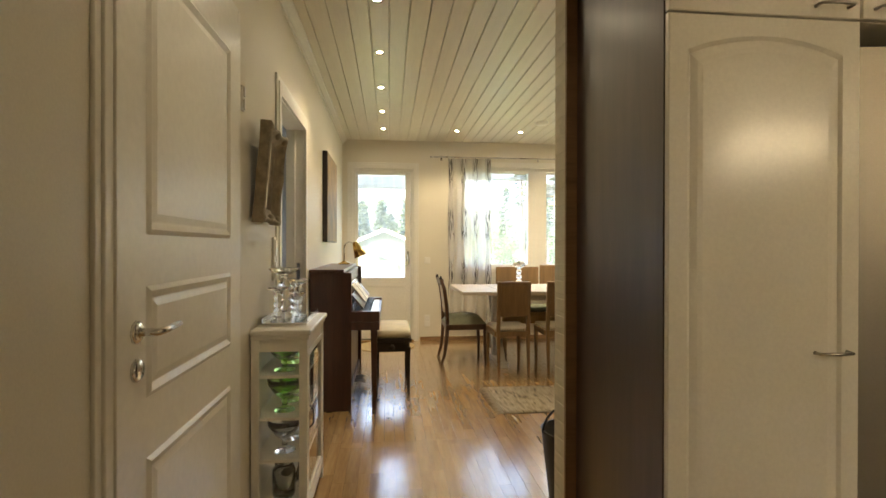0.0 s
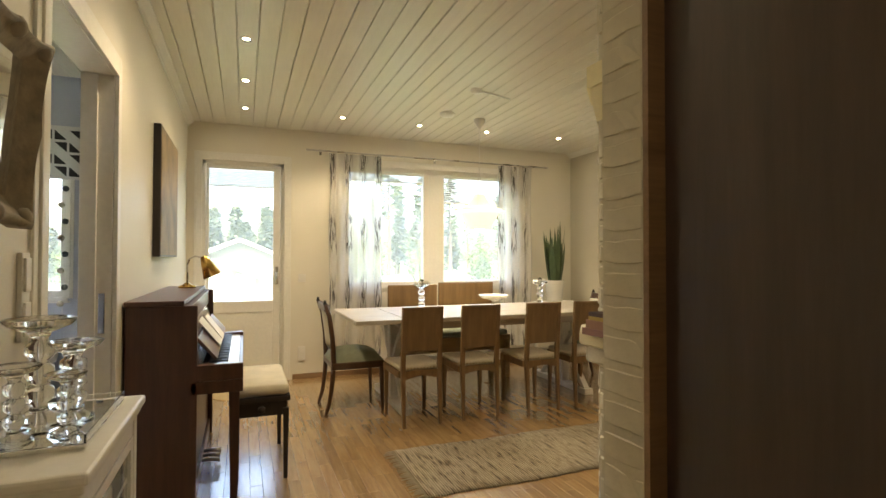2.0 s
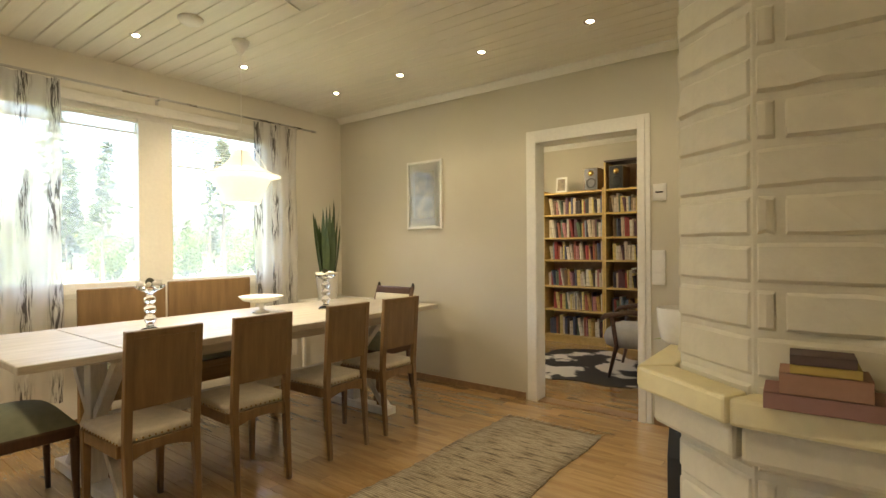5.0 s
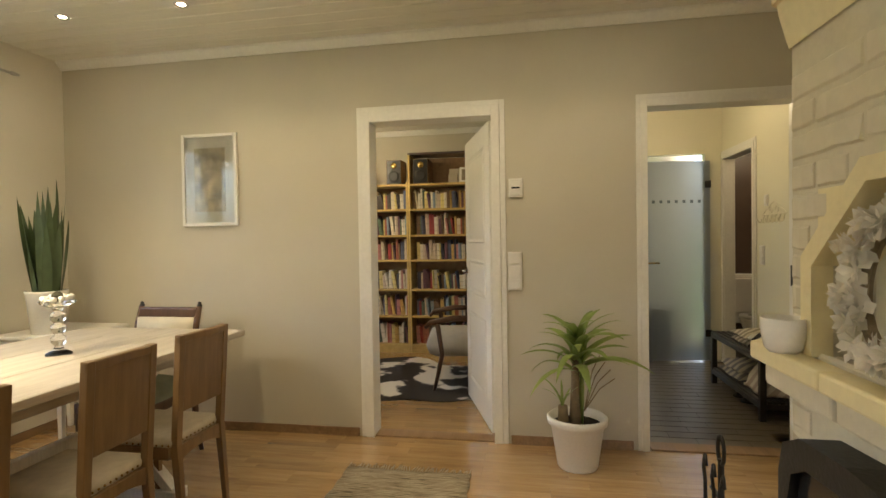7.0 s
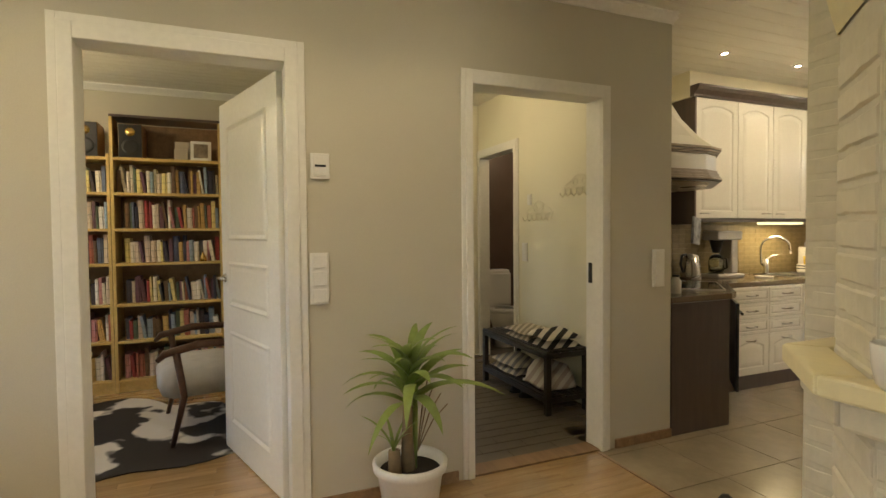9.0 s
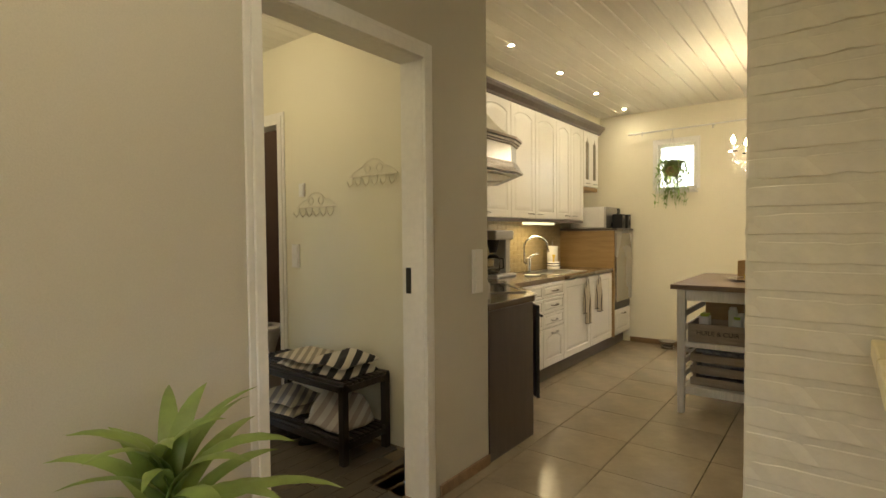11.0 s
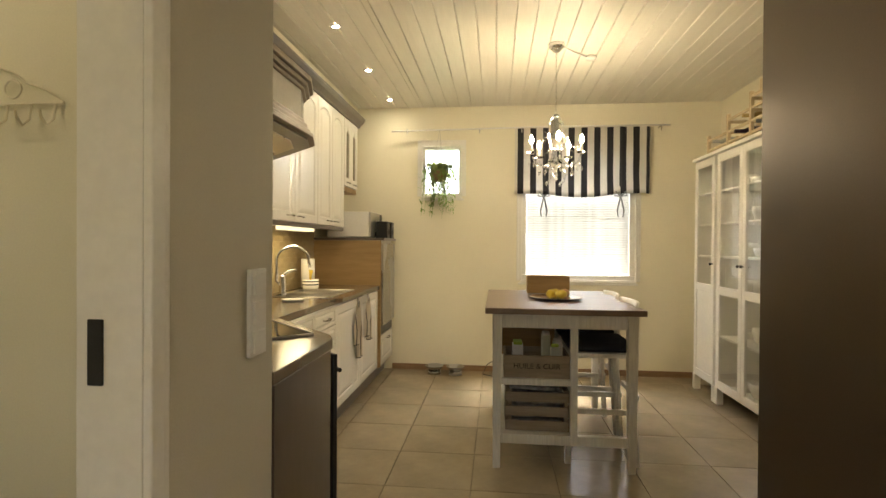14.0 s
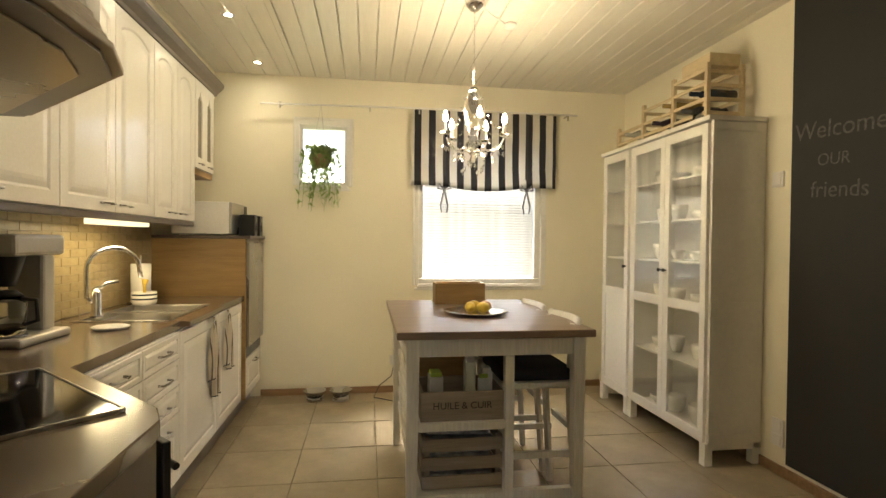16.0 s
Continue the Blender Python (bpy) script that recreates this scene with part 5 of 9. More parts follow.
for i, (y, z) in enumerate(cor):
    # swept sides: the corners and the middles stand out, with hollows between
    y1, z1 = cor[(i + 1) % 4]
    for q in range(16):
        u = q / 16
        e = abs(2 * u - 1)
        off = 0.014 * e ** 5 + 0.007 * max(0.0, 1 - e * 3.5)
        oy, oz = outs[i] if q else (outs[i][0] + outs[i - 1][0], outs[i][1] + outs[i - 1][1])
        row = []
        for x, w in prf:
            w0, sy0, sz0 = w * 0.86, (1 if y < 0 else -1), (1 if z == 0 else -1)
            sy1, sz1 = (1 if y1 < 0 else -1), (1 if z1 == 0 else -1)
            p = Vector((y + sy0 * w0, z + sz0 * w0)).lerp(Vector((y1 + sy1 * w0, z1 + sz1 * w0)), u)
            k = off * (1 - w / 0.07)
            row.append(bm.verts.new((x * 0.85 + off * 0.6 * (1 - w / 0.07) * (x > 0.02), p.x + oy * k, p.y + oz * k)))
        rings.append(row)
for i in range(64):
    a, b = rings[i], rings[(i + 1) % 64]
    for k in range(len(prf) - 1):
        bm.faces.new((a[k], a[k + 1], b[k + 1], b[k]))
for y, z in ((-mw, 0), (mw, 0), (mw, mh), (-mw, mh), (0, 0), (0, mh)):
    lathe([(0, 0.014), (0.012, 0.011), (0.021, 0.004), (0.024, -0.008)], 10, bm, m=Matrix.Translation((0.040, y * 0.93, 0.012 + z * 0.94)) @ pose(0, 0, 0, 0, 90, 0))
part("frame", bm, MIRF, mi, "carved antique frame", True)
part("mirror_glass", box(0.010, -mw + 0.054, 0.054, 0.014, mw - 0.054, mh - 0.054, 0), MIRROR, mi)

# glass vitrine with candlesticks
vi = thing("glass_vitrine", "narrow cream display cabinet with green glassware inside", "cabinet", (WX + 0.005, 2.03, 0))
VW, VD, VH = 0.54, 0.235, 0.835
for x in (0, VD - 0.035):
    for y in (0, VW - 0.035):
        part("post", box(x, y, 0, x + 0.035, y + 0.035, VH, 0.003), WHITE, vi)
part("top", box(-0.002, -0.018, VH, VD + 0.018, VW + 0.018, VH + 0.025, 0.007), WHITE, vi)
part("cornice", box(0, -0.008, VH - 0.018, VD + 0.008, VW + 0.008, VH, 0.004), WHITE, vi)
part("base", box(0, 0, 0.05, VD, VW, 0.10, 0.003), WHITE, vi)
for z in (0.29, 0.47, 0.65):
    part("shelf", box(0.01, 0.01, z, VD - 0.012, VW - 0.01, z + 0.012, 0.001), WHITE, vi)
part("rail", boxes([(0.035, 0.004, VH - 0.07, VD - 0.035, 0.03, VH - 0.018), (VD - 0.03, 0.035, VH - 0.07, VD - 0.004, VW - 0.035, VH - 0.018)], 0.002), WHITE, vi)
_g = part("side_glass", box(0.035, 0.014, 0.10, VD - 0.035, 0.018, VH - 0.07, 0), CABGLASS, vi)
_g.visible_shadow = False
part("back", box(0.002, 0.035, 0.10, 0.006, VW - 0.035, VH - 0.02, 0), WHITE, vi)
dr = part("door", boxes([(VD - 0.022, 0.036, 0.10, VD - 0.002, 0.066, VH - 0.072), (VD - 0.022, VW - 0.066, 0.10, VD - 0.002, VW - 0.036, VH - 0.072), (VD - 0.022, 0.066, 0.10, VD - 0.002, VW - 0.066, 0.13), (VD - 0.022, 0.066, VH - 0.1, VD - 0.002, VW - 0.066, VH - 0.072)], 0.002), WHITE, vi)
_g = part("door_glass", box(VD - 0.014, 0.066, 0.13, VD - 0.010, VW - 0.066, VH - 0.10, 0), CABGLASS, dr)
_g.visible_shadow = False
part("handle", tube([(VD, 0.06, 0.42), (VD + 0.018, 0.06, 0.44), (VD + 0.018, 0.06, 0.50), (VD, 0.06, 0.52)], 0.004, 6), IRON, dr, "", True)
GOB = [(0, 0), (0.045, 0), (0.042, 0.006), (0.012, 0.015), (0.01, 0.045), (0.04, 0.065), (0.068, 0.105), (0.072, 0.13), (0.067, 0.13), (0.06, 0.105), (0.03, 0.072), (0, 0.062)]
for y in (0.12, 0.27, 0.42):
    for z, mat, lab in ((0.663, GREENGLASS, "green glass footed dessert bowl in the cabinet"), (0.483, GREENGLASS, "green glass footed dessert bowl in the cabinet"), (0.303, CRYSTAL, "clear glass bowl in the cabinet")):
        g = thing("glass_bowl", lab, "bowl", (WX + 0.005 + 0.118, 2.03 + y, z), 0, "glassware in the cabinet")
        part("bowl", lathe([(r * 1.05, q * (0.9 if z > 0.6 else 1.1)) for r, q in GOB], 18), mat, g, "", True)
    g = thing("glass_jar", "clear glass storage jar in the cabinet", "jar", (WX + 0.12, 2.03 + y, 0.10), 0, "glassware in the cabinet")
    part("jar", lathe([(0, 0), (0.045, 0), (0.05, 0.01), (0.05, 0.12), (0.038, 0.14), (0.042, 0.15), (0.036, 0.148), (0.045, 0.118), (0.044, 0.012), (0, 0.01)], 18), CRYSTAL, g, "", True)
tr = thing("mirror_tray", "rectangular mirrored tray on the display cabinet", "tray", (WX + 0.02, 2.15, VH + 0.025))
part("base", box(0, 0, 0, 0.20, 0.36, 0.012, 0.003), MIRROR, tr)
part("rim", boxes([(0, 0, 0.012, 0.004, 0.36, 0.03), (0.196, 0, 0.012, 0.20, 0.36, 0.03), (0.004, 0, 0.012, 0.196, 0.004, 0.03), (0.004, 0.356, 0.012, 0.196, 0.36, 0.03)], 0.001), CRYSTAL, tr)
for x, y, k in ((0.06, 0.06, 0.72), (0.14, 0.09, 0.6), (0.06, 0.20, 1.1), (0.13, 0.20, 0.85), (0.09, 0.30, 0.75)):
    candlestick("glass_candlestick", "clear ringed glass candlestick on the mirrored tray", (WX + 0.02 + x, 2.15 + y, VH + 0.037), k, "glass candlesticks on the tray")

# pot plant
po = thing("yucca_plant", "green yucca with long drooping leaves in a white pot", "potted plant", (2.95, 2.86, 0))
part("pot", lathe([(0, 0), (0.105, 0), (0.11, 0.01), (0.145, 0.24), (0.162, 0.245), (0.165, 0.275), (0.152, 0.285), (0.142, 0.27), (0.135, 0.235), (0, 0.235)], 32), PLASTIC, po, "white plastic flower pot", True)
part("soil", lathe([(0, 0.238), (0.137, 0.236)], 20), SOIL, po)
BARKY = M("grey_brown_cane", (0.22, 0.16, 0.09), 0.85, var=0.25, scale=20, bump=0.6, bscale=60)
part("cane", tube([(0.0, 0.01, 0.23), (0.005, 0.01, 0.40), (-0.005, 0.005, 0.60)], [0.034, 0.024, 0.02], 10), BARKY, po, "", True)
part("cane", tube([(-0.02, 0.075, 0.23), (-0.02, 0.078, 0.34)], [0.03, 0.026], 10), BARKY, po, "sawn side cane", True)
part("cane", tube([(0.01, -0.02, 0.23), (0.01, -0.03, 0.5), (0.0, -0.01, 0.72)], [0.016, 0.013, 0.012], 8), LEAF, po, "", True)
_ry = random.Random(31)
for i in range(34):
    bm = bmesh.new()
    a = i * 2.39996
    u = i / 34
    blade(bm, (_ry.uniform(-0.015, 0.015), _ry.uniform(-0.02, 0.015), 0.50 + 0.20 * u), a, 0.95 - 0.75 * u + _ry.uniform(-0.15, 0.15), _ry.uniform(0.32, 0.48) * (1.08 - 0.45 * u), _ry.uniform(0.054, 0.074), 1.0 + _ry.uniform(0.0, 1.1) * (1 - 0.4 * u), _ry.uniform(-0.4, 0.4))
    part("leaf", bm, LEAF, po, "", True)
for i in range(7):
    bm = bmesh.new()
    a = i * 0.9
    blade(bm, (-0.02, 0.08, 0.33), a, 0.3, _ry.uniform(0.14, 0.24), 0.02, 1.2, 0.3)
    part("leaf", bm, LEAF, po, "", True)
for i in range(4):
    a = -1.2 + i * 0.5
    part("twig", tube([(0.02, -0.04, 0.3), (0.03 + 0.05 * math.cos(a), -0.1 + 0.03 * math.sin(a), 0.42 + 0.03 * i), (0.05 + 0.1 * math.cos(a), -0.16 + 0.06 * math.sin(a), 0.47 + 0.04 * i)], 0.003, 5), BARKY, po)

# wall plates
def plate(name, label, cat, axis, p, side, a, z, w, h, rows=1):
    t = thing(name, label, cat)
    lo, hi = sorted((p + side * 0.001, p + side * 0.012))
    f = (lambda a0, a1, z0, z1, d0, d1: box(d0, a0, z0, d1, a1, z1, 0.002)) if axis == "x" else (lambda a0, a1, z0, z1, d0, d1: box(a0, d0, z0, a1, d1, z1, 0.002))
    part("plate", f(a - w / 2, a + w / 2, z - h / 2, z + h / 2, lo, hi), PLASTIC, t)
    lo, hi = sorted((p + side * 0.012, p + side * 0.018))
    for k in range(rows):
        zz = z - h / 2 + h * (k + 0.5) / rows
        part("rocker", f(a - w * 0.36, a + w * 0.36, zz - h / rows * 0.38, zz + h / rows * 0.38, lo, hi), PLASTIC, t)
    return t


plate("light_switch", "white triple light switch beside the library door", "switch", "x", EX, -1, 3.20, 1.07, 0.085, 0.235, 3)
plate("light_switch", "white double light switch at the wall end", "switch", "x", EX, -1, 1.187, 1.05, 0.09, 0.225, 3)
th = plate("thermostat", "white wall thermostat with a small dark display", "thermostat", "x", EX, -1, 3.19, 1.58, 0.085, 0.115, 1)
part("display", box(EX - 0.0205, 3.165, 1.575, EX - 0.018, 3.215, 1.585, 0.001), BLACK, th)
plate("light_switch", "white light switch beside the terrace door", "switch", "y", NY, -1, -0.10, 1.04, 0.075, 0.085)
plate("wall_socket", "white wall socket near the skirting", "socket", "y", NY, -1, -0.10, 0.26, 0.075, 0.15, 2)
plate("room_sensor", "small grey sensor box on the corridor wall", "sensor", "x", WX, 1, 1.905, 1.80, 0.028, 0.10, 2)
plate("light_switch", "white switch beside the bedroom doorway", "switch", "x", WX, 1, 2.475, 1.15, 0.05, 0.22, 2)
plate("light_switch", "white kitchen light switch", "switch", "x", KW, 1, -0.79, 1.62, 0.08, 0.085)
plate("wall_socket", "white double wall socket low on the kitchen wall", "socket", "x", KW, 1, -0.76, 0.23, 0.08, 0.15, 2)
plate("wall_socket", "white wall socket by the kitchen skirting", "socket", "y", KS, 1, 2.53, 0.27, 0.08, 0.08)

# things on and by the mantel
def small_book(t, x0, y0, z0, w, d, h, mat):
    part("cover", boxes([(x0, y0, z0, x0 + w, y0 + d, z0 + 0.002), (x0, y0, z0 + h - 0.002, x0 + w, y0 + d, z0 + h), (x0, y0, z0, x0 + 0.003, y0 + d, z0 + h)], 0.0006), mat, t)
    part("page_block", box(x0 + 0.003, y0 + 0.003, z0 + 0.002, x0 + w - 0.003, y0 + d - 0.003, z0 + h - 0.002, 0), M("yellowed_pages", (0.62, 0.55, 0.38), 0.9), t)


z = 1.0
for w, d, h, c, off in ((0.075, 0.135, 0.022, (0.30, 0.16, 0.13), 0), (0.065, 0.098, 0.028, (0.36, 0.20, 0.13), 0.03), (0.055, 0.075, 0.012, (0.50, 0.36, 0.10), 0.05), (0.052, 0.070, 0.013, (0.12, 0.08, 0.07), 0.05)):
    t = thing("small_book", "small old hardback in a pile on the mantel", "book", (0.40, 2.325 - off * 0.6 - d, z), 3, "books piled on the mantel")
    small_book(t, -0.02, 0, 0, w, d, h, M("book_cloth", c, 0.8))
    z += h
he = thing("rope_heart", "twisted grey rope heart leaning on the brick", "decoration", (0.455, 1.955, 1.0))
pts = []
for i in range(28):
    a = 2 * math.pi * i / 28
    x = 16 * math.sin(a) ** 3 * 0.0068
    y = (17 + 13 * math.cos(a) - 5 * math.cos(2 * a) - 2 * math.cos(3 * a) - math.cos(4 * a)) * 0.0068
    # the tip stands on the slab and one side lies along it
    pts.append((-0.035 + 0.10 * (y + x) * 0.7, 0.155 - 0.80 * y + 0.58 * x, 0.02 + 0.57 * y + 0.76 * x))
ROPE = M("grey_brown_rope", (0.31, 0.25, 0.17), 0.95, var=0.3, scale=40, bump=0.8, bscale=200)
for k in (0, 1, 2):
    tw = []
    for i in range(112):
        p, q = Vector(pts[i // 4]), Vector(pts[(i // 4 + 1) % 28])
        c = p.lerp(q, (i % 4) / 4)
        a = i * 0.7 + k * 2.094
        tw.append(c + Vector((0.006 * math.cos(a), 0.0045 * math.sin(a), 0.0045 * math.sin(a))))
    part("strand", tube(tw, 0.0042, 6, closed=True), ROPE, he, "", True)
for x, y in ((1.33, 2.525), (0.80, 2.525)):
    t = thing("ceramic_bowl", "white dotted ceramic bowl on the mantel", "bowl", (x, y, 1.0), 0, "white bowls on the mantel")
    part("bowl", lathe([(0, 0), (0.03, 0), (0.039, 0.01), (0.045, 0.04), (0.047, 0.078), (0.044, 0.08), (0.041, 0.045), (0.035, 0.014), (0, 0.01)], 30), CERAMIC, t, "", True)
wr = thing("flower_wreath", "white paper flower wreath leaning in the niche", "wreath", (1.03, 2.492, 1.0))
PETAL = sheer("white_petal", (0.86, 0.83, 0.75), 0.4)
part("hoop", tube([(0.10 * math.sin(a), -0.12 * (0.18 + 0.125 * math.cos(a)), 0.18 + 0.125 * math.cos(a)) for a in (2 * math.pi * i / 24 for i in range(24))], 0.012, 6, closed=True), ROPE, wr)
_rw = random.Random(3)
for i in range(34):
    a = 2 * math.pi * i / 34 + _rw.uniform(-0.08, 0.08)
    c = Vector((0.102 * math.sin(a) + _rw.uniform(-0.018, 0.018), _rw.uniform(0.0, 0.03) - 0.12 * (0.18 + 0.127 * math.cos(a)), 0.18 + 0.127 * math.cos(a) + _rw.uniform(-0.018, 0.018)))
    bm = bmesh.new()
    for ring, n, r, up in ((0, 6, 0.036, 0.35), (1, 5, 0.028, 0.8), (0, 4, 0.018, 1.3)):
        for k in range(n):
            b = 2 * math.pi * (k + 0.5 * ring) / n + i
            e = Euler((_rw.uniform(-0.7, 0.7), 0, _rw.uniform(-0.7, 0.7)))
            q = [Vector((0, 0, 0)), Vector((r * 0.8 * math.cos(b - 0.5), 0.012 * up + 0.006, r * 0.8 * math.sin(b - 0.5))), Vector((r * 1.1 * math.cos(b), 0.022 * up + 0.004, r * 1.1 * math.sin(b))), Vector((r * 0.8 * math.cos(b + 0.5), 0.012 * up + 0.010, r * 0.8 * math.sin(b + 0.5)))]
            vs = []
            for v in q:
                v.rotate(e)
                vs.append(bm.verts.new(c + v))
            bm.faces.new(vs)
    part("flower", bm, PETAL, wr, "", True)
ft = thing("fire_tools", "black iron fire tools on a stand by the hearth", "fire tools", (1.63, 2.56, 0))
part("base", lathe([(0, 0), (0.10, 0), (0.10, 0.012), (0.02, 0.02), (0, 0.02)], 20), IRON, ft, "", True)
part("post", tube([(0, 0, 0.02), (0, 0, 0.62)], 0.009, 8), IRON, ft)
part("ring_handle", tube([(0.025 * math.sin(a), 0, 0.645 + 0.04 * math.cos(a)) for a in (2 * math.pi * i / 14 for i in range(14))], 0.006, 6, closed=True), IRON, ft, "", True)
part("cross_bar", tube([(-0.08, 0, 0.5), (0.08, 0, 0.5)], 0.007, 6), IRON, ft)
for x in (-0.075, 0.0, 0.075):
    part("tool", tube([(x, 0.02, 0.08), (x, 0.02, 0.52), (x + 0.015, 0.02, 0.56), (x, 0.02, 0.60), (x - 0.012, 0.02, 0.57)], [0.012, 0.006, 0.006, 0.006, 0.005], 6), IRON, ft, "", True)
bk_ = thing("firewood_basket", "black metal bucket beside the fireplace corner", "basket", (0.26, 2.09, 0))
part("bucket", lathe([(0, 0), (0.11, 0), (0.15, 0.36), (0.155, 0.37), (0.145, 0.37), (0.105, 0.012), (0, 0.012)], 24), IRON, bk_, "", True)
part("handle", tube([(0.15 * math.cos(a), 0, 0.36 + 0.13 * math.sin(a)) for a in (math.pi * i / 12 for i in range(13))], 0.006, 6), IRON, bk_, "", True)
part("bag", lathe([(0, 0.30), (0.06, 0.33), (0.10, 0.30), (0.12, 0.2), (0, 0.2)], 10), M("crumpled_blue_paper", (0.30, 0.36, 0.42), 0.8, var=0.4, scale=14, bump=0.8, bscale=25), bk_)
mt = thing("door_mat", "round natural jute mat at the terrace door", "mat", (-0.62, 6.08, 0))
part("mat", lathe([(0, 0.010), (0.33, 0.010), (0.345, 0.005), (0.345, 0.0005), (0, 0.0005)], 40), M("jute_weave", (0.46, 0.36, 0.20), 0.95, var=0.12, scale=30, bump=0.8, bscale=200), mt)


# ---- kitchen ----
def raised_front(bm, u0, u1, z0, z1, p, n, arch=0.0, depth=0.018):
    """A cabinet front with a raised field, in the plane x = p (n: +1 or -1, the way it faces), between u0 and u1 along y."""
    def ring(ins, d, ar):
        out, steps = [], 8
        a0, a1, b0, b1 = u0 + ins, u1 - ins, z0 + ins, z1 - ins
        out += [(a0, b0), (a1, b0)]
        for i in range(steps + 1):
            t = i / steps
            out.append((a1 + (a0 - a1) * t, b1 - ar + ar * max(0.0, math.sin(math.pi * t)) ** 0.8 if ar else b1))
        return [bm.verts.new((p + n * d, u, z)) for u, z in out]

    k = min(1.0, (z1 - z0) / 0.3, (u1 - u0) / 0.3)
    rows = [ring(0.0, 0.0, 0.0), ring(0.0, depth - 0.003, 0.0), ring(0.003, depth, 0.0), ring(0.055 * k, depth, arch), ring(0.065 * k, depth - 0.006, arch), ring(0.085 * k, depth - 0.001, arch), ring(0.10 * k, depth + 0.001, arch)]
    for a, b in zip(rows, rows[1:]):
        m = len(a)
        for i in range(m):
            bm.faces.new((a[i], a[(i + 1) % m], b[(i + 1) % m], b[i]))
    bm.faces.new(rows[-1])
    return bm


def bow_handle(parent, c, along, out, w=0.095, mat=None):
    a, o = Vector(along), Vector(out)
    c = Vector(c)
    pts = [c - a * w / 2, c - a * w / 2 + o * 0.022, c + o * 0.030, c + a * w / 2 + o * 0.022, c + a * w / 2]
    return part("handle", tube(pts, [0.006, 0.0045, 0.005, 0.0045, 0.006], 6), mat or STEEL, parent, "brushed steel bow handle", True)


# pantry block beside the fireplace
pn = thing("pantry_cabinet", "tall white pantry cabinet with dark brown side panel", "cabinet", (0, 0, 0))
part("side_panel", prism([(0.128, 1.715), (0.162, 1.15), (0.18, 1.15), (0.15, 1.715)], 0.0, H - 0.004), DARKPANEL, pn, "dark brown side panel")
part("body", box(0.181, 1.15, 0.08, 0.745, 1.715, H - 0.05, 0.002), CABWHITE, pn)
part("plinth", box(0.181, 1.19, 0.0, 0.745, 1.70, 0.08, 0.002), DARKPANEL, pn)
for z0, z1, ar, hz in ((0.085, 1.858, 0.045, 0.914), (1.864, 2.46, 0.0, 1.895)):
    bm = bmesh.new()
    raised_front(bm, 0.166, 0.744, z0, z1, 0.0, 1, ar)
    bmesh.ops.transform(bm, matrix=pose(0, 1.149, 0, 0, 0, -90), verts=bm.verts)
    dd = part("door", bm, CABWHITE, pn)
    bow_handle(dd, (0.655, 1.131, hz), (1, 0, 0), (0, -1, 0), 0.1)
part("crown", boxes([(0.125, 1.055, 2.46, 1.93, 1.715, 2.52)], 0.01), DARKPANEL, pn)
part("filler", box(0.085, 1.716, 0.0, 1.93, 1.732, H - 0.004, 0.001), TRIMWOOD, pn, "brown wooden filler strip")
for k, x0 in enumerate((0.757, 1.327)):
    fg = thing("fridge" if k == 0 else "freezer", "tall brushed steel refrigerator with curved door" if k == 0 else "tall brushed steel freezer with flat steel side", "fridge")
    part("body", box(x0, 1.19, 0.03, x0 + 0.56, 1.705, 1.80 if k == 0 else 1.815, 0.006), FRIDGESTEEL, fg)
    bm = prism([(x0, 1.188)] + [(x0 + 0.56 * i / 10, 1.155 - 0.028 * math.sin(math.pi * i / 10)) for i in range(11)] + [(x0 + 0.56, 1.188)], 0.10, 1.795)
    dd = part("door", bm, FRIDGESTEEL, fg)
    part("handle", boxes([(x0 + 0.50, 1.10, 0.85, x0 + 0.52, 1.155, 1.5)], 0.006), CHROME, dd)
    part("foot_grille", box(x0 + 0.01, 1.19, 0.0, x0 + 0.55, 1.70, 0.03, 0.002), BLACK, fg)
part("end_panel", box(1.893, 1.068, 0.0, 1.905, 1.715, 2.46, 0.002), DARKSTEEL, pn, "dark bronze steel end panel")
up = thing("bridge_cabinet", "white cabinet over the fridge and freezer", "cabinet")
part("body", box(0.748, 1.15, 1.865, 1.892, 1.715, 2.458, 0.002), CABWHITE, up)
for x0, x1 in ((0.75, 1.318), (1.322, 1.89)):
    bm = bmesh.new()
    raised_front(bm, x0, x1, 1.867, 2.455, 0.0, 1)
    bmesh.ops.transform(bm, matrix=pose(0, 1.149, 0, 0, 0, -90), verts=bm.verts)
    dd = part("door", bm, CABWHITE, up)
    bow_handle(dd, (x0 + 0.09, 1.131, 1.895), (1, 0, 0), (0, -1, 0), 0.1)

# base run
XF = 3.625


def base_unit(name, label, y0, y1, fronts):
    t = thing(name, label, "cabinet", (0, 0, 0), 0, "white base cabinets")
    part("body", box(XF + 0.02, y0 + 0.001, 0.13, KE - 0.003, y1 - 0.001, 0.822, 0.002), CABWHITE, t)
    for (z0, z1, kind, a, b) in fronts:
        bm = bmesh.new()
        raised_front(bm, a + 0.002, b - 0.002, z0 + 0.002, z1 - 0.002, XF + 0.019, -1, 0.035 if kind == "arch" else 0.0)
        f = part("door" if kind != "drawer" else "drawer_front", bm, CABWHITE, t)
        if kind != "flat":
            bow_handle(f, (XF, (a + b) / 2, (z0 + z1) / 2 if kind == "drawer" else z1 - 0.045), (0, 1, 0), (-1, 0, 0), 0.1)
    return t


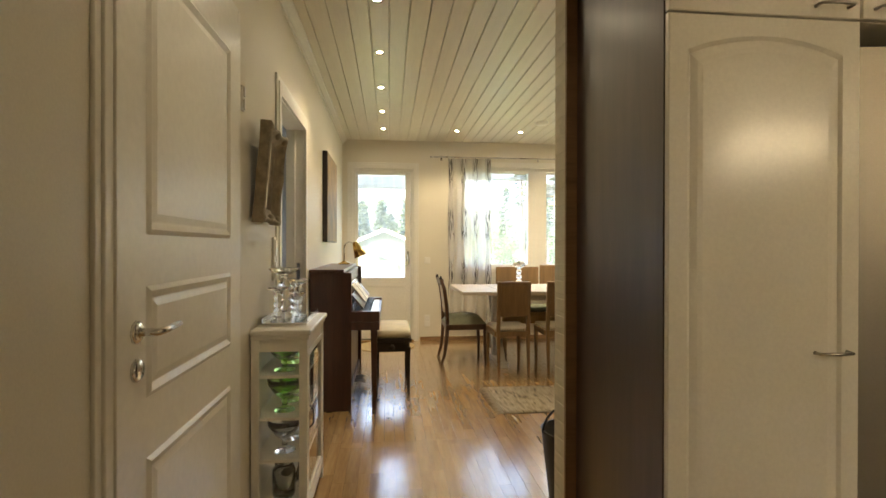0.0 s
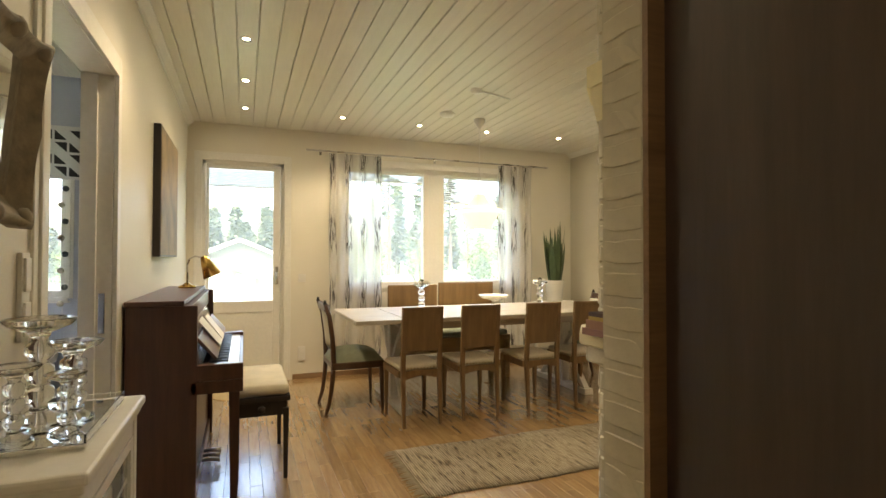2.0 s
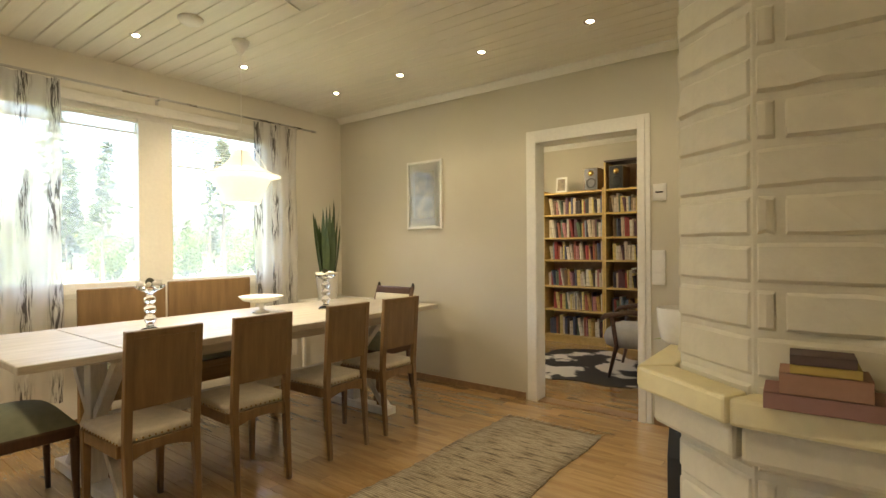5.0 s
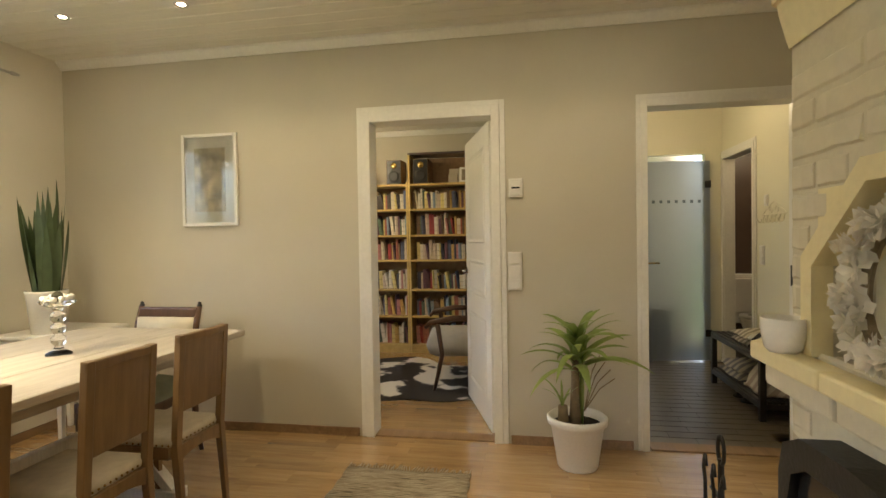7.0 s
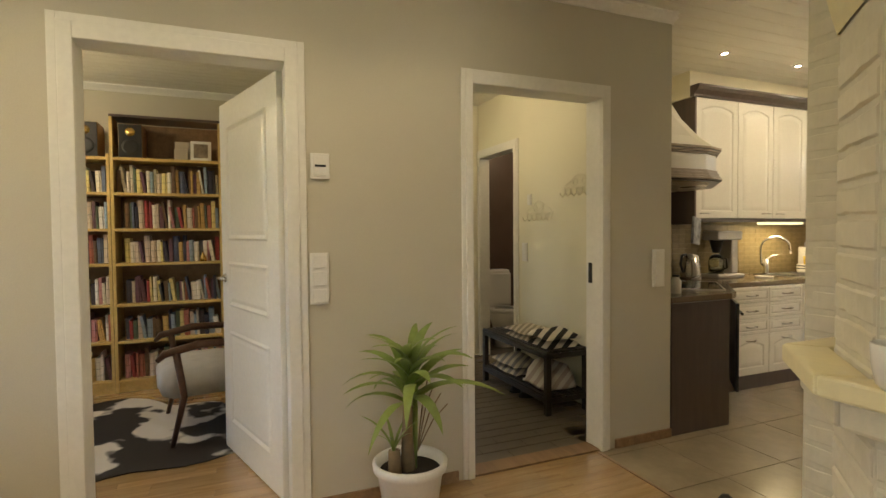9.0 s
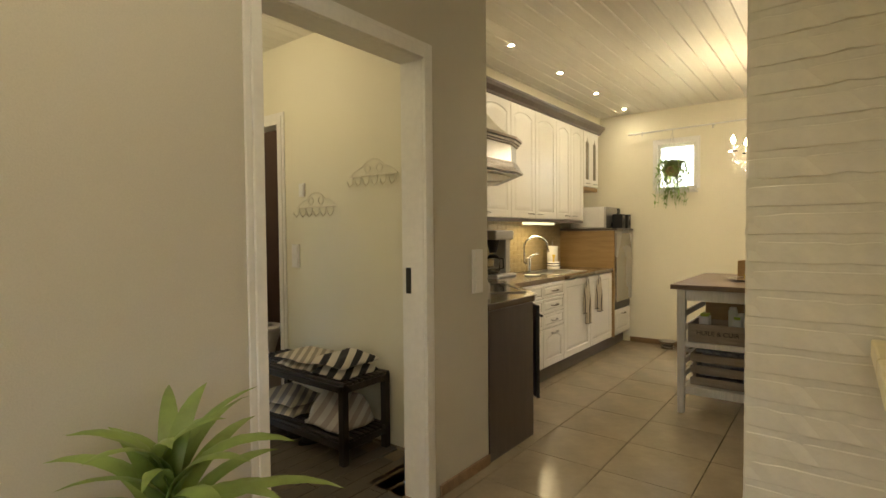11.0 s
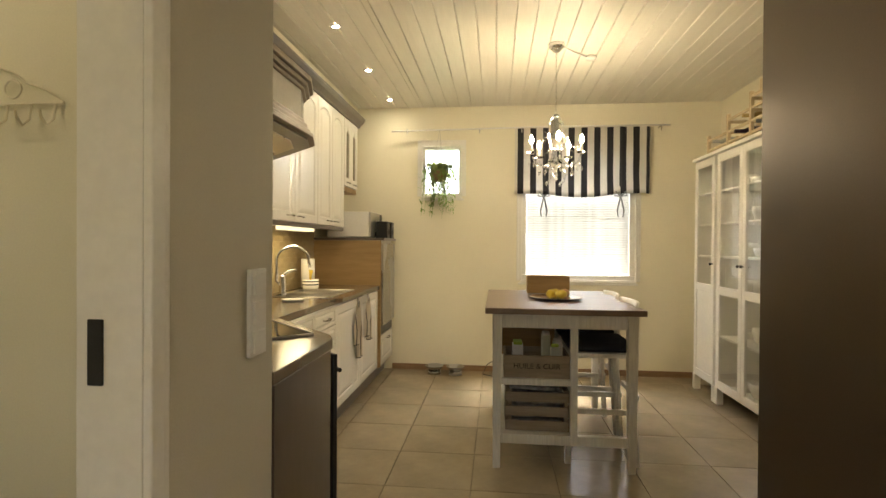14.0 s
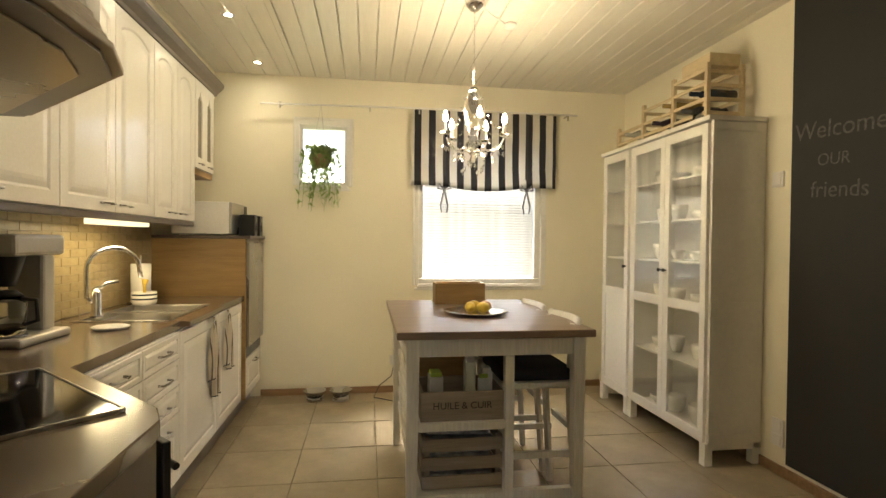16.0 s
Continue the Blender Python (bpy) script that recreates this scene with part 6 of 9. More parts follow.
DRW = [(0.70, 0.82, "drawer"), (0.575, 0.70, "drawer"), (0.45, 0.575, "drawer"), (0.13, 0.45, "arch")]
base_unit("drawer_unit", "white drawer unit with raised panels and bow handles", -0.40, 0.02, [(*d, -0.40, 0.02) for d in DRW])
base_unit("drawer_unit", "white drawer unit with raised panels and bow handles", -0.80, -0.40, [(*d, -0.80, -0.40) for d in DRW])
base_unit("sink_cabinet", "white sink cabinet with two raised panel doors", -1.995, -0.80, [(0.13, 0.82, "flat", -1.40, -0.80), (0.13, 0.82, "flat", -1.995, -1.40)])
cp = thing("corner_cabinet", "dark brown corner base cabinet with a built-in oven", "cabinet")
part("side_panel", box(3.205, 0.575, 0.0, 3.225, 1.075, 0.825, 0.002), DARKPANEL, cp, "dark brown side panel")
part("body", prism([(3.226, 1.074), (3.226, 0.585), (3.27, 0.545), (3.655, 0.16), (3.655, 0.022), (4.215, 0.022), (4.215, 1.074)], 0.0, 0.822), DARKPANEL, cp)
bm = bmesh.new()
add_box(bm, -0.24, -0.02, 0.20, 0.24, 0.0, 0.79, 0.004, pose(3.4, 0.335, 0, 0, 0, -45) @ Matrix.Translation((0, -0.012, 0)))
ov = part("oven_door", bm, BLACK, cp, "black glass oven door")
part("oven_rail", tube([(3.205, 0.46, 0.72), (3.57, 0.095, 0.72)], 0.009, 8), BLACK, ov)
wt = thing("worktop", "dark brown laminate worktop with a diagonal corner", "worktop")
ctp = [(3.205, 1.078), (3.205, 0.555), (3.245, 0.465), (3.655, 0.045), (3.605, -1.993), (3.93, -1.993), (4.217, -1.993), (4.217, 1.078)]
# the sheet is laid in two parts round the sink bowl
part("top", prism([(3.205, 1.078), (3.205, 0.555), (3.245, 0.465), (3.655, 0.045), (3.645, -0.86), (4.217, -0.86), (4.217, 1.078)], 0.826, 0.864, 0.003), COUNTER, wt)
part("top", prism([(3.645, -0.861), (3.62, -1.46), (4.217, -1.46), (4.217, -0.861)], 0.826, 0.836), COUNTER, wt)
part("top", box(3.60, -1.46, 0.837, 3.70, -0.861, 0.864, 0.002), COUNTER, wt)
part("top", box(4.12, -1.46, 0.837, 4.217, -0.861, 0.864, 0.002), COUNTER, wt)
part("top", prism([(3.63, -1.461), (3.61, -1.993), (4.217, -1.993), (4.217, -1.461)], 0.826, 0.864, 0.002), COUNTER, wt)
pk = thing("plinth_board", "dark brown kitchen plinth board", "plinth")
part("board", box(XF + 0.055, -2.52, 0.0, XF + 0.07, 0.02, 0.13, 0.002), DARKPANEL, pk)
sk = thing("sink", "steel double sink set into the worktop", "sink")
part("rim", boxes([(3.70, -1.50, 0.864, 3.725, -0.86, 0.869), (4.10, -1.50, 0.864, 4.125, -0.86, 0.869), (3.725, -1.50, 0.864, 4.10, -1.46, 0.869), (3.725, -1.20, 0.862, 4.10, -1.17, 0.868), (3.725, -0.885, 0.864, 4.10, -0.86, 0.869)], 0.002), STEEL, sk)
part("bowl", boxes([(3.722, -1.46, 0.837, 3.726, -0.88, 0.864), (4.098, -1.46, 0.837, 4.102, -0.88, 0.864), (3.722, -1.464, 0.837, 4.102, -1.46, 0.864), (3.722, -0.88, 0.837, 4.102, -0.876, 0.864), (3.726, -1.46, 0.837, 4.098, -0.88, 0.840)]), STEEL, sk)
fa = thing("kitchen_tap", "chrome kitchen tap with a high curved spout", "tap", (4.07, -0.98, 0.869))
part("body", lathe([(0, 0), (0.028, 0), (0.028, 0.012), (0.022, 0.03), (0.022, 0.12), (0.016, 0.14), (0, 0.142)], 18), CHROME, fa, "", True)
part("spout", tube([(0.0, 0.0, 0.06), (0.03, 0.03, 0.10), (0.03, 0.035, 0.24)] + [(0.03 - (0.10 - 0.10 * math.cos(a)) * 0.95, 0.035 - 0.06 * (1 - math.cos(a)), 0.24 + 0.10 * math.sin(a)) for a in (math.pi * i / 10 for i in range(1, 10))] + [(-0.165, -0.088, 0.19)], 0.011, 10), CHROME, fa, "", True)
part("lever", tube([(0, 0, 0.135), (-0.03, -0.03, 0.165), (-0.075, -0.06, 0.175)], [0.014, 0.009, 0.007], 8), CHROME, fa, "", True)
hob = thing("ceramic_hob", "black glass ceramic hob set diagonally in the worktop", "hob")
bm = bmesh.new()
add_box(bm, -0.29, 0.0, 0.8645, 0.29, 0.50, 0.871, 0.002, pose(3.515, 0.285, 0, 0, 0, -45))
part("glass", bm, M("black_hob_glass", (0.012, 0.012, 0.012), 0.06, bump=0), hob)
bm = bmesh.new()
for a in ((-0.295, -0.006, 0.8643, 0.295, 0.0, 0.8735), (-0.295, 0.50, 0.8643, 0.295, 0.506, 0.8735), (-0.296, 0.0, 0.8643, -0.29, 0.50, 0.8735), (0.29, 0.0, 0.8643, 0.296, 0.50, 0.8735)):
    add_box(bm, *a, 0.001, pose(3.515, 0.285, 0, 0, 0, -45))
part("steel_edge", bm, STEEL, hob)
# corner hood
hdp = [(3.225, 1.076), (3.225, 0.72), (3.275, 0.565), (3.705, 0.13), (4.217, 0.13), (4.217, 1.076)]
hood = thing("cooker_hood", "cream and brown corner cooker hood with wooden ledge", "cooker hood")
ctr = Vector((3.95, 0.80))


def scaled(poly, k):
    return [tuple(ctr + (Vector(p) - ctr) * k) if abs(p[0] - 4.217) > 0.01 and abs(p[1] - 1.076) > 0.01 else ((p[0] if abs(p[0] - 4.217) < 0.01 else (ctr.x + (p[0] - ctr.x) * k)), (p[1] if abs(p[1] - 1.076) < 0.01 else (ctr.y + (p[1] - ctr.y) * k))) for p in poly]


HOODW = wood("taupe_hood_trim", (0.26, 0.20, 0.135), (0.38, 0.30, 0.21), "X", 0.35, grain=0.3)
for nm, k, z0, z1 in (("lower_ledge", 1.0, 1.602, 1.616), ("lower_moulding", 0.985, 1.616, 1.630), ("lower_moulding", 0.97, 1.630, 1.650), ("lower_moulding", 0.955, 1.650, 1.668), ("upper_ledge", 0.955, 1.768, 1.780), ("upper_moulding", 0.972, 1.780, 1.796), ("upper_moulding", 0.99, 1.796, 1.814)):
    part(nm, prism(scaled(hdp, k), z0, z1, 0.003), HOODW, hood)
part("skirt", prism(scaled(hdp, 0.94), 1.668, 1.768), CABWHITE, hood)
bm = bmesh.new()
prev = None
for k, z in ((0.95, 1.812), (0.80, 1.90), (0.62, 2.05), (0.48, 2.22), (0.42, 2.40), (0.42, 2.56)):
    row = [bm.verts.new((x, y, z)) for x, y in scaled(hdp, k)]
    if prev:
        for i in range(len(row)):
            bm.faces.new((prev[i], prev[(i + 1) % len(row)], row[(i + 1) % len(row)], row[i]))
    prev = row
bm.faces.new(prev)
part("canopy", bm, W_KITCH, hood)
part("underside", prism(scaled(hdp, 0.97), 1.594, 1.602), DARKPANEL, hood, "dark brown underside rim")
part("filter_tray", prism(scaled(hdp, 0.89), 1.588, 1.594, 0.002), M("brushed_brass_tray", (0.55, 0.47, 0.33), 0.3, 0.9, bump=0), hood, "dull metal filter tray")
part("filter", prism(scaled(hdp, 0.60), 1.583, 1.588, 0.002), M("dull_hood_filter", (0.40, 0.34, 0.25), 0.4, 0.9, bump=0.3, bscale=120), hood)

# wall cabinets
XU = 3.93
yb = [0.06, -0.42, -0.86, -1.30, -1.645, -1.976]
for k, (a, b) in enumerate(zip(yb[1:], yb)):
    wc = thing("wall_cabinet", "white wall cabinet with a raised panel door", "cabinet", (0, 0, 0), 0, "white wall cabinets")
    part("body", box(XU + 0.02, a + 0.001, 1.375, KE - 0.002, b - 0.001, 2.36, 0.002), CABWHITE, wc)
    bm = bmesh.new()
    raised_front(bm, a + 0.002, b - 0.002, 1.377, 2.358, XU + 0.019, -1, 0.04)
    d = part("door", bm, CABWHITE, wc)
    bow_handle(d, (XU, a + 0.09 if k % 2 else b - 0.09, 1.415), (0, 1, 0), (-1, 0, 0), 0.095)
ws = thing("cabinet_end_panel", "dark brown end panel beside the cooker hood", "panel")
part("panel", box(XU - 0.004, 0.062, 1.325, KE - 0.002, 0.08, 2.36, 0.002), DARKPANEL, ws)
gc = thing("glazed_wall_cabinet", "small white wall cabinet with two pointed glass doors", "cabinet")
part("body", boxes([(XU + 0.02, -2.40, 1.75, KE - 0.002, -2.385, 2.36), (XU + 0.02, -1.995, 1.75, KE - 0.002, -1.98, 2.36), (XU + 0.02, -2.385, 1.75, KE - 0.002, -1.995, 1.765), (XU + 0.02, -2.385, 2.345, KE - 0.002, -1.995, 2.36), (KE - 0.02, -2.385, 1.765, KE - 0.002, -1.995, 2.345)], 0.002), CABWHITE, gc)
for a, b in ((-2.398, -2.192), (-2.188, -1.982)):
    m0, m1 = a + 0.055, b - 0.055
    d = part("door", boxes([(XU, a, 1.752, XU + 0.019, m0, 2.358), (XU, m1, 1.752, XU + 0.019, b, 2.358), (XU, m0, 1.752, XU + 0.019, m1, 1.83), (XU, m0, 2.30, XU + 0.019, m1, 2.358)], 0.002), CABWHITE, gc)
    bm = bmesh.new()
    c = (m0 + m1) / 2
    pts = [(m0, 2.30), (m0, 2.23), (m0 + 0.018, 2.235), (c - 0.012, 2.262), (c, 2.295), (c + 0.012, 2.262), (m1 - 0.018, 2.235), (m1, 2.23), (m1, 2.30)]
    f = [bm.verts.new((XU + 0.001, y, z)) for y, z in pts]
    g = [bm.verts.new((XU + 0.018, y, z)) for y, z in pts]
    bm.faces.new(f), bm.faces.new(g)
    for i in range(len(pts)):
        j = (i + 1) % len(pts)
        bm.faces.new((f[i], f[j], g[j], g[i]))
    part("pointed_head", bm, CABWHITE, d)
    part("glass", box(XU + 0.008, m0, 1.83, XU + 0.011, m1, 2.30, 0), M("smoky_cabinet_glass", (0.20, 0.17, 0.12), 0.1, bump=0), d)
    bow_handle(d, (XU, (a + b) / 2, 1.785), (0, 1, 0), (-1, 0, 0), 0.07)
part("light_pelmet", box(XU + 0.01, -2.40, 1.705, KE - 0.002, -1.98, 1.748, 0.003), OAK, gc)
bm = bmesh.new()
pr = [(XU + 0.03, 2.362), (XU - 0.005, 2.362), (XU - 0.01, 2.38), (XU - 0.045, 2.41), (XU - 0.06, 2.435), (XU - 0.06, 2.45), (XU + 0.03, 2.45)]
r0, r1 = [bm.verts.new((x, 0.10, z)) for x, z in pr], [bm.verts.new((x, -2.46, z)) for x, z in pr]
for i in range(len(pr)):
    j = (i + 1) % len(pr)
    bm.faces.new((r0[i], r0[j], r1[j], r1[i]))
bm.faces.new(r0), bm.faces.new(r1)
setting("trim_cabinet_crown", bm, DARKPANEL, "dark brown crown moulding over the wall cabinets", "trim")
sf = setting("trim_soffit", box(XU + 0.032, KS + 0.001, 2.362, KE - 0.001, 0.10, H - 0.001, 0), W_KITCH, "cream soffit over the wall cabinets", "trim")
lp = thing("cabinet_light_rail", "dark brown light rail under the wall cabinets", "moulding")
part("rail", box(XU + 0.005, -1.976, 1.343, XU + 0.025, 0.06, 1.373, 0.003), DARKPANEL, lp)
ul = thing("under_cabinet_lamp", "lit strip lamp under the wall cabinet", "lamp")
part("housing", box(XU + 0.03, -1.35, 1.352, XU + 0.16, -0.55, 1.373, 0.004), PLASTIC, ul)
part("tube", box(XU + 0.035, -1.33, 1.322, XU + 0.12, -0.82, 1.352, 0.006), TUBE, ul, "glowing tube cover")
_ul = new("strip_lamp", bpy.data.lights.new("strip_lamp", "AREA"))
_ul.data.shape, _ul.data.size, _ul.data.size_y, _ul.data.energy, _ul.data.color = "RECTANGLE", 0.07, 0.5, 0.20, (1.0, 0.78, 0.42)
_ul.matrix_world = pose(XU + 0.08, -1.075, 1.318)

# tiled splashback
SPL = M("beige_mosaic_tile", (0.30, 0.235, 0.125), 0.3, var=0.15, scale=30, bump=0.03)
sb = setting("splashback", box(KE - 0.006, -1.99, 0.865, KE - 0.002, 1.07, 1.37, 0), M("cream_grout", (0.40, 0.33, 0.21), 0.9), "beige tiled splashback behind the sink", "wall tiles")
_sm = None
for r in range(12):
    for c in range(15):
        y0 = -1.985 + 0.1485 * c + (0.074 if r % 2 else 0)
        if y0 + 0.146 > 0.14:
            continue
        if _sm is None:
            bm = bmesh.new()
            add_box(bm, -0.005, 0, 0, 0, 0.1460, 0.0395, 0.0012)
            o = part("tile", bm, SPL, sb)
            _sm = o.data
        else:
            o = new("tile", _sm)
            o.parent = sb
        o.location = (KE - 0.006, y0, 0.868 + 0.0418 * r)

# tall end unit with a steel appliance
te = thing("dishwasher_unit", "raised steel dishwasher in a brown oak housing with drawer", "dishwasher")
part("side_panel", box(3.60, -2.015, 0.13, KE - 0.003, -1.997, 1.262, 0.002), OAK, te, "brown oak side")
part("body", box(3.62, -2.52, 0.13, KE - 0.003, -2.016, 1.262, 0.002), CABWHITE, te)
part("top_board", box(3.57, -2.525, 1.263, KE - 0.003, -1.99, 1.285, 0.003), DARKPANEL, te)
dd = part("steel_door", box(3.582, -2.515, 0.50, 3.619, -2.02, 1.235, 0.005), STEEL, te, "brushed steel door")
part("recess", box(3.605, -2.515, 0.415, 3.62, -2.02, 0.498, 0.002), BLACK, te)
bm = bmesh.new()
raised_front(bm, -2.515, -2.02, 0.14, 0.41, 3.619, -1)
d = part("drawer_front", bm, CABWHITE, te)
bow_handle(d, (3.60, -2.27, 0.36), (0, 1, 0), (-1, 0, 0), 0.09)
mw_ = thing("microwave", "silver microwave oven on the tall unit", "microwave", (3.70, -2.46, 1.285))
part("body", box(0.02, 0, 0.008, 0.40, 0.44, 0.235, 0.006), PLASTIC, mw_)
part("door", box(0.0, 0.002, 0.012, 0.02, 0.44, 0.232, 0.003), STEEL, mw_)
part("panel", box(-0.003, 0.004, 0.02, 0.0, 0.09, 0.225, 0.002), BLACK, mw_)
for y in (-2.49, -2.30):
    s = thing("speaker", "small black loudspeaker on the tall unit", "speaker", (3.585, y, 1.285), 0, "kitchen speakers")
    part("cabinet", box(0, 0, 0, 0.11, 0.105, 0.155, 0.004), BLACK, s)
    part("cone", lathe([(0.036, 0.0), (0.034, -0.004), (0.012, 0.006), (0, 0.004)], 20, m=pose(-0.001, 0.052, 0.06, 0, -90, 0)), IRON, s, "", True)
    part("tweeter", lathe([(0.016, 0.0), (0.016, 0.003), (0.006, 0.003), (0, 0.006)], 16, m=pose(-0.001, 0.052, 0.12, 0, -90, 0)), STEEL, s, "", True)

# tea towels
def towel_material():
    """Beige cotton with thin dark stripes along the cloth."""
    m = M("striped_tea_towel", (0.56, 0.50, 0.39), 0.95, var=0.1, scale=14, bump=0.4, bscale=250)
    nt = m.node_tree
    b = nt.nodes["Principled BSDF"]
    wv = nt.nodes.new("ShaderNodeTexWave")
    wv.bands_direction = "Y"
    wv.inputs["Scale"].default_value, wv.inputs["Distortion"].default_value, wv.inputs["Phase Offset"].default_value = 8.5, 0.4, 1.2
    nt.links.new(_coords(nt, "Object", (1, 1, 1)), wv.inputs["Vector"])
    old = b.inputs["Base Color"].links[0].from_socket
    k = _ramp(nt, wv.outputs["Fac"], [(0.93, (0, 0, 0)), (0.97, (1, 1, 1))])
    nt.links.new(_mix(nt, old, (0.07, 0.065, 0.06), k), b.inputs["Base Color"])
    return m


TOWEL = towel_material()
for y0, w, l1, l2 in ((-1.30, 0.12, 0.42, 0.30), (-1.60, 0.12, 0.34, 0.29)):
    tw = thing("tea_towel", "beige tea towel with dark edge hanging on the cabinet door", "towel", (XF - 0.004, y0, 0.80), 0, "tea towels")
    for s, ln in ((0, l1), (1, l2)):
        bm = bmesh.new()
        n = 10
        rows = []
        for j in range(9):
            z = -ln * j / 8
            sp_ = 0.25 + 0.75 * min(1, j / 5)
            rows.append([bm.verts.new((-0.018 - 0.014 * math.sin(3.1 * i / n * math.pi + s + j * 0.1) * sp_, s * 0.06 + (i / n - 0.5) * w * sp_ * 0.8, z - 0.02 * (i / n) * s)) for i in range(n + 1)])
        for r0, r1 in zip(rows, rows[1:]):
            for i in range(n):
                bm.faces.new((r0[i], r0[i + 1], r1[i + 1], r1[i]))
        c = part("cloth", bm, TOWEL, tw, "", True)
        bm = tube([tuple(Vector(v)) for v in [(-0.02 - 0.014 * math.sin(3.1 * i / n * math.pi + s + 0.8), s * 0.06 + (i / n - 0.5) * w * 0.8, -ln - 0.02 * (i / n) * s) for i in range(n + 1)]], 0.003, 5)
        part("hem", bm, NAVY, c)
    part("hook", boxes([(-0.012, -0.008, -0.01, 0.0, 0.008, 0.02)], 0.002), STEEL, tw)

# things on the worktop
cm = thing("coffee_maker", "silver and black drip coffee maker with glass jug on the worktop", "coffee maker", (4.06, -0.40, 0.864))
SILVER = M("silver_painted_plastic", (0.46, 0.44, 0.41), 0.35, 0.4, bump=0)
part("base", box(-0.10, -0.16, 0, 0.10, 0.16, 0.032, 0.012), SILVER, cm)
part("hot_plate", lathe([(0, 0), (0.065, 0), (0.063, 0.006), (0, 0.006)], 22, at=(0, 0.07, 0.032)), BLACK, cm)
part("tower", box(-0.055, -0.13, 0.032, 0.075, -0.05, 0.33, 0.012), SILVER, cm)
part("head", box(-0.075, -0.16, 0.325, 0.09, 0.14, 0.405, 0.014), SILVER, cm)
part("filter_holder", lathe([(0, 0.0), (0.03, 0), (0.055, 0.10), (0.06, 0.115), (0, 0.115)], 20, at=(0, 0.07, 0.215)), BLACK, cm, "", True)
jug = part("jug", lathe([(0, 0), (0.055, 0), (0.062, 0.03), (0.062, 0.11), (0.05, 0.14), (0.046, 0.14), (0.058, 0.11), (0.058, 0.03), (0, 0.005)], 20, at=(0, 0.07, 0.039)), CRYSTAL, cm, "glass jug", True)
part("lid", lathe([(0, 0.025), (0.03, 0.02), (0.052, 0.0), (0, 0)], 20, at=(0, 0.07, 0.179)), BLACK, jug, "", True)
part("jug_handle", tube([(-0.05, 0.07, 0.17), (-0.10, 0.07, 0.165), (-0.105, 0.07, 0.09), (-0.06, 0.07, 0.075)], 0.008, 6), BLACK, jug, "", True)
kt = thing("kettle", "brushed steel electric kettle on the worktop", "kettle", (4.06, -0.03, 0.864))
part("body", lathe([(0, 0), (0.08, 0), (0.082, 0.02), (0.075, 0.12), (0.06, 0.19), (0.05, 0.205), (0, 0.215)], 24), STEEL, kt, "", True)
part("handle", tube([(0.0, 0.05, 0.21), (0.0, 0.10, 0.20), (0.0, 0.115, 0.13), (0.0, 0.085, 0.06)], 0.011, 8), BLACK, kt, "", True)
part("spout", tube([(0, -0.06, 0.14), (0, -0.095, 0.185)], [0.018, 0.01], 8), STEEL, kt, "", True)
for i, (x, y, r, h, mat) in enumerate(((4.06, 0.90, 0.04, 0.18, CRYSTAL), (3.96, 0.98, 0.035, 0.22, BLACK), (3.85, 0.96, 0.045, 0.13, CERAMIC), (3.45, 1.0, 0.04, 0.15, CRYSTAL), (3.36, 0.97, 0.03, 0.2, GREENGLASS), (3.36, 0.88, 0.035, 0.12, CERAMIC))):
    j = thing("storage_jar", "small jar or bottle at the back of the worktop", "jar", (x, y, 0.864), 0, "jars on the worktop")
    part("body", lathe([(0, 0), (r, 0), (r, h * 0.7), (r * 0.6, h * 0.82), (r * 0.6, h * 0.9), (0, h * 0.9)], 16), mat, j, "", True)
    part("cap", lathe([(0, h * 0.9), (r * 0.62, h * 0.9), (r * 0.62, h), (0, h)], 16), BLACK if i % 2 else BRASS, j, "", True)
pr_ = thing("paper_towel_roll", "white paper towel roll on a steel holder", "paper roll", (4.12, -1.60, 0.864))
part("base", lathe([(0, 0), (0.075, 0), (0.075, 0.01), (0, 0.012)], 20), STEEL, pr_)
part("roll", lathe([(0.02, 0.013), (0.055, 0.013), (0.055, 0.24), (0.02, 0.24)], 24), M("soft_white_paper", (0.82, 0.80, 0.75), 0.95, bump=0.3), pr_, "", True)
part("rod", tube([(0, 0, 0.01), (0, 0, 0.29)], 0.006, 8), STEEL, pr_)
dc = thing("brush_cup", "striped ceramic bowl with a yellow dish brush", "bowl", (4.06, -1.50, 0.869))
part("bowl", lathe([(0, 0), (0.06, 0), (0.066, 0.02), (0.066, 0.075), (0.06, 0.075), (0.058, 0.02), (0, 0.01)], 22), CERAMIC, dc, "", True)
for z in (0.03, 0.055):
    part("stripe", lathe([(0.0665, z), (0.0672, z + 0.004), (0.0665, z + 0.01)], 22), NAVY, dc)
part("brush", tube([(0.0, 0.0, 0.02), (0.0, 0.0, 0.11), (0.0, -0.01, 0.145)], [0.008, 0.01, 0.02], 8), M("yellow_plastic", (0.70, 0.50, 0.05), 0.4, bump=0), dc, "yellow dish brush", True)
dsh = thing("soap_dish", "flat pale dish beside the sink", "dish", (3.86, -0.66, 0.864))
part("dish", lathe([(0, 0), (0.06, 0), (0.075, 0.012), (0.07, 0.014), (0, 0.008)], 20), PLASTIC, dsh, "", True)
ot = thing("oven_mitt", "striped oven glove hanging under the hood side", "oven glove", (3.90, 0.085, 1.36))
bm = bmesh.new()
add_box(bm, -0.012, -0.07, -0.20, 0.012, 0.07, 0.02, 0.01, pose(0, 0, 0, 8, 0, 20))
part("cloth", bm, M("striped_glove_cotton", (0.35, 0.36, 0.38), 0.95, var=0.5, scale=18, bump=0.4), ot)

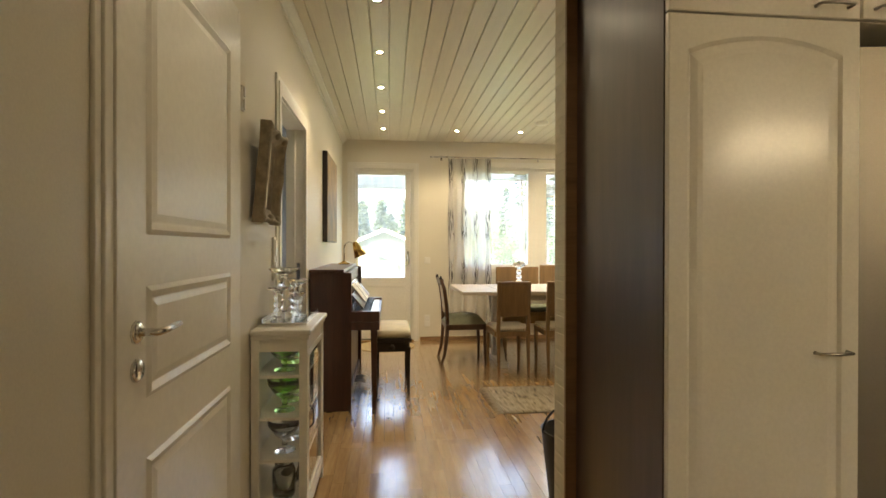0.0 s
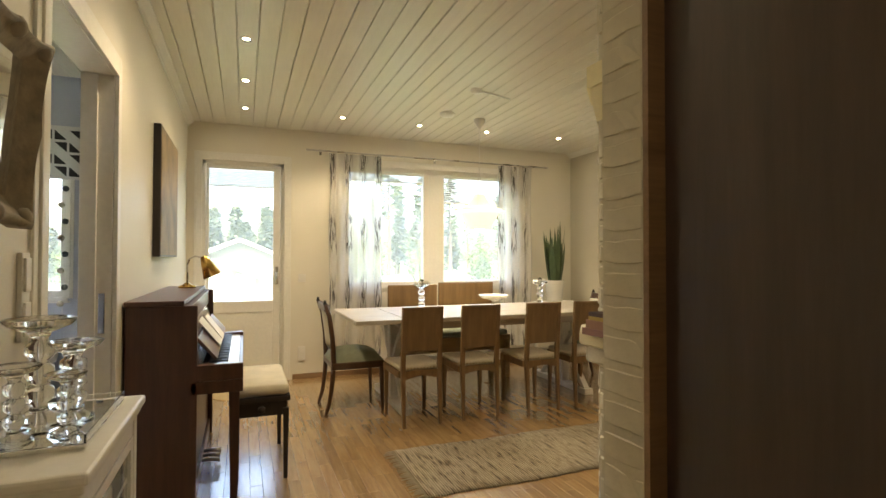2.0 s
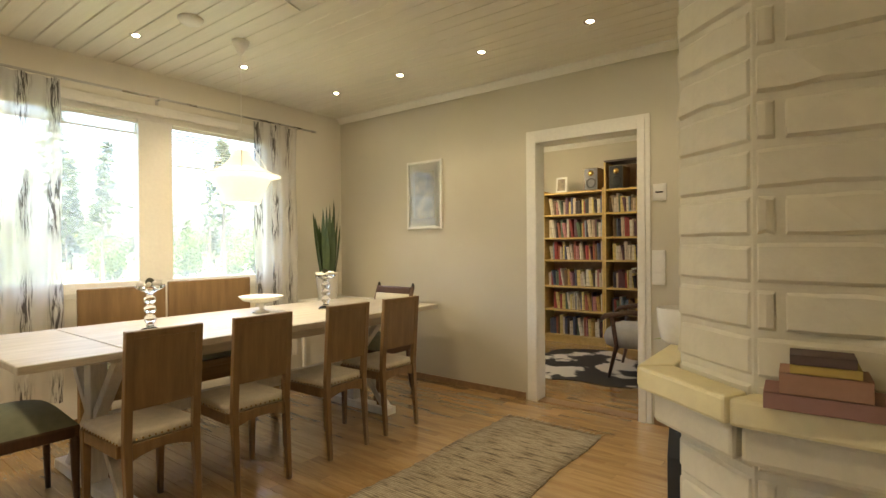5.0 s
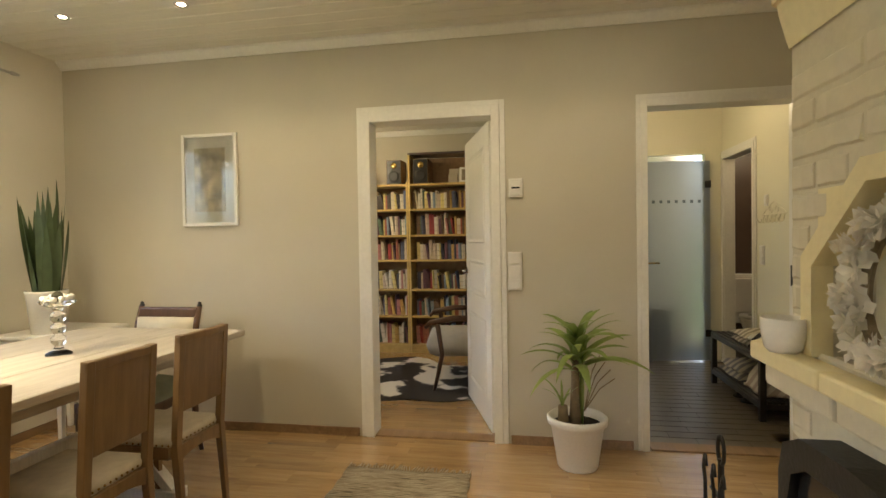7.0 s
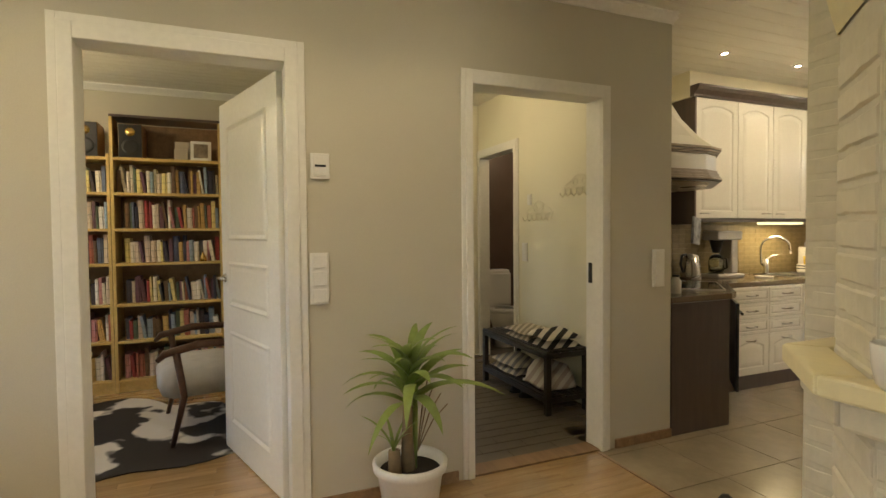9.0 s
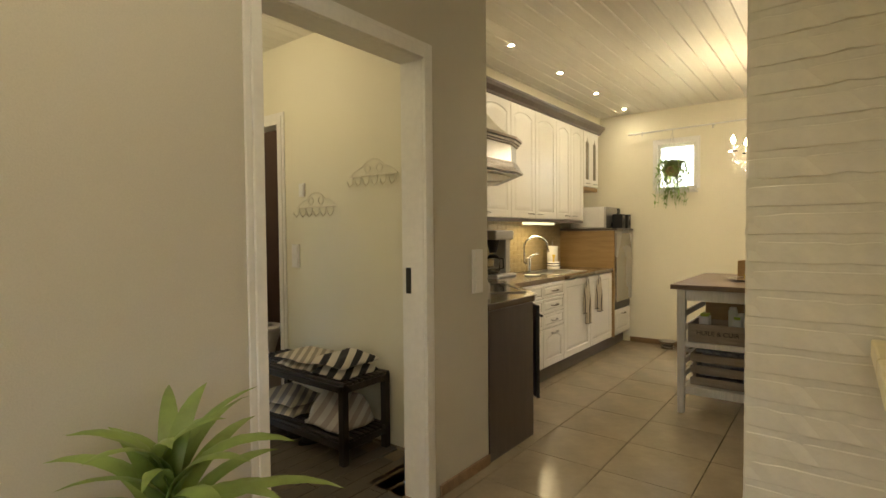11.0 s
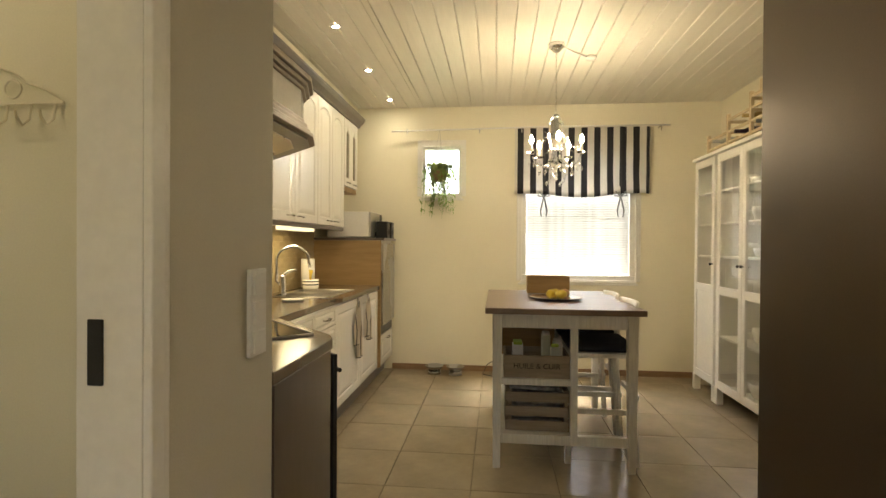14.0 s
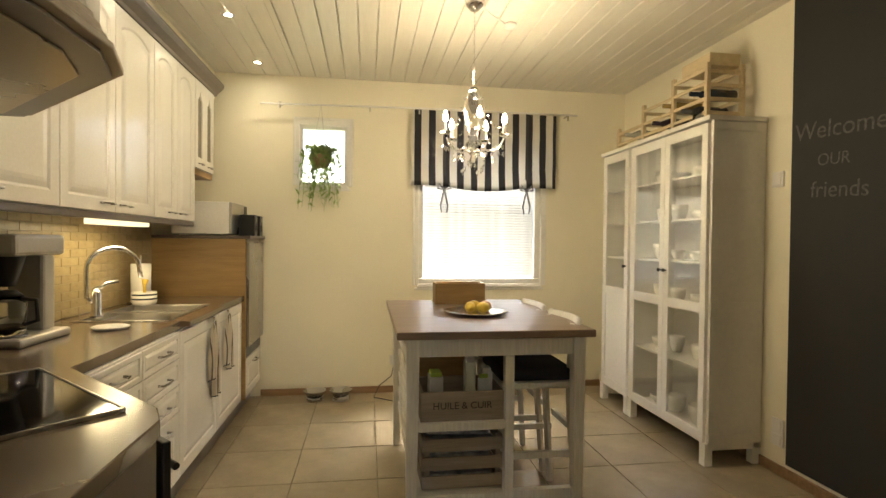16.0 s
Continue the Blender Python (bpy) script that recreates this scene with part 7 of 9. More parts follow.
# island
isl = thing("kitchen_island", "white kitchen island with open shelves and dark wooden top", "kitchen island", (1.80, -1.47, 0))
IW, IL = 0.80, 1.115
part("top", box(-0.02, -0.03, 0.852, IW + 0.04, IL + 0.012, 0.885, 0.004), ISLTOP, isl)
for x in (0.02, IW - 0.055):
    for y in (0.02, IL - 0.055):
        part("leg", tapered(x, y, x + 0.055, y + 0.055, 0, 0.852, 0.72), WHITEWOOD, isl)
part("apron", boxes([(0.075, IL - 0.045, 0.775, IW - 0.055, IL - 0.015, 0.852), (0.075, 0.02, 0.775, IW - 0.055, 0.05, 0.852), (0.025, 0.07, 0.775, 0.055, IL - 0.055, 0.852), (IW - 0.05, 0.07, 0.775, IW - 0.02, IL - 0.055, 0.852)], 0.003), WHITEWOOD, isl)
part("divider_post", boxes([(0.335, IL - 0.055, 0.14, 0.375, IL - 0.015, 0.775)], 0.003), WHITEWOOD, isl)
part("divider_post", boxes([(0.335, 0.02, 0.14, 0.375, 0.06, 0.775)], 0.003), WHITEWOOD, isl)
part("front_rail", boxes([(0.07, IL - 0.05, 0.135, IW - 0.05, IL - 0.018, 0.19)], 0.003), WHITEWOOD, isl)
part("shelf", box(0.345, 0.03, 0.165, IW - 0.04, IL - 0.05, 0.19, 0.003), WHITEWOOD, isl)
part("shelf", box(0.345, 0.03, 0.46, IW - 0.04, IL - 0.016, 0.495, 0.003), WHITEWOOD, isl)
part("side_slats", boxes([(IW - 0.045, 0.08, z, IW - 0.03, IL - 0.06, z + 0.04) for z in (0.24, 0.33, 0.42, 0.56, 0.66)], 0.002), WHITEWOOD, isl)
CR0 = (2.165, -0.74)
crate = thing("fruit_crate", "grey slatted wooden crate with newspapers on the low shelf", "crate", (CR0[0], CR0[1], 0.19))
for z in (0.005, 0.085, 0.165):
    for y in (0.0, 0.31):
        part("slat", box(0, y, z, 0.36, y + 0.012, z + 0.055, 0.002), GREYWOOD, crate)
    for x in (0.0, 0.348):
        part("slat", box(x, 0.012, z, x + 0.012, 0.31, z + 0.055, 0.002), GREYWOOD, crate)
for x in (0.013, 0.325):
    for y in (0.013, 0.287):
        part("corner_post", box(x, y, 0.004, x + 0.022, y + 0.022, 0.225, 0.002), GREYWOOD, crate)
part("floor_board", box(0.012, 0.012, 0.002, 0.348, 0.31, 0.010, 0.001), GREYWOOD, crate)
npw = thing("newspapers", "folded newspapers filling the crate", "newspaper", (CR0[0], CR0[1], 0.202))
for k in range(9):
    bm = bmesh.new()
    add_box(bm, 0.04, 0.04, 0.0, 0.32, 0.28, 0.02, 0.006, pose(0.004 * (k % 3), 0, 0.024 * k, 2 * (k % 3) - 2, 3 * (k % 2) - 1.5, 1.5 * (k % 4) - 2))
    part("paper", bm, M("printed_newsprint", (0.30, 0.30, 0.31), 0.9, var=0.5, scale=24, bump=0.2), npw)
cb2 = thing("wooden_box", "grey wooden box with faded lettering on the shelf", "box", (2.175, -0.66, 0.495))
part("side", boxes([(0, 0.255, 0, 0.36, 0.268, 0.125), (0, 0, 0, 0.36, 0.013, 0.125), (0, 0.013, 0, 0.013, 0.255, 0.125), (0.347, 0.013, 0, 0.36, 0.255, 0.125)], 0.002), GREYWOOD, cb2)
part("bottom", box(0.013, 0.013, 0.001, 0.347, 0.255, 0.012, 0), GREYWOOD, cb2)
INK = M("faded_black_ink", (0.05, 0.04, 0.035), 0.9, bump=0)


def lettering(text, size, material, m, parent=None, name="lettering", extrude=0.0004):
    cu = bpy.data.curves.new(name, "FONT")
    cu.body, cu.size, cu.extrude, cu.align_x, cu.align_y = text, size, extrude, "CENTER", "CENTER"
    tmp = bpy.data.objects.new("tmp", cu)
    me = bpy.data.meshes.new_from_object(tmp)
    bpy.data.objects.remove(tmp)
    me.materials.clear()
    me.materials.append(material)
    ob = new(name, me)
    ob.matrix_world = m
    ob.parent = parent
    return ob


lettering("HUILE & CUIR", 0.042, INK, pose(0.18, 0.2688, 0.065, 90, 0, 180), cb2)
for k, (x, y, w, d, h, c) in enumerate(((0.03, 0.12, 0.05, 0.06, 0.17, (0.75, 0.74, 0.72)), (0.09, 0.06, 0.05, 0.05, 0.20, (0.7, 0.72, 0.6)), (0.05, 0.19, 0.05, 0.02, 0.15, (0.72, 0.74, 0.7)), (0.25, 0.08, 0.06, 0.09, 0.15, (0.74, 0.72, 0.68)))):
    b = thing("packet", "pale food packet standing in the wooden box", "packet", (2.175 + x, -0.66 + y, 0.508), 0, "packets in the box")
    part("carton", box(0, 0, 0, w, d, h, 0.003), M("pale_carton", c, 0.6, bump=0), b)
    part("cap", box(0.005, 0.003, h, w - 0.005, d - 0.003, h + 0.018, 0.004), M("lime_lid", (0.40, 0.55, 0.08), 0.5, bump=0) if k > 1 else PLASTIC, b)
db = thing("dark_back_box", "brown wooden box at the back of the shelf", "box", (2.19, -1.30, 0.495))
part("box", boxes([(0, 0, 0, 0.35, 0.30, 0.24)], 0.004), OAK, db)
pla = thing("silver_plate", "round silver plate with lemons on the island", "plate", (2.20, -0.86, 0.885))
part("plate", lathe([(0, 0), (0.10, 0), (0.115, 0.006), (0.165, 0.014), (0.168, 0.018), (0.112, 0.012), (0, 0.006)], 36), CHROME, pla, "", True)
LEMON = M("lemon_peel", (0.72, 0.52, 0.06), 0.45, var=0.1, scale=30, bump=0.4, bscale=160)
for x, y, r, c in ((-0.03, 0.03, 20, LEMON), (0.035, 0.01, 80, LEMON), (0.0, -0.045, 140, LEMON), (-0.055, -0.035, 200, M("apple_skin", (0.45, 0.22, 0.10), 0.35, bump=0.1))):
    f = thing("lemon" if c is LEMON else "apple", "yellow lemon on the silver plate" if c is LEMON else "reddish apple on the silver plate", "fruit", (2.20 + x, -0.86 + y, 0.893), r, "fruit on the plate")
    part("fruit", lathe([(0, -0.042), (0.006, -0.038), (0.018, -0.03), (0.028, -0.01), (0.028, 0.01), (0.018, 0.03), (0.006, 0.038), (0, 0.042)], 16, m=pose(0, 0, 0.028, 0, 90, 0)), c, f, "", True)
bb = thing("bread_box", "oak bread box standing on the island", "box", (2.06, -1.40, 0.885))
part("box", boxes([(0, 0, 0, 0.30, 0.012, 0.125), (0, 0.128, 0, 0.30, 0.14, 0.125), (0, 0.012, 0, 0.012, 0.128, 0.125), (0.288, 0.012, 0, 0.30, 0.128, 0.125), (0.012, 0.012, 0, 0.288, 0.128, 0.01)], 0.002), OAK, bb)


def bar_stool(at, rz):
    t = thing("bar_stool", "white wooden bar stool with low back and navy cushion", "stool", at, rz, "bar stools at the island")
    for sx in (-1, 1):
        part("front_leg", tapered(sx * 0.16 - 0.018, 0.14, sx * 0.16 + 0.018, 0.176, 0, 0.60, 0.85, (sx * 0.02, 0.03)), WHITEWOOD, t)
        part("back_leg", tube([(sx * 0.185, -0.19, 0), (sx * 0.165, -0.155, 0.45), (sx * 0.16, -0.15, 0.62), (sx * 0.155, -0.17, 0.885)], 0.02, 6), WHITEWOOD, t)
        part("side_rung", boxes([(sx * 0.175 - 0.01, -0.19, 0.28, sx * 0.175 + 0.01, 0.17, 0.31)], 0.002), WHITEWOOD, t)
    part("front_rung", boxes([(-0.165, 0.155, 0.20, 0.165, 0.175, 0.235)], 0.002), WHITEWOOD, t)
    part("back_rung", boxes([(-0.165, -0.205, 0.36, 0.165, -0.185, 0.39)], 0.002), WHITEWOOD, t)
    part("seat", box(-0.20, -0.19, 0.60, 0.20, 0.19, 0.63, 0.008), WHITEWOOD, t)
    part("cushion", box(-0.19, -0.175, 0.63, 0.19, 0.185, 0.685, 0.022), NAVY, t, "navy tied seat cushion", True)
    bm = bmesh.new()
    rows = []
    for i in range(9):
        u = i / 8 * 2 - 1
        y = -0.16 - 0.03 * (1 - u * u)
        rows.append([bm.verts.new(v) for v in ((u * 0.19, y, 0.82), (u * 0.19, y - 0.015, 0.91), (u * 0.19, y - 0.035, 0.91), (u * 0.19, y - 0.02, 0.82))])
    for a, b in zip(rows, rows[1:]):
        for k in range(4):
            bm.faces.new((a[k], a[(k + 1) % 4], b[(k + 1) % 4], b[k]))
    bm.faces.new(rows[0]), bm.faces.new(rows[-1])
    part("back_rail", bm, WHITEWOOD, t, "", True)
    return t


_bs = bar_stool((1.985, -0.66, 0), -90)
copy_thing(_bs, pose(1.985, -1.14, 0, 0, 0, -90))

# glass fronted cabinets
def display(y0, y1, split, label):
    t = thing("display_cabinet", label, "cabinet", (KW + 0.003, 0, 0), 0, "white display cabinets")
    d, h = 0.352, 1.975
    for y in (y0, y1 - 0.05):
        part("leg", box(d - 0.05, y, 0, d, y + 0.05, 0.13, 0.003), WHITE, t)
        part("leg", box(0, y, 0, 0.05, y + 0.05, 0.13, 0.003), WHITE, t)
    for y in (y0, y1 - 0.02):
        part("side", boxes([(0, y, 0.09, d - 0.02, y + 0.02, h - 0.02)], 0.002), WHITE, t)
        for zz in (0.13, 0.88, h - 0.075):
            part("side_rail", box(0.0, y - (0.003 if y == y0 else -0.02), zz, d - 0.022, y + (0.0 if y == y0 else 0.023), zz + 0.05, 0.001), WHITE, t)
    part("back", box(0, y0 + 0.02, 0.10, 0.006, y1 - 0.02, h - 0.02, 0), WHITE, t)
    part("top", box(-0.001, y0 - 0.012, h - 0.02, d + 0.014, y1 + 0.012, h + 0.008, 0.004), WHITE, t)
    part("bottom", box(0.006, y0 + 0.02, 0.115, d - 0.02, y1 - 0.02, 0.135, 0.002), WHITE, t)
    for z in (0.52, 0.85, 1.14, 1.40, 1.66):
        part("shelf", box(0.008, y0 + 0.022, z, d - 0.03, y1 - 0.022, z + 0.014, 0.001), WHITE, t)
    edges = [y0 + 0.018, *split, y1 - 0.018]
    for a, b in zip(edges, edges[1:]):
        a, b = a + 0.0015, b - 0.0015
        dr_ = part("door", box(d - 0.02, a, 0.13, d, a + 0.05, h - 0.03, 0.002), WHITE, t)
        part("stile", box(d - 0.02, b - 0.05, 0.13, d, b, h - 0.03, 0.002), WHITE, dr_)
        for z0, z1 in ((0.13, 0.19), (h - 0.09, h - 0.03), (0.86, 0.92)):
            part("rail", box(d - 0.02, a + 0.05, z0, d, b - 0.05, z1, 0.002), WHITE, dr_)
        _g = part("glass", box(d - 0.012, a + 0.05, 0.92, d - 0.009, b - 0.05, h - 0.09, 0), CABGLASS, dr_)
        _g.visible_shadow = False
        if len(edges) > 2:
            _g = part("glass", box(d - 0.012, a + 0.05, 0.19, d - 0.009, b - 0.05, 0.86, 0), CABGLASS, dr_)
            _g.visible_shadow = False
        else:
            part("panel", box(d - 0.014, a + 0.05, 0.19, d - 0.006, b - 0.05, 0.86, 0.001), WHITE, dr_)
        yk = b - 0.025 if a == edges[0] + 0.0015 and len(edges) > 2 else a + 0.025 if len(edges) > 2 else b - 0.025
        part("knob", lathe([(0, 0), (0.006, 0), (0.006, 0.01), (0.013, 0.018), (0.01, 0.026), (0, 0.028)], 14, m=pose(d, yk, 1.09, 0, 90, 0)), IRON, dr_, "black knob", True)
    return t


display(-2.20, -1.765, (), "narrow white display cabinet with glass upper door")
display(-1.755, -0.885, (-1.32,), "wide white display cabinet with two glazed doors")
_rk = random.Random(17)
for y0, y1 in ((-2.15, -1.81), (-1.71, -1.35), (-1.29, -0.93)):
    for z in (0.135, 0.534, 0.864, 1.154, 1.414, 1.674):
        for k in range(2):
            y = y0 + (y1 - y0) * (k + 0.5) / 2
            r, h = _rk.uniform(0.045, 0.075), _rk.uniform(0.04, 0.11)
            t = thing("crockery", "white bowls and glasses stored in the display cabinet", "crockery", (KW + 0.17, y, z), 0, "crockery in the display cabinets")
            part("dish", lathe([(0, 0), (r * 0.6, 0), (r * 0.7, 0.01), (r, h * 0.6), (r, h), (r * 0.94, h), (r * 0.9, h * 0.6), (0, 0.015)], 16), CERAMIC, t, "", True)

# wine rack on the cabinet
wr2 = thing("wine_rack", "pale pine wine rack with bottles on the cabinet", "wine rack", (KW + 0.05, -2.05, 1.983))
PALEPINE = wood("pale_pine", (0.58, 0.46, 0.26), (0.74, 0.62, 0.40), "Y", 0.6)
for y in (0.0, 0.36, 0.72, 1.05):
    for x in (0.02, 0.24):
        hgt = 0.17 if y < 0.2 else 0.26 if y < 0.6 else 0.33
        part("post", box(x, y, 0, x + 0.025, y + 0.025, hgt, 0.002), PALEPINE, wr2)
    for z in (0.03, 0.11, 0.19, 0.27):
        if z < hgt - 0.03:
            part("cross_bar", box(0.02, y + 0.004, z, 0.265, y + 0.02, z + 0.022, 0.002), PALEPINE, wr2)
for x in (0.026, 0.246):
    for z, ya in ((0.035, 0.0), (0.115, 0.0), (0.205, 0.36), (0.285, 0.72)):
        part("rail", box(x, ya, z, x + 0.014, 1.06, z + 0.02, 0.002), PALEPINE, wr2)
for i, (y, z, c) in enumerate(((0.12, 0.06, (0.5, 0.5, 0.42)), (0.5, 0.06, (0.03, 0.02, 0.03)), (0.62, 0.145, (0.35, 0.25, 0.08)), (0.82, 0.06, (0.10, 0.10, 0.10)), (0.9, 0.145, (0.02, 0.03, 0.05)))):
    b = thing("wine_bottle", "bottle lying in the pine rack", "bottle", (KW + 0.05, -2.05 + y, 1.983 + z + 0.035), 0, "bottles in the rack")
    part("bottle", lathe([(0, 0), (0.036, 0.0), (0.037, 0.18), (0.014, 0.23), (0.014, 0.29), (0, 0.29)], 14, m=pose(-0.01, 0.04, 0.0, 0, 90, 0)), M("bottle_glass_tone", c, 0.15, bump=0), b, "", True)
bx = thing("wooden_case", "small pale wooden case on top of the rack", "box", (KW + 0.06, -1.30, 2.316))
part("case", boxes([(0, 0, 0, 0.20, 0.27, 0.075)], 0.003), PALEPINE, bx)
gl = thing("glass_dish", "cut glass dish on the display cabinet", "dish", (KW + 0.29, -1.06, 1.983))
part("dish", lathe([(0, 0), (0.04, 0), (0.05, 0.07), (0.045, 0.07), (0.036, 0.01), (0, 0.008)], 16), CRYSTAL, gl, "", True)
bg = thing("shopping_bag", "crumpled pale bag beside the display cabinet", "bag", (0.68, -2.36, 0))
part("bag", lathe([(0, 0), (0.09, 0.0), (0.11, 0.1), (0.09, 0.22), (0.05, 0.30), (0.07, 0.34), (0, 0.33)], 11), M("crumpled_paper_bag", (0.62, 0.56, 0.42), 0.8, var=0.3, scale=16, bump=0.8, bscale=20), bg)

# blackboard
cbd = thing("blackboard_panel", "black painted chalkboard panel with faint chalk writing", "blackboard", (KW, 0, 0))
part("board", box(0.001, -0.70, 0.075, 0.010, -0.022, H - 0.006, 0.001), CHALK, cbd)
CHALKW = M("white_chalk_dust", (0.10, 0.095, 0.088), 1.0, var=0.5, scale=60, bump=0)
for txt, z, s, y in (("Welcome", 1.83, 0.125, -0.43), ("OUR", 1.68, 0.085, -0.45), ("friends", 1.53, 0.115, -0.42)):
    lettering(txt, s, CHALKW, pose(0.0106, y, z, 90, 3, 90), cbd, "chalk_writing", 0.0002)

# window dressing
STRIPE = None


def stripe_material():
    m, nt, b = _tree("black_and_white_striped_cotton")
    out = nt.nodes["Material Output"]
    wv = nt.nodes.new("ShaderNodeTexWave")
    wv.bands_direction = "X"
    wv.wave_profile = "SIN"
    wv.inputs["Scale"].default_value = 0.314159 / 0.118 * 1.0
    wv.inputs["Distortion"].default_value = 0.0
    nt.links.new(_coords(nt, "Object", (1, 1, 1)), wv.inputs["Vector"])
    c = _ramp(nt, wv.outputs["Fac"], [(0.0, (0.04, 0.04, 0.045)), (0.47, (0.74, 0.71, 0.64))], "CONSTANT")
    c = _mix(nt, c, _ramp(nt, _noise(nt, _coords(nt, "Object", (1, 1, 1)), 220, 2), [(0.3, (0.8, 0.8, 0.8)), (0.7, (1, 1, 1))]), 0.6, "MULTIPLY")
    nt.links.new(c, b.inputs["Base Color"])
    b.inputs["Roughness"].default_value = 0.95
    tl, mx = nt.nodes.new("ShaderNodeBsdfTranslucent"), nt.nodes.new("ShaderNodeMixShader")
    nt.links.new(c, tl.inputs["Color"])
    mx.inputs[0].default_value = 0.4
    nt.links.new(b.outputs[0], mx.inputs[1])
    nt.links.new(tl.outputs[0], mx.inputs[2])
    nt.links.new(mx.outputs[0], out.inputs[0])
    return m


sbd = thing("tie_up_blind", "black and white striped tie-up blind at the kitchen window", "blind", (1.18, KS + 0.085, 2.335))
bm = bmesh.new()
bw, nx = 1.235, 40
rows = []
for j in range(13):
    u = j / 12
    z = -0.62 * u
    rows.append([bm.verts.new((bw * i / nx, 0.004 * math.sin(i * 0.9 + j) + 0.03 * max(0, u - 0.75) * 4 * abs(math.sin(i * 0.15)), z - 0.035 * u * math.sin(math.pi * min(1, max(0, (i / nx - 0.2) / 0.6))) )) for i in range(nx + 1)])
bot = [bm.verts.new((v.co.x, v.co.y - 0.03, v.co.z + 0.05)) for v in rows[-1]]
rows.append(bot)
for r0, r1 in zip(rows, rows[1:]):
    for i in range(nx):
        bm.faces.new((r0[i], r0[i + 1], r1[i + 1], r1[i]))
part("cloth", bm, stripe_material(), sbd, "", True)
for x in (0.26, 0.96):
    tie = part("tie_ribbon", boxes([(x - 0.012, 0.012, -0.66, x + 0.012, 0.015, 0.0)], 0.001), M("dark_ribbon", (0.05, 0.05, 0.055), 0.9), sbd, "dark tie ribbon")
    bm = bmesh.new()
    for s in (-1, 1):
        tube([(x, 0.02, -0.645), (x + s * 0.05, 0.024, -0.60), (x + s * 0.055, 0.024, -0.64), (x, 0.02, -0.65), (x + s * 0.03, 0.02, -0.78), (x + s * 0.02, 0.02, -0.84)], [0.01, 0.008, 0.008, 0.009, 0.008, 0.004], 5, bm)
    part("bow", bm, M("grey_ribbon", (0.20, 0.20, 0.20), 0.9), tie, "", True)
krod = thing("curtain_rod", "thin white curtain rod across the kitchen wall", "curtain rod", (0, KS + 0.09, 2.345))
part("rod", tube([(1.0, 0, 0.0), (2.2, 0, 0.0), (3.6, 0, -0.02)], 0.008, 8), PLASTIC, krod, "", True)
for x in (1.08, 2.35, 2.75, 3.45):
    part("bracket", boxes([(x - 0.006, -0.089, -0.012, x + 0.006, 0.0, 0.0), (x - 0.005, -0.006, -0.05, x + 0.005, 0.006, 0.0)], 0.002), STEEL, krod)
VINE = sheer("trailing_vine_leaf", (0.30, 0.40, 0.13), 0.6, 0.5)
hp = thing("hanging_plant", "trailing green plant hung in a basket at the small window", "potted plant", (3.13, KS + 0.12, 0))
part("basket", lathe([(0, 1.83), (0.05, 1.83), (0.075, 1.87), (0.08, 1.93), (0.074, 1.93), (0.07, 1.875), (0, 1.84)], 18), M("brown_wicker", (0.30, 0.21, 0.11), 0.9, var=0.3, bump=0.8, bscale=60), hp, "", True)
for a in range(3):
    a *= 2.094
    part("cord", tube([(0.075 * math.cos(a), 0.075 * math.sin(a), 1.93), (0, 0, 2.32)], 0.0015, 4), STEEL, hp)
_rh = random.Random(8)
part("soil", lathe([(0, 1.92), (0.072, 1.918)], 14), SOIL, hp)
for i in range(78):
    a, r = _rh.uniform(0, 6.28), _rh.uniform(0.05, 0.17)
    z0, ln = 1.95, 0.06 + 0.42 * _rh.random() ** 1.3
    pts = [(0.03 * math.cos(a), 0.03 * math.sin(a), z0 - 0.02), (r * 0.8 * math.cos(a), r * 0.6 * math.sin(a), z0 + 0.03), (r * math.cos(a), r * 0.7 * math.sin(a), z0 - ln * 0.5), (r * 1.1 * math.cos(a + 0.2), r * 0.7 * math.sin(a + 0.2), z0 - ln)]
    bm = tube(pts, 0.0015, 4)
    for k in range(9):
        u = (k + 0.5) / 9 * 3
        p = Vector(pts[int(u)]).lerp(Vector(pts[int(u) + 1]), u % 1)
        blade(bm, p, _rh.uniform(0, 6.28), _rh.uniform(0.3, 1.4), _rh.uniform(0.04, 0.07), 0.026, 0.6, 0, 3)
    part("vine", bm, VINE, hp)

# chandelier
chd = thing("crystal_chandelier", "small glass chandelier with lit candle bulbs", "chandelier", (2.193, -1.02, 0))
part("canopy", lathe([(0, H - 0.002), (0.055, H - 0.002), (0.05, H - 0.03), (0.02, H - 0.055), (0, H - 0.055)], 20), CHROME, chd, "", True)
bm = bmesh.new()
for i in range(22):
    z = H - 0.06 - 0.021 * i
    tube([(0.007 * math.cos(a) if i % 2 else 0.0, 0.0 if i % 2 else 0.007 * math.cos(a), z + 0.013 * math.sin(a)) for a in (2 * math.pi * k / 8 for k in range(8))], 0.0016, 4, bm, closed=True)
part("chain", bm, CHROME, chd)
part("stem", lathe([(0, 2.10), (0.02, 2.10), (0.035, 2.07), (0.05, 2.04), (0.045, 2.0), (0.055, 1.96), (0.04, 1.90), (0.03, 1.84), (0.05, 1.80), (0.04, 1.76), (0.012, 1.73), (0.02, 1.70), (0, 1.68)], 16), CRYSTAL, chd, "", True)
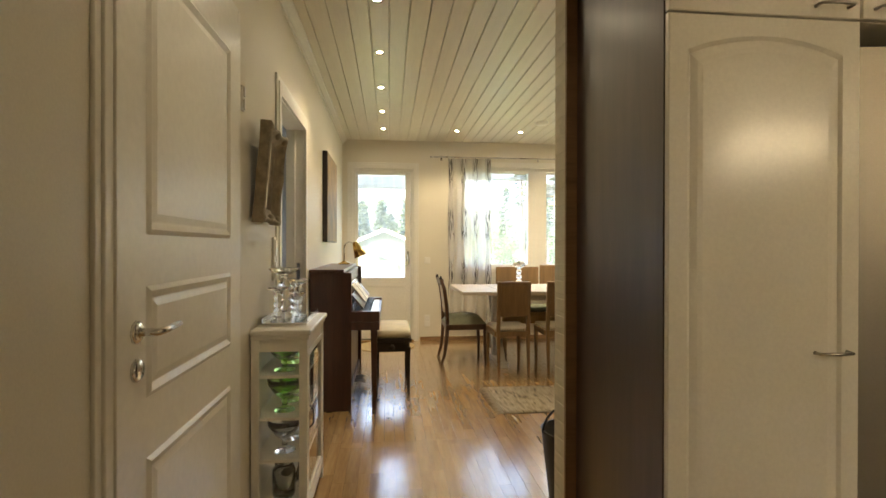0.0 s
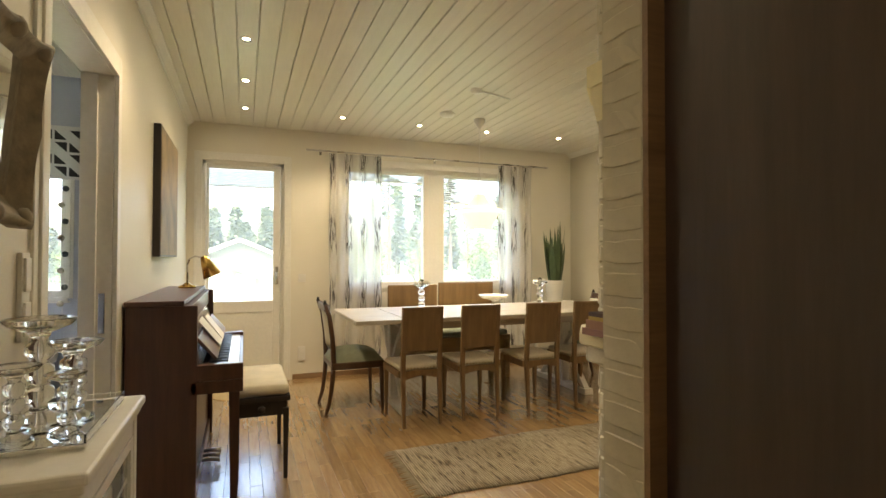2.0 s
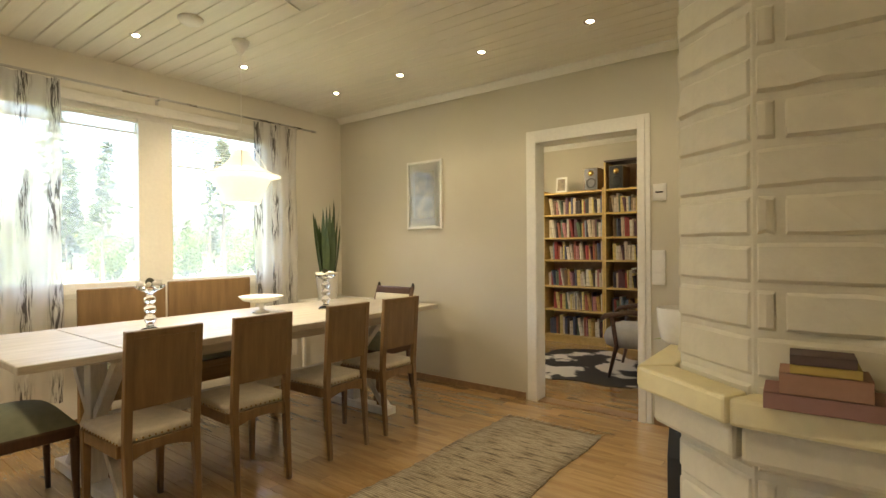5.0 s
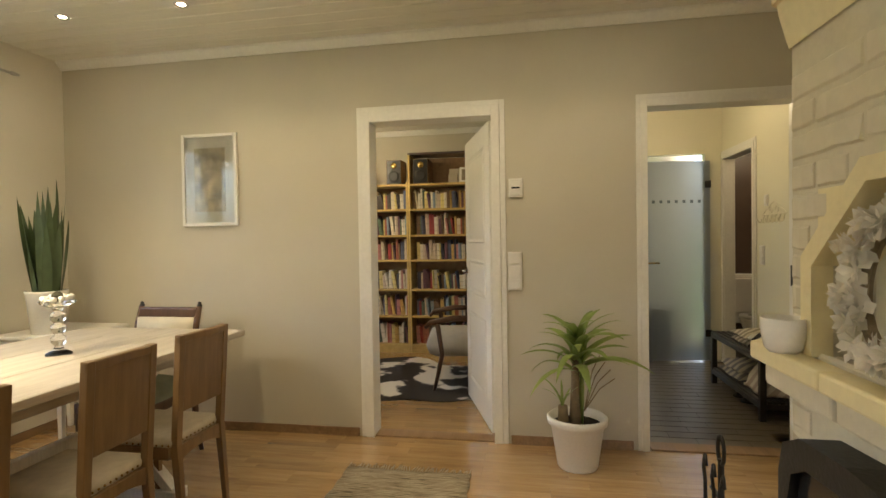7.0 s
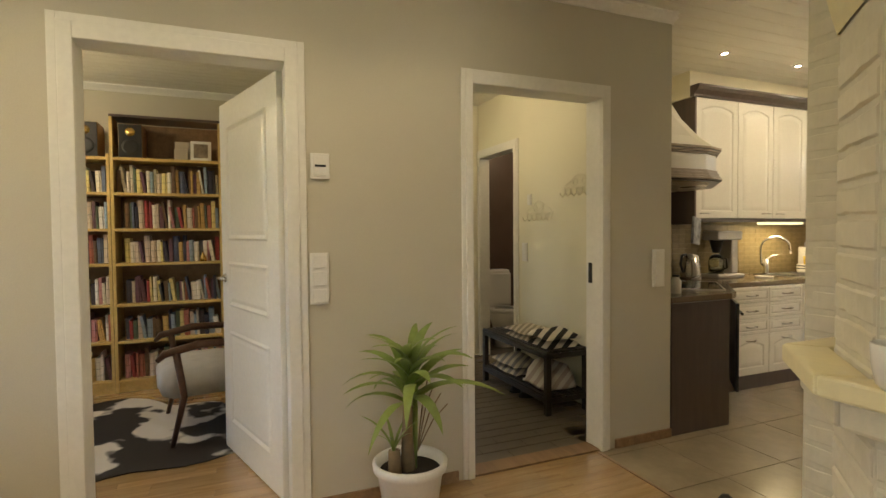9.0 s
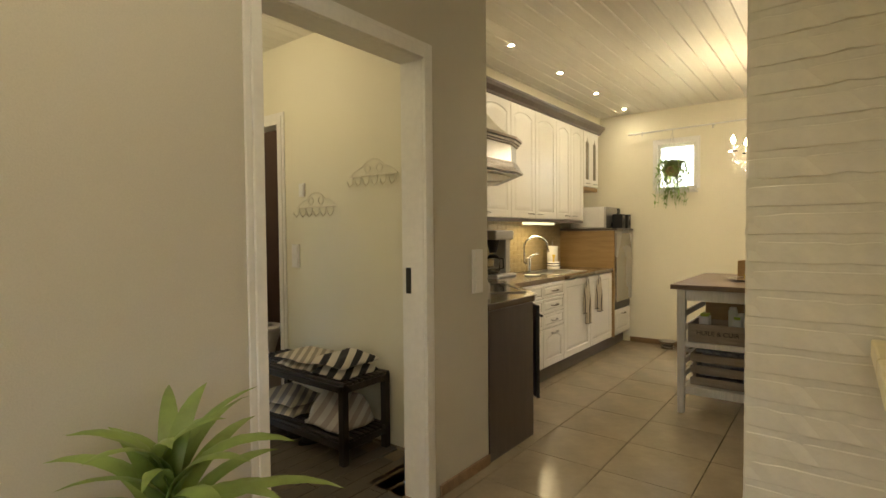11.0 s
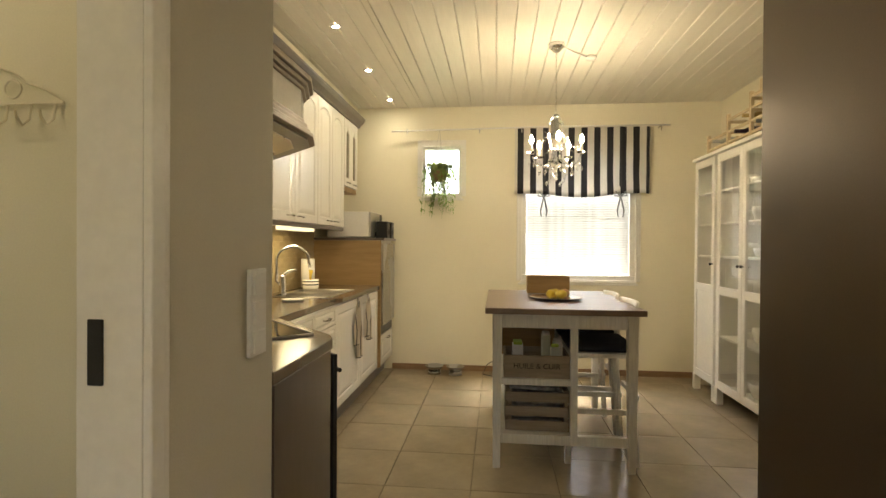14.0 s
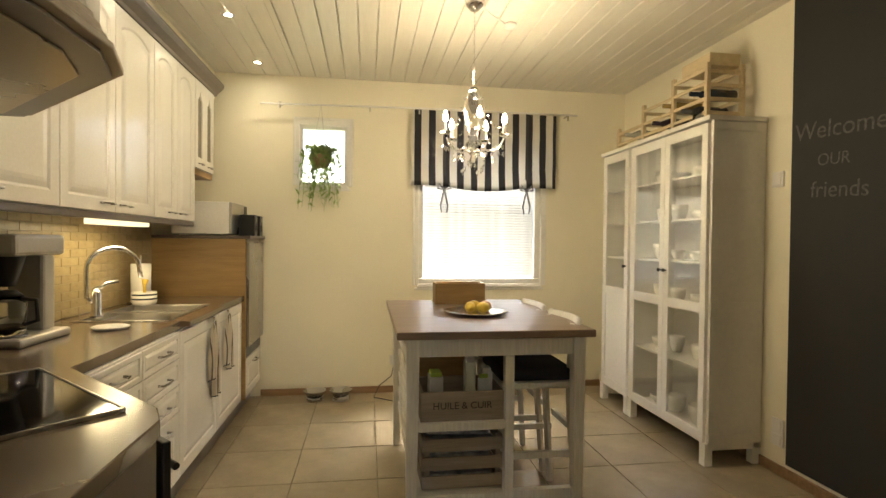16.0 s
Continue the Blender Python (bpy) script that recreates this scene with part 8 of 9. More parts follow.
for k in range(5):
    a = 2 * math.pi * k / 5 + 0.3
    c, s = math.cos(a), math.sin(a)
    arm = part("arm", tube([(0.02 * c, 0.02 * s, 1.80), (0.08 * c, 0.08 * s, 1.755), (0.145 * c, 0.145 * s, 1.775), (0.17 * c, 0.17 * s, 1.83)], 0.006, 7), CRYSTAL, chd, "", True)
    part("drip_tray", lathe([(0.0, 0.0), (0.03, 0.005), (0.034, 0.014), (0.012, 0.008), (0, 0.008)], 14, at=(0.17 * c, 0.17 * s, 1.83)), CRYSTAL, arm, "", True)
    part("candle_tube", tube([(0.17 * c, 0.17 * s, 1.838), (0.17 * c, 0.17 * s, 1.90)], 0.009, 8), PLASTIC, arm)
    part("bulb", lathe([(0, 0.0), (0.010, 0.004), (0.014, 0.02), (0.008, 0.045), (0, 0.06)], 10, at=(0.17 * c, 0.17 * s, 1.90)), FLAME, arm, "lit candle bulb", True)
bm = bmesh.new()
_rc = random.Random(2)
for k in range(40):
    a, r = 2 * math.pi * k / 40, (0.17, 0.11, 0.06, 0.14)[k % 4]
    z = (1.80, 1.76, 1.70, 1.78)[k % 4] - 0.02 * (k % 3)
    lathe([(0, 0), (0.006, -0.008), (0.008, -0.02), (0, -0.036)], 6, bm, at=(r * math.cos(a), r * math.sin(a), z))
for k in range(10):
    a = 2 * math.pi * k / 10
    for i in range(7):
        u = i / 6
        r = 0.05 + 0.11 * u
        lathe([(0, 0.006), (0.006, 0), (0, -0.006)], 6, bm, at=(r * math.cos(a), r * math.sin(a), 2.04 - 0.17 * u - 0.05 * math.sin(math.pi * u)))
tagged(part("crystal_string", bm, CRYSTAL, chd, "string of crystal drops"), "", "", "", "stuff")
for k in (0, 2, 3):
    a = 2 * math.pi * k / 5 + 0.3
    _cl = new("chandelier_lamp", bpy.data.lights.new("chandelier_lamp", "POINT"))
    _cl.data.energy, _cl.data.color, _cl.data.shadow_soft_size = 0.43, WARM, 0.02
    _cl.location = (2.193 + 0.17 * math.cos(a), -1.02 + 0.17 * math.sin(a), 1.99)
vt = thing("ceiling_vent", "round white air valve on the kitchen ceiling", "vent", (1.95, 0.15, H))
part("ring", lathe([(0.04, -0.002), (0.06, -0.014), (0.085, -0.004), (0.09, 0)], 24), PLASTIC, vt, "", True)
part("disc", lathe([(0, -0.016), (0.035, -0.014), (0.038, -0.004), (0, -0.002)], 20), PLASTIC, vt, "", True)
lo2 = thing("lamp_outlet", "white ceiling socket and cable near the chandelier", "lamp outlet", (1.92, -1.28, H))
part("socket", lathe([(0, 0), (0.04, 0), (0.037, -0.02), (0, -0.026)], 18), PLASTIC, lo2, "", True)
part("cable", tube([(0.02, 0, -0.006), (0.15, 0.12, -0.005), (0.25, 0.25, -0.005)], 0.005, 6), PLASTIC, lo2, "", True)
bwl = thing("pet_bowl_stand", "steel pet bowls in a low stand on the floor", "pet bowls", (3.06, -2.37, 0))
for x in (-0.10, 0.10):
    part("bowl", lathe([(0, 0.03), (0.055, 0.03), (0.085, 0.075), (0.09, 0.08), (0.08, 0.078), (0.05, 0.036), (0, 0.036)], 22, at=(x, 0, 0)), STEEL, bwl, "", True)
    part("ring_foot", lathe([(0.05, 0.0), (0.062, 0.0), (0.062, 0.03), (0.05, 0.03)], 22, at=(x, 0, 0)), STEEL, bwl, "", True)
cbl = thing("power_cable", "black power cable from the wall socket to the floor", "cable")
part("cable", tube([(2.53, KS + 0.03, 0.27), (2.56, KS + 0.10, 0.16), (2.66, KS + 0.16, 0.10), (2.70, KS + 0.2, 0.02), (2.5, KS + 0.3, 0.006), (2.3, KS + 0.5, 0.006)], 0.004, 6), BLACK, cbl, "", True)


# ---- library ----
SHX = 5.62
LEV = [0.10, 0.42, 0.72, 1.05, 1.33, 1.62, 1.90]


def bookcase(at, rz, width, top, label):
    t = thing("bookcase", label, "bookcase", at, rz, "library bookcases")
    for y in (0, width - 0.022):
        part("side", box(0, y, 0, 0.28, y + 0.022, top, 0.002), PINE, t)
    for z in LEV:
        part("shelf", box(0.002, 0.022, z - 0.022, 0.278, width - 0.022, z, 0.002), PINE, t)
    part("back", box(0.27, 0.022, 0.08, 0.278, width - 0.022, top - 0.01, 0), TRIMWOOD, t)
    part("plinth", box(0.02, 0.022, 0, 0.04, width - 0.022, 0.078, 0.001), PINE, t)
    if top > 2:
        part("top", box(0, 0, top, 0.28, width, top + 0.022, 0.002), DARKPANEL, t)
    return t


cases = [((SHX, 4.46, 0), 0, 0.80, 1.925), ((SHX, 3.645, 0), 0, 0.812, 2.22), ((SHX - 0.02, 3.62, 0), -128, -0.0, 0)]
bookcase((SHX, 4.46, 0), 0, 0.80, 1.925, "pine bookcase full of books with a speaker on top")
bookcase((SHX, 3.645, 0), 0, 0.812, 2.22, "tall pine bookcase full of books with dark top")
bookcase((SHX - 0.30, 3.10, 0), -30, 0.60, 1.925, "pine corner bookcase full of books")


def book_material():
    m, nt, b = _tree("assorted_book_spines")
    oi = nt.nodes.new("ShaderNodeObjectInfo")
    cols = [(min(1, r * 1.35), min(1, g * 1.35), min(1, b * 1.35)) for r, g, b in [(0.55, 0.50, 0.40), (0.06, 0.05, 0.05), (0.30, 0.05, 0.05), (0.62, 0.58, 0.50), (0.10, 0.12, 0.20), (0.45, 0.30, 0.10), (0.16, 0.10, 0.06), (0.58, 0.50, 0.22), (0.25, 0.32, 0.40), (0.66, 0.63, 0.58), (0.14, 0.07, 0.10), (0.10, 0.14, 0.10), (0.35, 0.12, 0.08), (0.05, 0.05, 0.08), (0.50, 0.42, 0.35), (0.42, 0.20, 0.20)]]
    c = _ramp(nt, oi.outputs["Random"], [(i / len(cols), k) for i, k in enumerate(cols)], "CONSTANT")
    v = _coords(nt, "Object", (1, 3, 16))
    lab = _ramp(nt, _noise(nt, v, 1.0, 1), [(0.56, (1, 1, 1)), (0.60, (0.45, 0.45, 0.42))], "CONSTANT")
    c = _mix(nt, c, lab, 0.7, "MULTIPLY")
    nt.links.new(c, b.inputs["Base Color"])
    b.inputs["Roughness"].default_value = 0.5
    return m


BOOKS = book_material()
_bm = []
for w in (0.016, 0.022, 0.030, 0.040):
    bm = bmesh.new()
    add_box(bm, 0, 0.0, 0, 0.15, w, 1.0)
    bmesh.ops.bevel(bm, geom=[e for e in bm.edges if abs(e.verts[0].co.x) < 1e-6 and abs(e.verts[1].co.x) < 1e-6 and abs(e.verts[0].co.z - e.verts[1].co.z) > 0.5], offset=w * 0.3, segments=2, affect="EDGES")
    bmesh.ops.recalc_face_normals(bm, faces=bm.faces)
    me = bpy.data.meshes.new("book")
    bm.to_mesh(me)
    bm.free()
    me.materials.append(BOOKS)
    _bm.append((w, me))
_rl = random.Random(77)


def fill(m0, width, levels, fullness=0.99):
    for z in levels:
        y = 0.03
        tall = _rl.uniform(0.17, 0.2)
        end = width * _rl.uniform(fullness - 0.07, fullness)
        while y < end - 0.045:
            w, me = _rl.choice(_bm)
            ob = new("book", me)
            h = tall + _rl.uniform(-0.025, 0.045)
            lean = radians(_rl.uniform(-2, 2)) if _rl.random() < 0.85 else radians(9)
            ob.matrix_world = m0 @ Matrix.Translation((0.05 + _rl.uniform(0, 0.03), y, z + 0.0005)) @ Matrix.Rotation(-abs(lean), 4, "X") @ Matrix.Diagonal((1, 1, h, 1))
            tagged(ob, "book standing among others on the pine shelf", "book", "library books")
            y += w + 0.001 + abs(lean) * h * 0.4


fill(pose(SHX, 4.46, 0), 0.80, LEV[:-1])
fill(pose(SHX, 3.645, 0), 0.812, LEV[:-1])
fill(pose(SHX - 0.30, 3.10, 0, 0, 0, -30), 0.60, LEV[:-1])
for y in (4.533, 4.227):
    s = thing("bookshelf_speaker", "wooden loudspeaker with dark cones on the bookcase", "speaker", (SHX + 0.01, y, LEV[-1] + 0.001), 0, "library speakers")
    part("cabinet", box(0, 0, 0, 0.24, 0.17, 0.27, 0.003), TRIMWOOD, s)
    part("baffle", box(-0.006, 0.004, 0.004, 0.0, 0.166, 0.266, 0.002), BLACK, s)
    part("woofer", lathe([(0.062, 0.0), (0.06, 0.004), (0.02, -0.008), (0, -0.004)], 22, m=pose(-0.0065, 0.085, 0.085, 0, -90, 0)), IRON, s, "", True)
    part("tweeter", lathe([(0.035, 0.0), (0.035, 0.004), (0.012, 0.003), (0, 0.008)], 18, m=pose(-0.0065, 0.085, 0.205, 0, -90, 0)), BRASS, s, "", True)
for y, w, h, lab in ((4.95, 0.15, 0.2, "small white framed photo on the bookcase"), (3.72, 0.16, 0.17, "small framed photo standing on the bookcase")):
    f = thing("photo_frame", lab, "picture", (SHX + 0.04, y, LEV[-1] + 0.001), 0)
    bm = bmesh.new()
    add_box(bm, 0, 0, 0, 0.012, w, h, 0.003, pose(0, 0, 0, 0, 8, 0))
    part("frame", bm, PLASTIC, f)
    bm = bmesh.new()
    add_box(bm, -0.002, 0.025, 0.025, 0.0, w - 0.025, h - 0.025, 0, pose(0, 0, 0, 0, 8, 0))
    part("photo", bm, M("faded_photo_tone", (0.25, 0.20, 0.14), 0.4, var=0.5, scale=18, bump=0), f)
for y, w, h in ((3.90, 0.2, 0.09), (3.88, 0.24, 0.16)):
    b = thing("storage_box", "pale storage box on the bookcase top shelf", "box", (SHX + (0.03 if h < 0.1 else 0.1), y, LEV[-1] + (0.001 if h > 0.1 else 0.001)), 4)
    part("box", boxes([(0, 0, 0, 0.06 if h < 0.1 else 0.12, w * 0.5, h)], 0.003), M("buff_card", (0.48, 0.42, 0.32), 0.8), b)
bl_ = thing("brass_bell", "small brass ornament on the bookshelf", "ornament", (SHX + 0.03, 3.80, LEV[3] - 0.33 + 0.331))
part("ornament", lathe([(0, 0), (0.03, 0), (0.026, 0.03), (0.012, 0.06), (0, 0.09)], 14), BRASS, bl_, "", True)


def hide_material():
    m, nt, b = _tree("black_and_white_cowhide")
    n = _noise(nt, _coords(nt, "Object", (1, 1, 1)), 2.3, 3, 0.5)
    nt.links.new(_ramp(nt, n, [(0.50, (0.02, 0.015, 0.013)), (0.54, (0.66, 0.62, 0.54))]), b.inputs["Base Color"])
    b.inputs["Roughness"].default_value = 0.8
    _bump(nt, b, _noise(nt, _coords(nt, "Object", (1, 1, 1)), 160, 2), 0.5, 0.004)
    return m


hd_ = thing("cowhide_rug", "black and white cowhide rug on the library floor", "rug", (4.62, 4.20, 0))
bm = bmesh.new()
pts = []
for i in range(48):
    a = 2 * math.pi * i / 48
    r = 0.78 + 0.16 * math.sin(2 * a + 0.5) + 0.10 * math.sin(5 * a) + 0.05 * math.sin(9 * a + 1)
    pts.append((r * math.cos(a) * 0.82, r * math.sin(a) * 1.05))
part("hide", prism(pts, 0.0005, 0.006), hide_material(), hd_)

ac = thing("armchair", "grey wool lounge chair with dark wooden armrests", "armchair", (4.62, 3.70, 0), 8)
ARMW = wood("dark_walnut_arm", (0.05, 0.022, 0.014), (0.11, 0.05, 0.03), "X", 0.3)
part("seat_shell", box(-0.30, -0.34, 0.26, 0.30, 0.34, 0.46, 0.09), GREYCLOTH, ac, "light grey wool seat", True)
bm = bmesh.new()
add_box(bm, -0.30, -0.07, 0, 0.30, 0.07, 0.46, 0.06, pose(0, -0.30, 0.40, 14, 0, 0))
part("backrest", bm, GREYCLOTH, ac, "", True)
for s in (-1, 1):
    x = s * 0.34
    part("armrest", tube([(x, -0.42, 0.50), (x, -0.22, 0.60), (x, 0.10, 0.61), (x, 0.30, 0.57), (x, 0.34, 0.53)], [0.016, 0.022, 0.026, 0.024, 0.014], 8), ARMW, ac, "", True)
    part("front_leg", tube([(x, 0.24, 0.58), (x, 0.20, 0.30), (x, 0.27, 0.0)], [0.022, 0.02, 0.014], 8), ARMW, ac, "", True)
    part("back_leg", tube([(x, -0.26, 0.57), (x, -0.27, 0.30), (x, -0.36, 0.0)], [0.02, 0.02, 0.014], 8), ARMW, ac, "", True)
part("cross_rail", tube([(-0.34, 0.2, 0.27), (0.34, 0.2, 0.27)], 0.014, 8), ARMW, ac)
fp2 = thing("framed_landscape", "small framed landscape painting on the library wall", "picture", (6.05, 5.62, 1.70))
part("frame", box(-0.02, -0.16, -0.13, -0.001, 0.16, 0.13, 0.004), BLACKWOOD, fp2)
part("painting", box(-0.023, -0.13, -0.10, -0.02, 0.13, 0.10, 0), M("green_landscape_paint", (0.20, 0.24, 0.14), 0.5, var=0.5, scale=12), fp2)
pltw = thing("wall_plate", "round dark decorative plate on the library wall", "plate", (6.05, 5.66, 1.35))
part("plate", lathe([(0, 0.012), (0.06, 0.01), (0.12, 0.025), (0.125, 0.02), (0.06, 0.001), (0, 0.001)], 26, m=pose(0, 0, 0, 0, -90, 0)), IRON, pltw, "", True)
# point lamp and globe out of view, added to brighten the bookcases
_ll = new("library_fill_lamp", bpy.data.lights.new("library_fill_lamp", "POINT"))
_ll.data.energy, _ll.data.color, _ll.data.shadow_soft_size = 1.3, WARM, 0.1
_ll.location = (4.75, 5.1, 2.2)
lps = thing("ceiling_globe", "unseen white globe lamp added to brighten the library", "lamp", (4.75, 5.1, H))
part("globe", lathe([(0, -0.20), (0.07, -0.18), (0.10, -0.12), (0.07, -0.05), (0.03, -0.03), (0.05, 0), (0, 0)], 22), SHADE, lps, "", True)

# ---- hall ----
FROST = clear("frosted_glass", (0.34, 0.37, 0.40), 0.5, 1.2)
FROST.node_tree.nodes["Principled BSDF"].inputs["Transmission Weight"].default_value = 0.6
gd = thing("glass_door", "frosted glass door with brass lever in the hall", "door", (5.57, 1.335, 0), 98)
tagged(gd, "", "", "", "structure")
part("leaf", box(0, -0.005, 0.01, 0.69, 0.005, 2.02, 0.002), FROST, gd)
ro = part("rosette", boxes([(0.62, -0.014, 0.95, 0.685, 0.014, 1.03)], 0.004), BRASS, gd, "brass lock plate")
part("lever", tube([(0.64, 0.014, 1.0), (0.64, 0.05, 1.0), (0.52, 0.052, 1.0)], 0.009, 8), BRASS, ro, "", True)
for z in (0.25, 1.75):
    part("hinge", box(-0.01, -0.012, z, 0.05, 0.012, z + 0.07, 0.003), IRON, gd)
for i in range(7):
    part("etched_square", box(0.09 + 0.076 * i, 0.0055, 1.60, 0.12 + 0.076 * i, 0.0062, 1.63, 0), M("grey_etching", (0.14, 0.16, 0.18), 0.4, bump=0), gd)
hb = thing("shoe_bench", "black slatted shoe bench with a lower shelf", "bench", (3.80, 1.225, 0))
BL, BD, BH = 0.98, 0.36, 0.46
for x in (0, BL - 0.04):
    for y in (0, BD - 0.04):
        part("leg", box(x, y, 0, x + 0.04, y + 0.04, BH - 0.025, 0.003), BLACKWOOD, hb)
for z in (BH - 0.03, 0.12):
    part("frame", boxes([(0.0, 0.0, z - 0.035, BL, 0.02, z), (0.0, BD - 0.02, z - 0.035, BL, BD, z), (0.0, 0.02, z - 0.035, 0.02, BD - 0.02, z), (BL - 0.02, 0.02, z - 0.035, BL, BD - 0.02, z)], 0.002), BLACKWOOD, hb)
    for k in range(9):
        y = 0.004 + k * (BD - 0.036) / 8
        part("slat", box(0.0, y, z + 0.001, BL, y + 0.026, z + 0.018, 0.002), BLACKWOOD, hb)


def cloth_heap(name, label, at, w, d, h, mats, seed, fold=True):
    t = thing(name, label, "textiles", at)
    r = random.Random(seed)
    for k, mat in enumerate(mats):
        bm = bmesh.new()
        n = 12
        z0 = h * k / len(mats)
        dz = h / len(mats)
        ph = r.uniform(0, 6)
        top, bot = [], []
        for j in range(n + 1):
            top.append([]), bot.append([])
            for i in range(n + 1):
                u, v = i / n * 2 - 1, j / n * 2 - 1
                e = max(0.0, 1 - max(abs(u), abs(v)) ** 4)
                wob = 0.25 * math.sin(u * 3 + ph) * math.cos(v * 2.4 + ph)
                x, y = u * w / 2 * (1 + 0.05 * math.sin(v * 5 + ph)), v * d / 2 * (1 + 0.06 * math.sin(u * 4 + ph))
                top[-1].append(bm.verts.new((x, y, z0 + dz * (0.15 + e * (0.75 + wob)))))
                bot[-1].append(bm.verts.new((x, y, z0 + dz * 0.05)))
        for j in range(n):
            for i in range(n):
                bm.faces.new((top[j][i], top[j][i + 1], top[j + 1][i + 1], top[j + 1][i]))
                bm.faces.new((bot[j][i], bot[j + 1][i], bot[j + 1][i + 1], bot[j][i + 1]))
        ring_t = [top[0][i] for i in range(n)] + [top[j][n] for j in range(n)] + [top[n][n - i] for i in range(n)] + [top[n - j][0] for j in range(n)]
        ring_b = [bot[0][i] for i in range(n)] + [bot[j][n] for j in range(n)] + [bot[n][n - i] for i in range(n)] + [bot[n - j][0] for j in range(n)]
        for i in range(len(ring_t)):
            j = (i + 1) % len(ring_t)
            bm.faces.new((ring_t[i], ring_t[j], ring_b[j], ring_b[i]))
        part("fold", bm, mat, t, "", True)
    return t


def band_material(name, c1, c2, scale, direction="DIAGONAL"):
    m, nt, b = _tree(name)
    wv = nt.nodes.new("ShaderNodeTexWave")
    wv.bands_direction = direction
    wv.inputs["Scale"].default_value, wv.inputs["Distortion"].default_value = scale, 0.6
    nt.links.new(_coords(nt, "Object", (1, 1, 1)), wv.inputs["Vector"])
    nt.links.new(_ramp(nt, wv.outputs["Fac"], [(0.45, c1), (0.55, c2)]), b.inputs["Base Color"])
    b.inputs["Roughness"].default_value = 0.95
    return m


cloth_heap("folded_blankets", "folded cream striped blankets on the shoe bench", (4.30, 1.40, BH - 0.011), 0.34, 0.27, 0.09, [band_material("cream_striped_wool", (0.55, 0.50, 0.40), (0.30, 0.27, 0.22), 9)] * 2, 3)
cloth_heap("folded_scarf", "black and white striped knit on the shoe bench", (3.98, 1.40, BH - 0.011), 0.26, 0.28, 0.12, [band_material("black_white_knit", (0.025, 0.025, 0.03), (0.60, 0.57, 0.50), 5)] * 2, 5)
cloth_heap("folded_rug", "folded checked cloth on the lower bench shelf", (4.52, 1.40, 0.139), 0.40, 0.27, 0.12, [band_material("checked_cloth", (0.58, 0.54, 0.45), (0.28, 0.27, 0.28), 7)] * 2, 7)
cloth_heap("plastic_bag", "filled white plastic bag on the bench shelf", (4.02, 1.41, 0.139), 0.30, 0.27, 0.20, [band_material("printed_plastic", (0.60, 0.58, 0.55), (0.42, 0.36, 0.34), 6)], 9)
for x in (4.22, 4.36):
    sh = thing("shoe", "dark shoe under the bench", "shoe", (x, 1.42, 0), 80, "shoes under the bench")
    part("upper", lathe([(0, 0.085), (0.03, 0.08), (0.045, 0.05), (0.05, 0.012), (0, 0.012)], 14, m=Matrix.Diagonal((2.4, 0.9, 1, 1))), BLACK, sh, "", True)
    part("sole", lathe([(0, 0.014), (0.052, 0.014), (0.052, 0.0), (0, 0.0)], 14, m=Matrix.Diagonal((2.5, 0.95, 1, 1))), IRON, sh)
HOOKW = M("cream_painted_iron", (0.76, 0.71, 0.56), 0.6, var=0.08, bump=0.2)


def hook_rack(x, z):
    t = thing("coat_hooks", "ornate cream iron coat hook rack on the hall wall", "hook rack", (x, 1.20, z), 0, "coat hook racks")
    bm = tube([(-0.2, 0.012, 0), (0.2, 0.012, 0)], 0.0045, 6)
    part("bar", bm, HOOKW, t)
    for s in (-1, 1):
        part("scroll", tube([(s * 0.20, 0.012, 0.0), (s * 0.15, 0.012, 0.035), (s * 0.09, 0.012, 0.055), (s * 0.05, 0.012, 0.085), (0, 0.012, 0.10)], 0.003, 6), HOOKW, t)
        part("scroll", tube([(s * (0.05 + 0.025 * math.cos(a)), 0.012, 0.04 + 0.025 * math.sin(a)) for a in (2 * math.pi * i / 12 for i in range(12))], 0.003, 6, closed=True), HOOKW, t)
    for i in range(6):
        x0 = -0.175 + 0.07 * i
        part("hook", tube([(x0, 0.012, 0.0), (x0, 0.018, -0.045), (x0, 0.04, -0.065), (x0, 0.058, -0.045), (x0, 0.06, -0.03)], 0.004, 6), HOOKW, t)
    return t


hook_rack(4.47, 1.43)
hook_rack(3.93, 1.60)
plate("light_switch", "white hall light switch", "switch", "y", 1.20, 1, 4.70, 1.10, 0.08, 0.16, 2)
plate("wall_control", "small white wall control in the hall", "control", "y", 1.20, 1, 4.62, 1.55, 0.06, 0.09)
wc_ = thing("toilet", "white ceramic toilet with raised lid", "toilet", (5.88, 0.75, 0), -90)
part("bowl", lathe([(0, 0), (0.12, 0), (0.11, 0.1), (0.15, 0.25), (0.19, 0.38), (0.19, 0.40), (0.13, 0.40), (0.08, 0.25), (0, 0.22)], 24), CERAMIC, wc_, "", True)
part("seat", lathe([(0.12, 0.40), (0.195, 0.40), (0.195, 0.425), (0.12, 0.425)], 24), PLASTIC, wc_, "", True)
part("lid", box(-0.19, 0.19, 0.42, 0.19, 0.215, 0.80, 0.02), PLASTIC, wc_)
part("tank", box(-0.2, 0.22, 0.30, 0.2, 0.40, 0.84, 0.03), CERAMIC, wc_)
# unseen dome and point lamp, added to brighten the toilet behind its doorway
tl_ = thing("toilet_ceiling_lamp", "unseen white dome lamp added to brighten the toilet room", "lamp", (5.4, 0.5, H))
part("dome", lathe([(0, -0.08), (0.07, -0.07), (0.11, -0.03), (0.12, 0), (0, 0)], 22), SHADE, tl_, "", True)
_tl = new("toilet_fill_lamp", bpy.data.lights.new("toilet_fill_lamp", "POINT"))
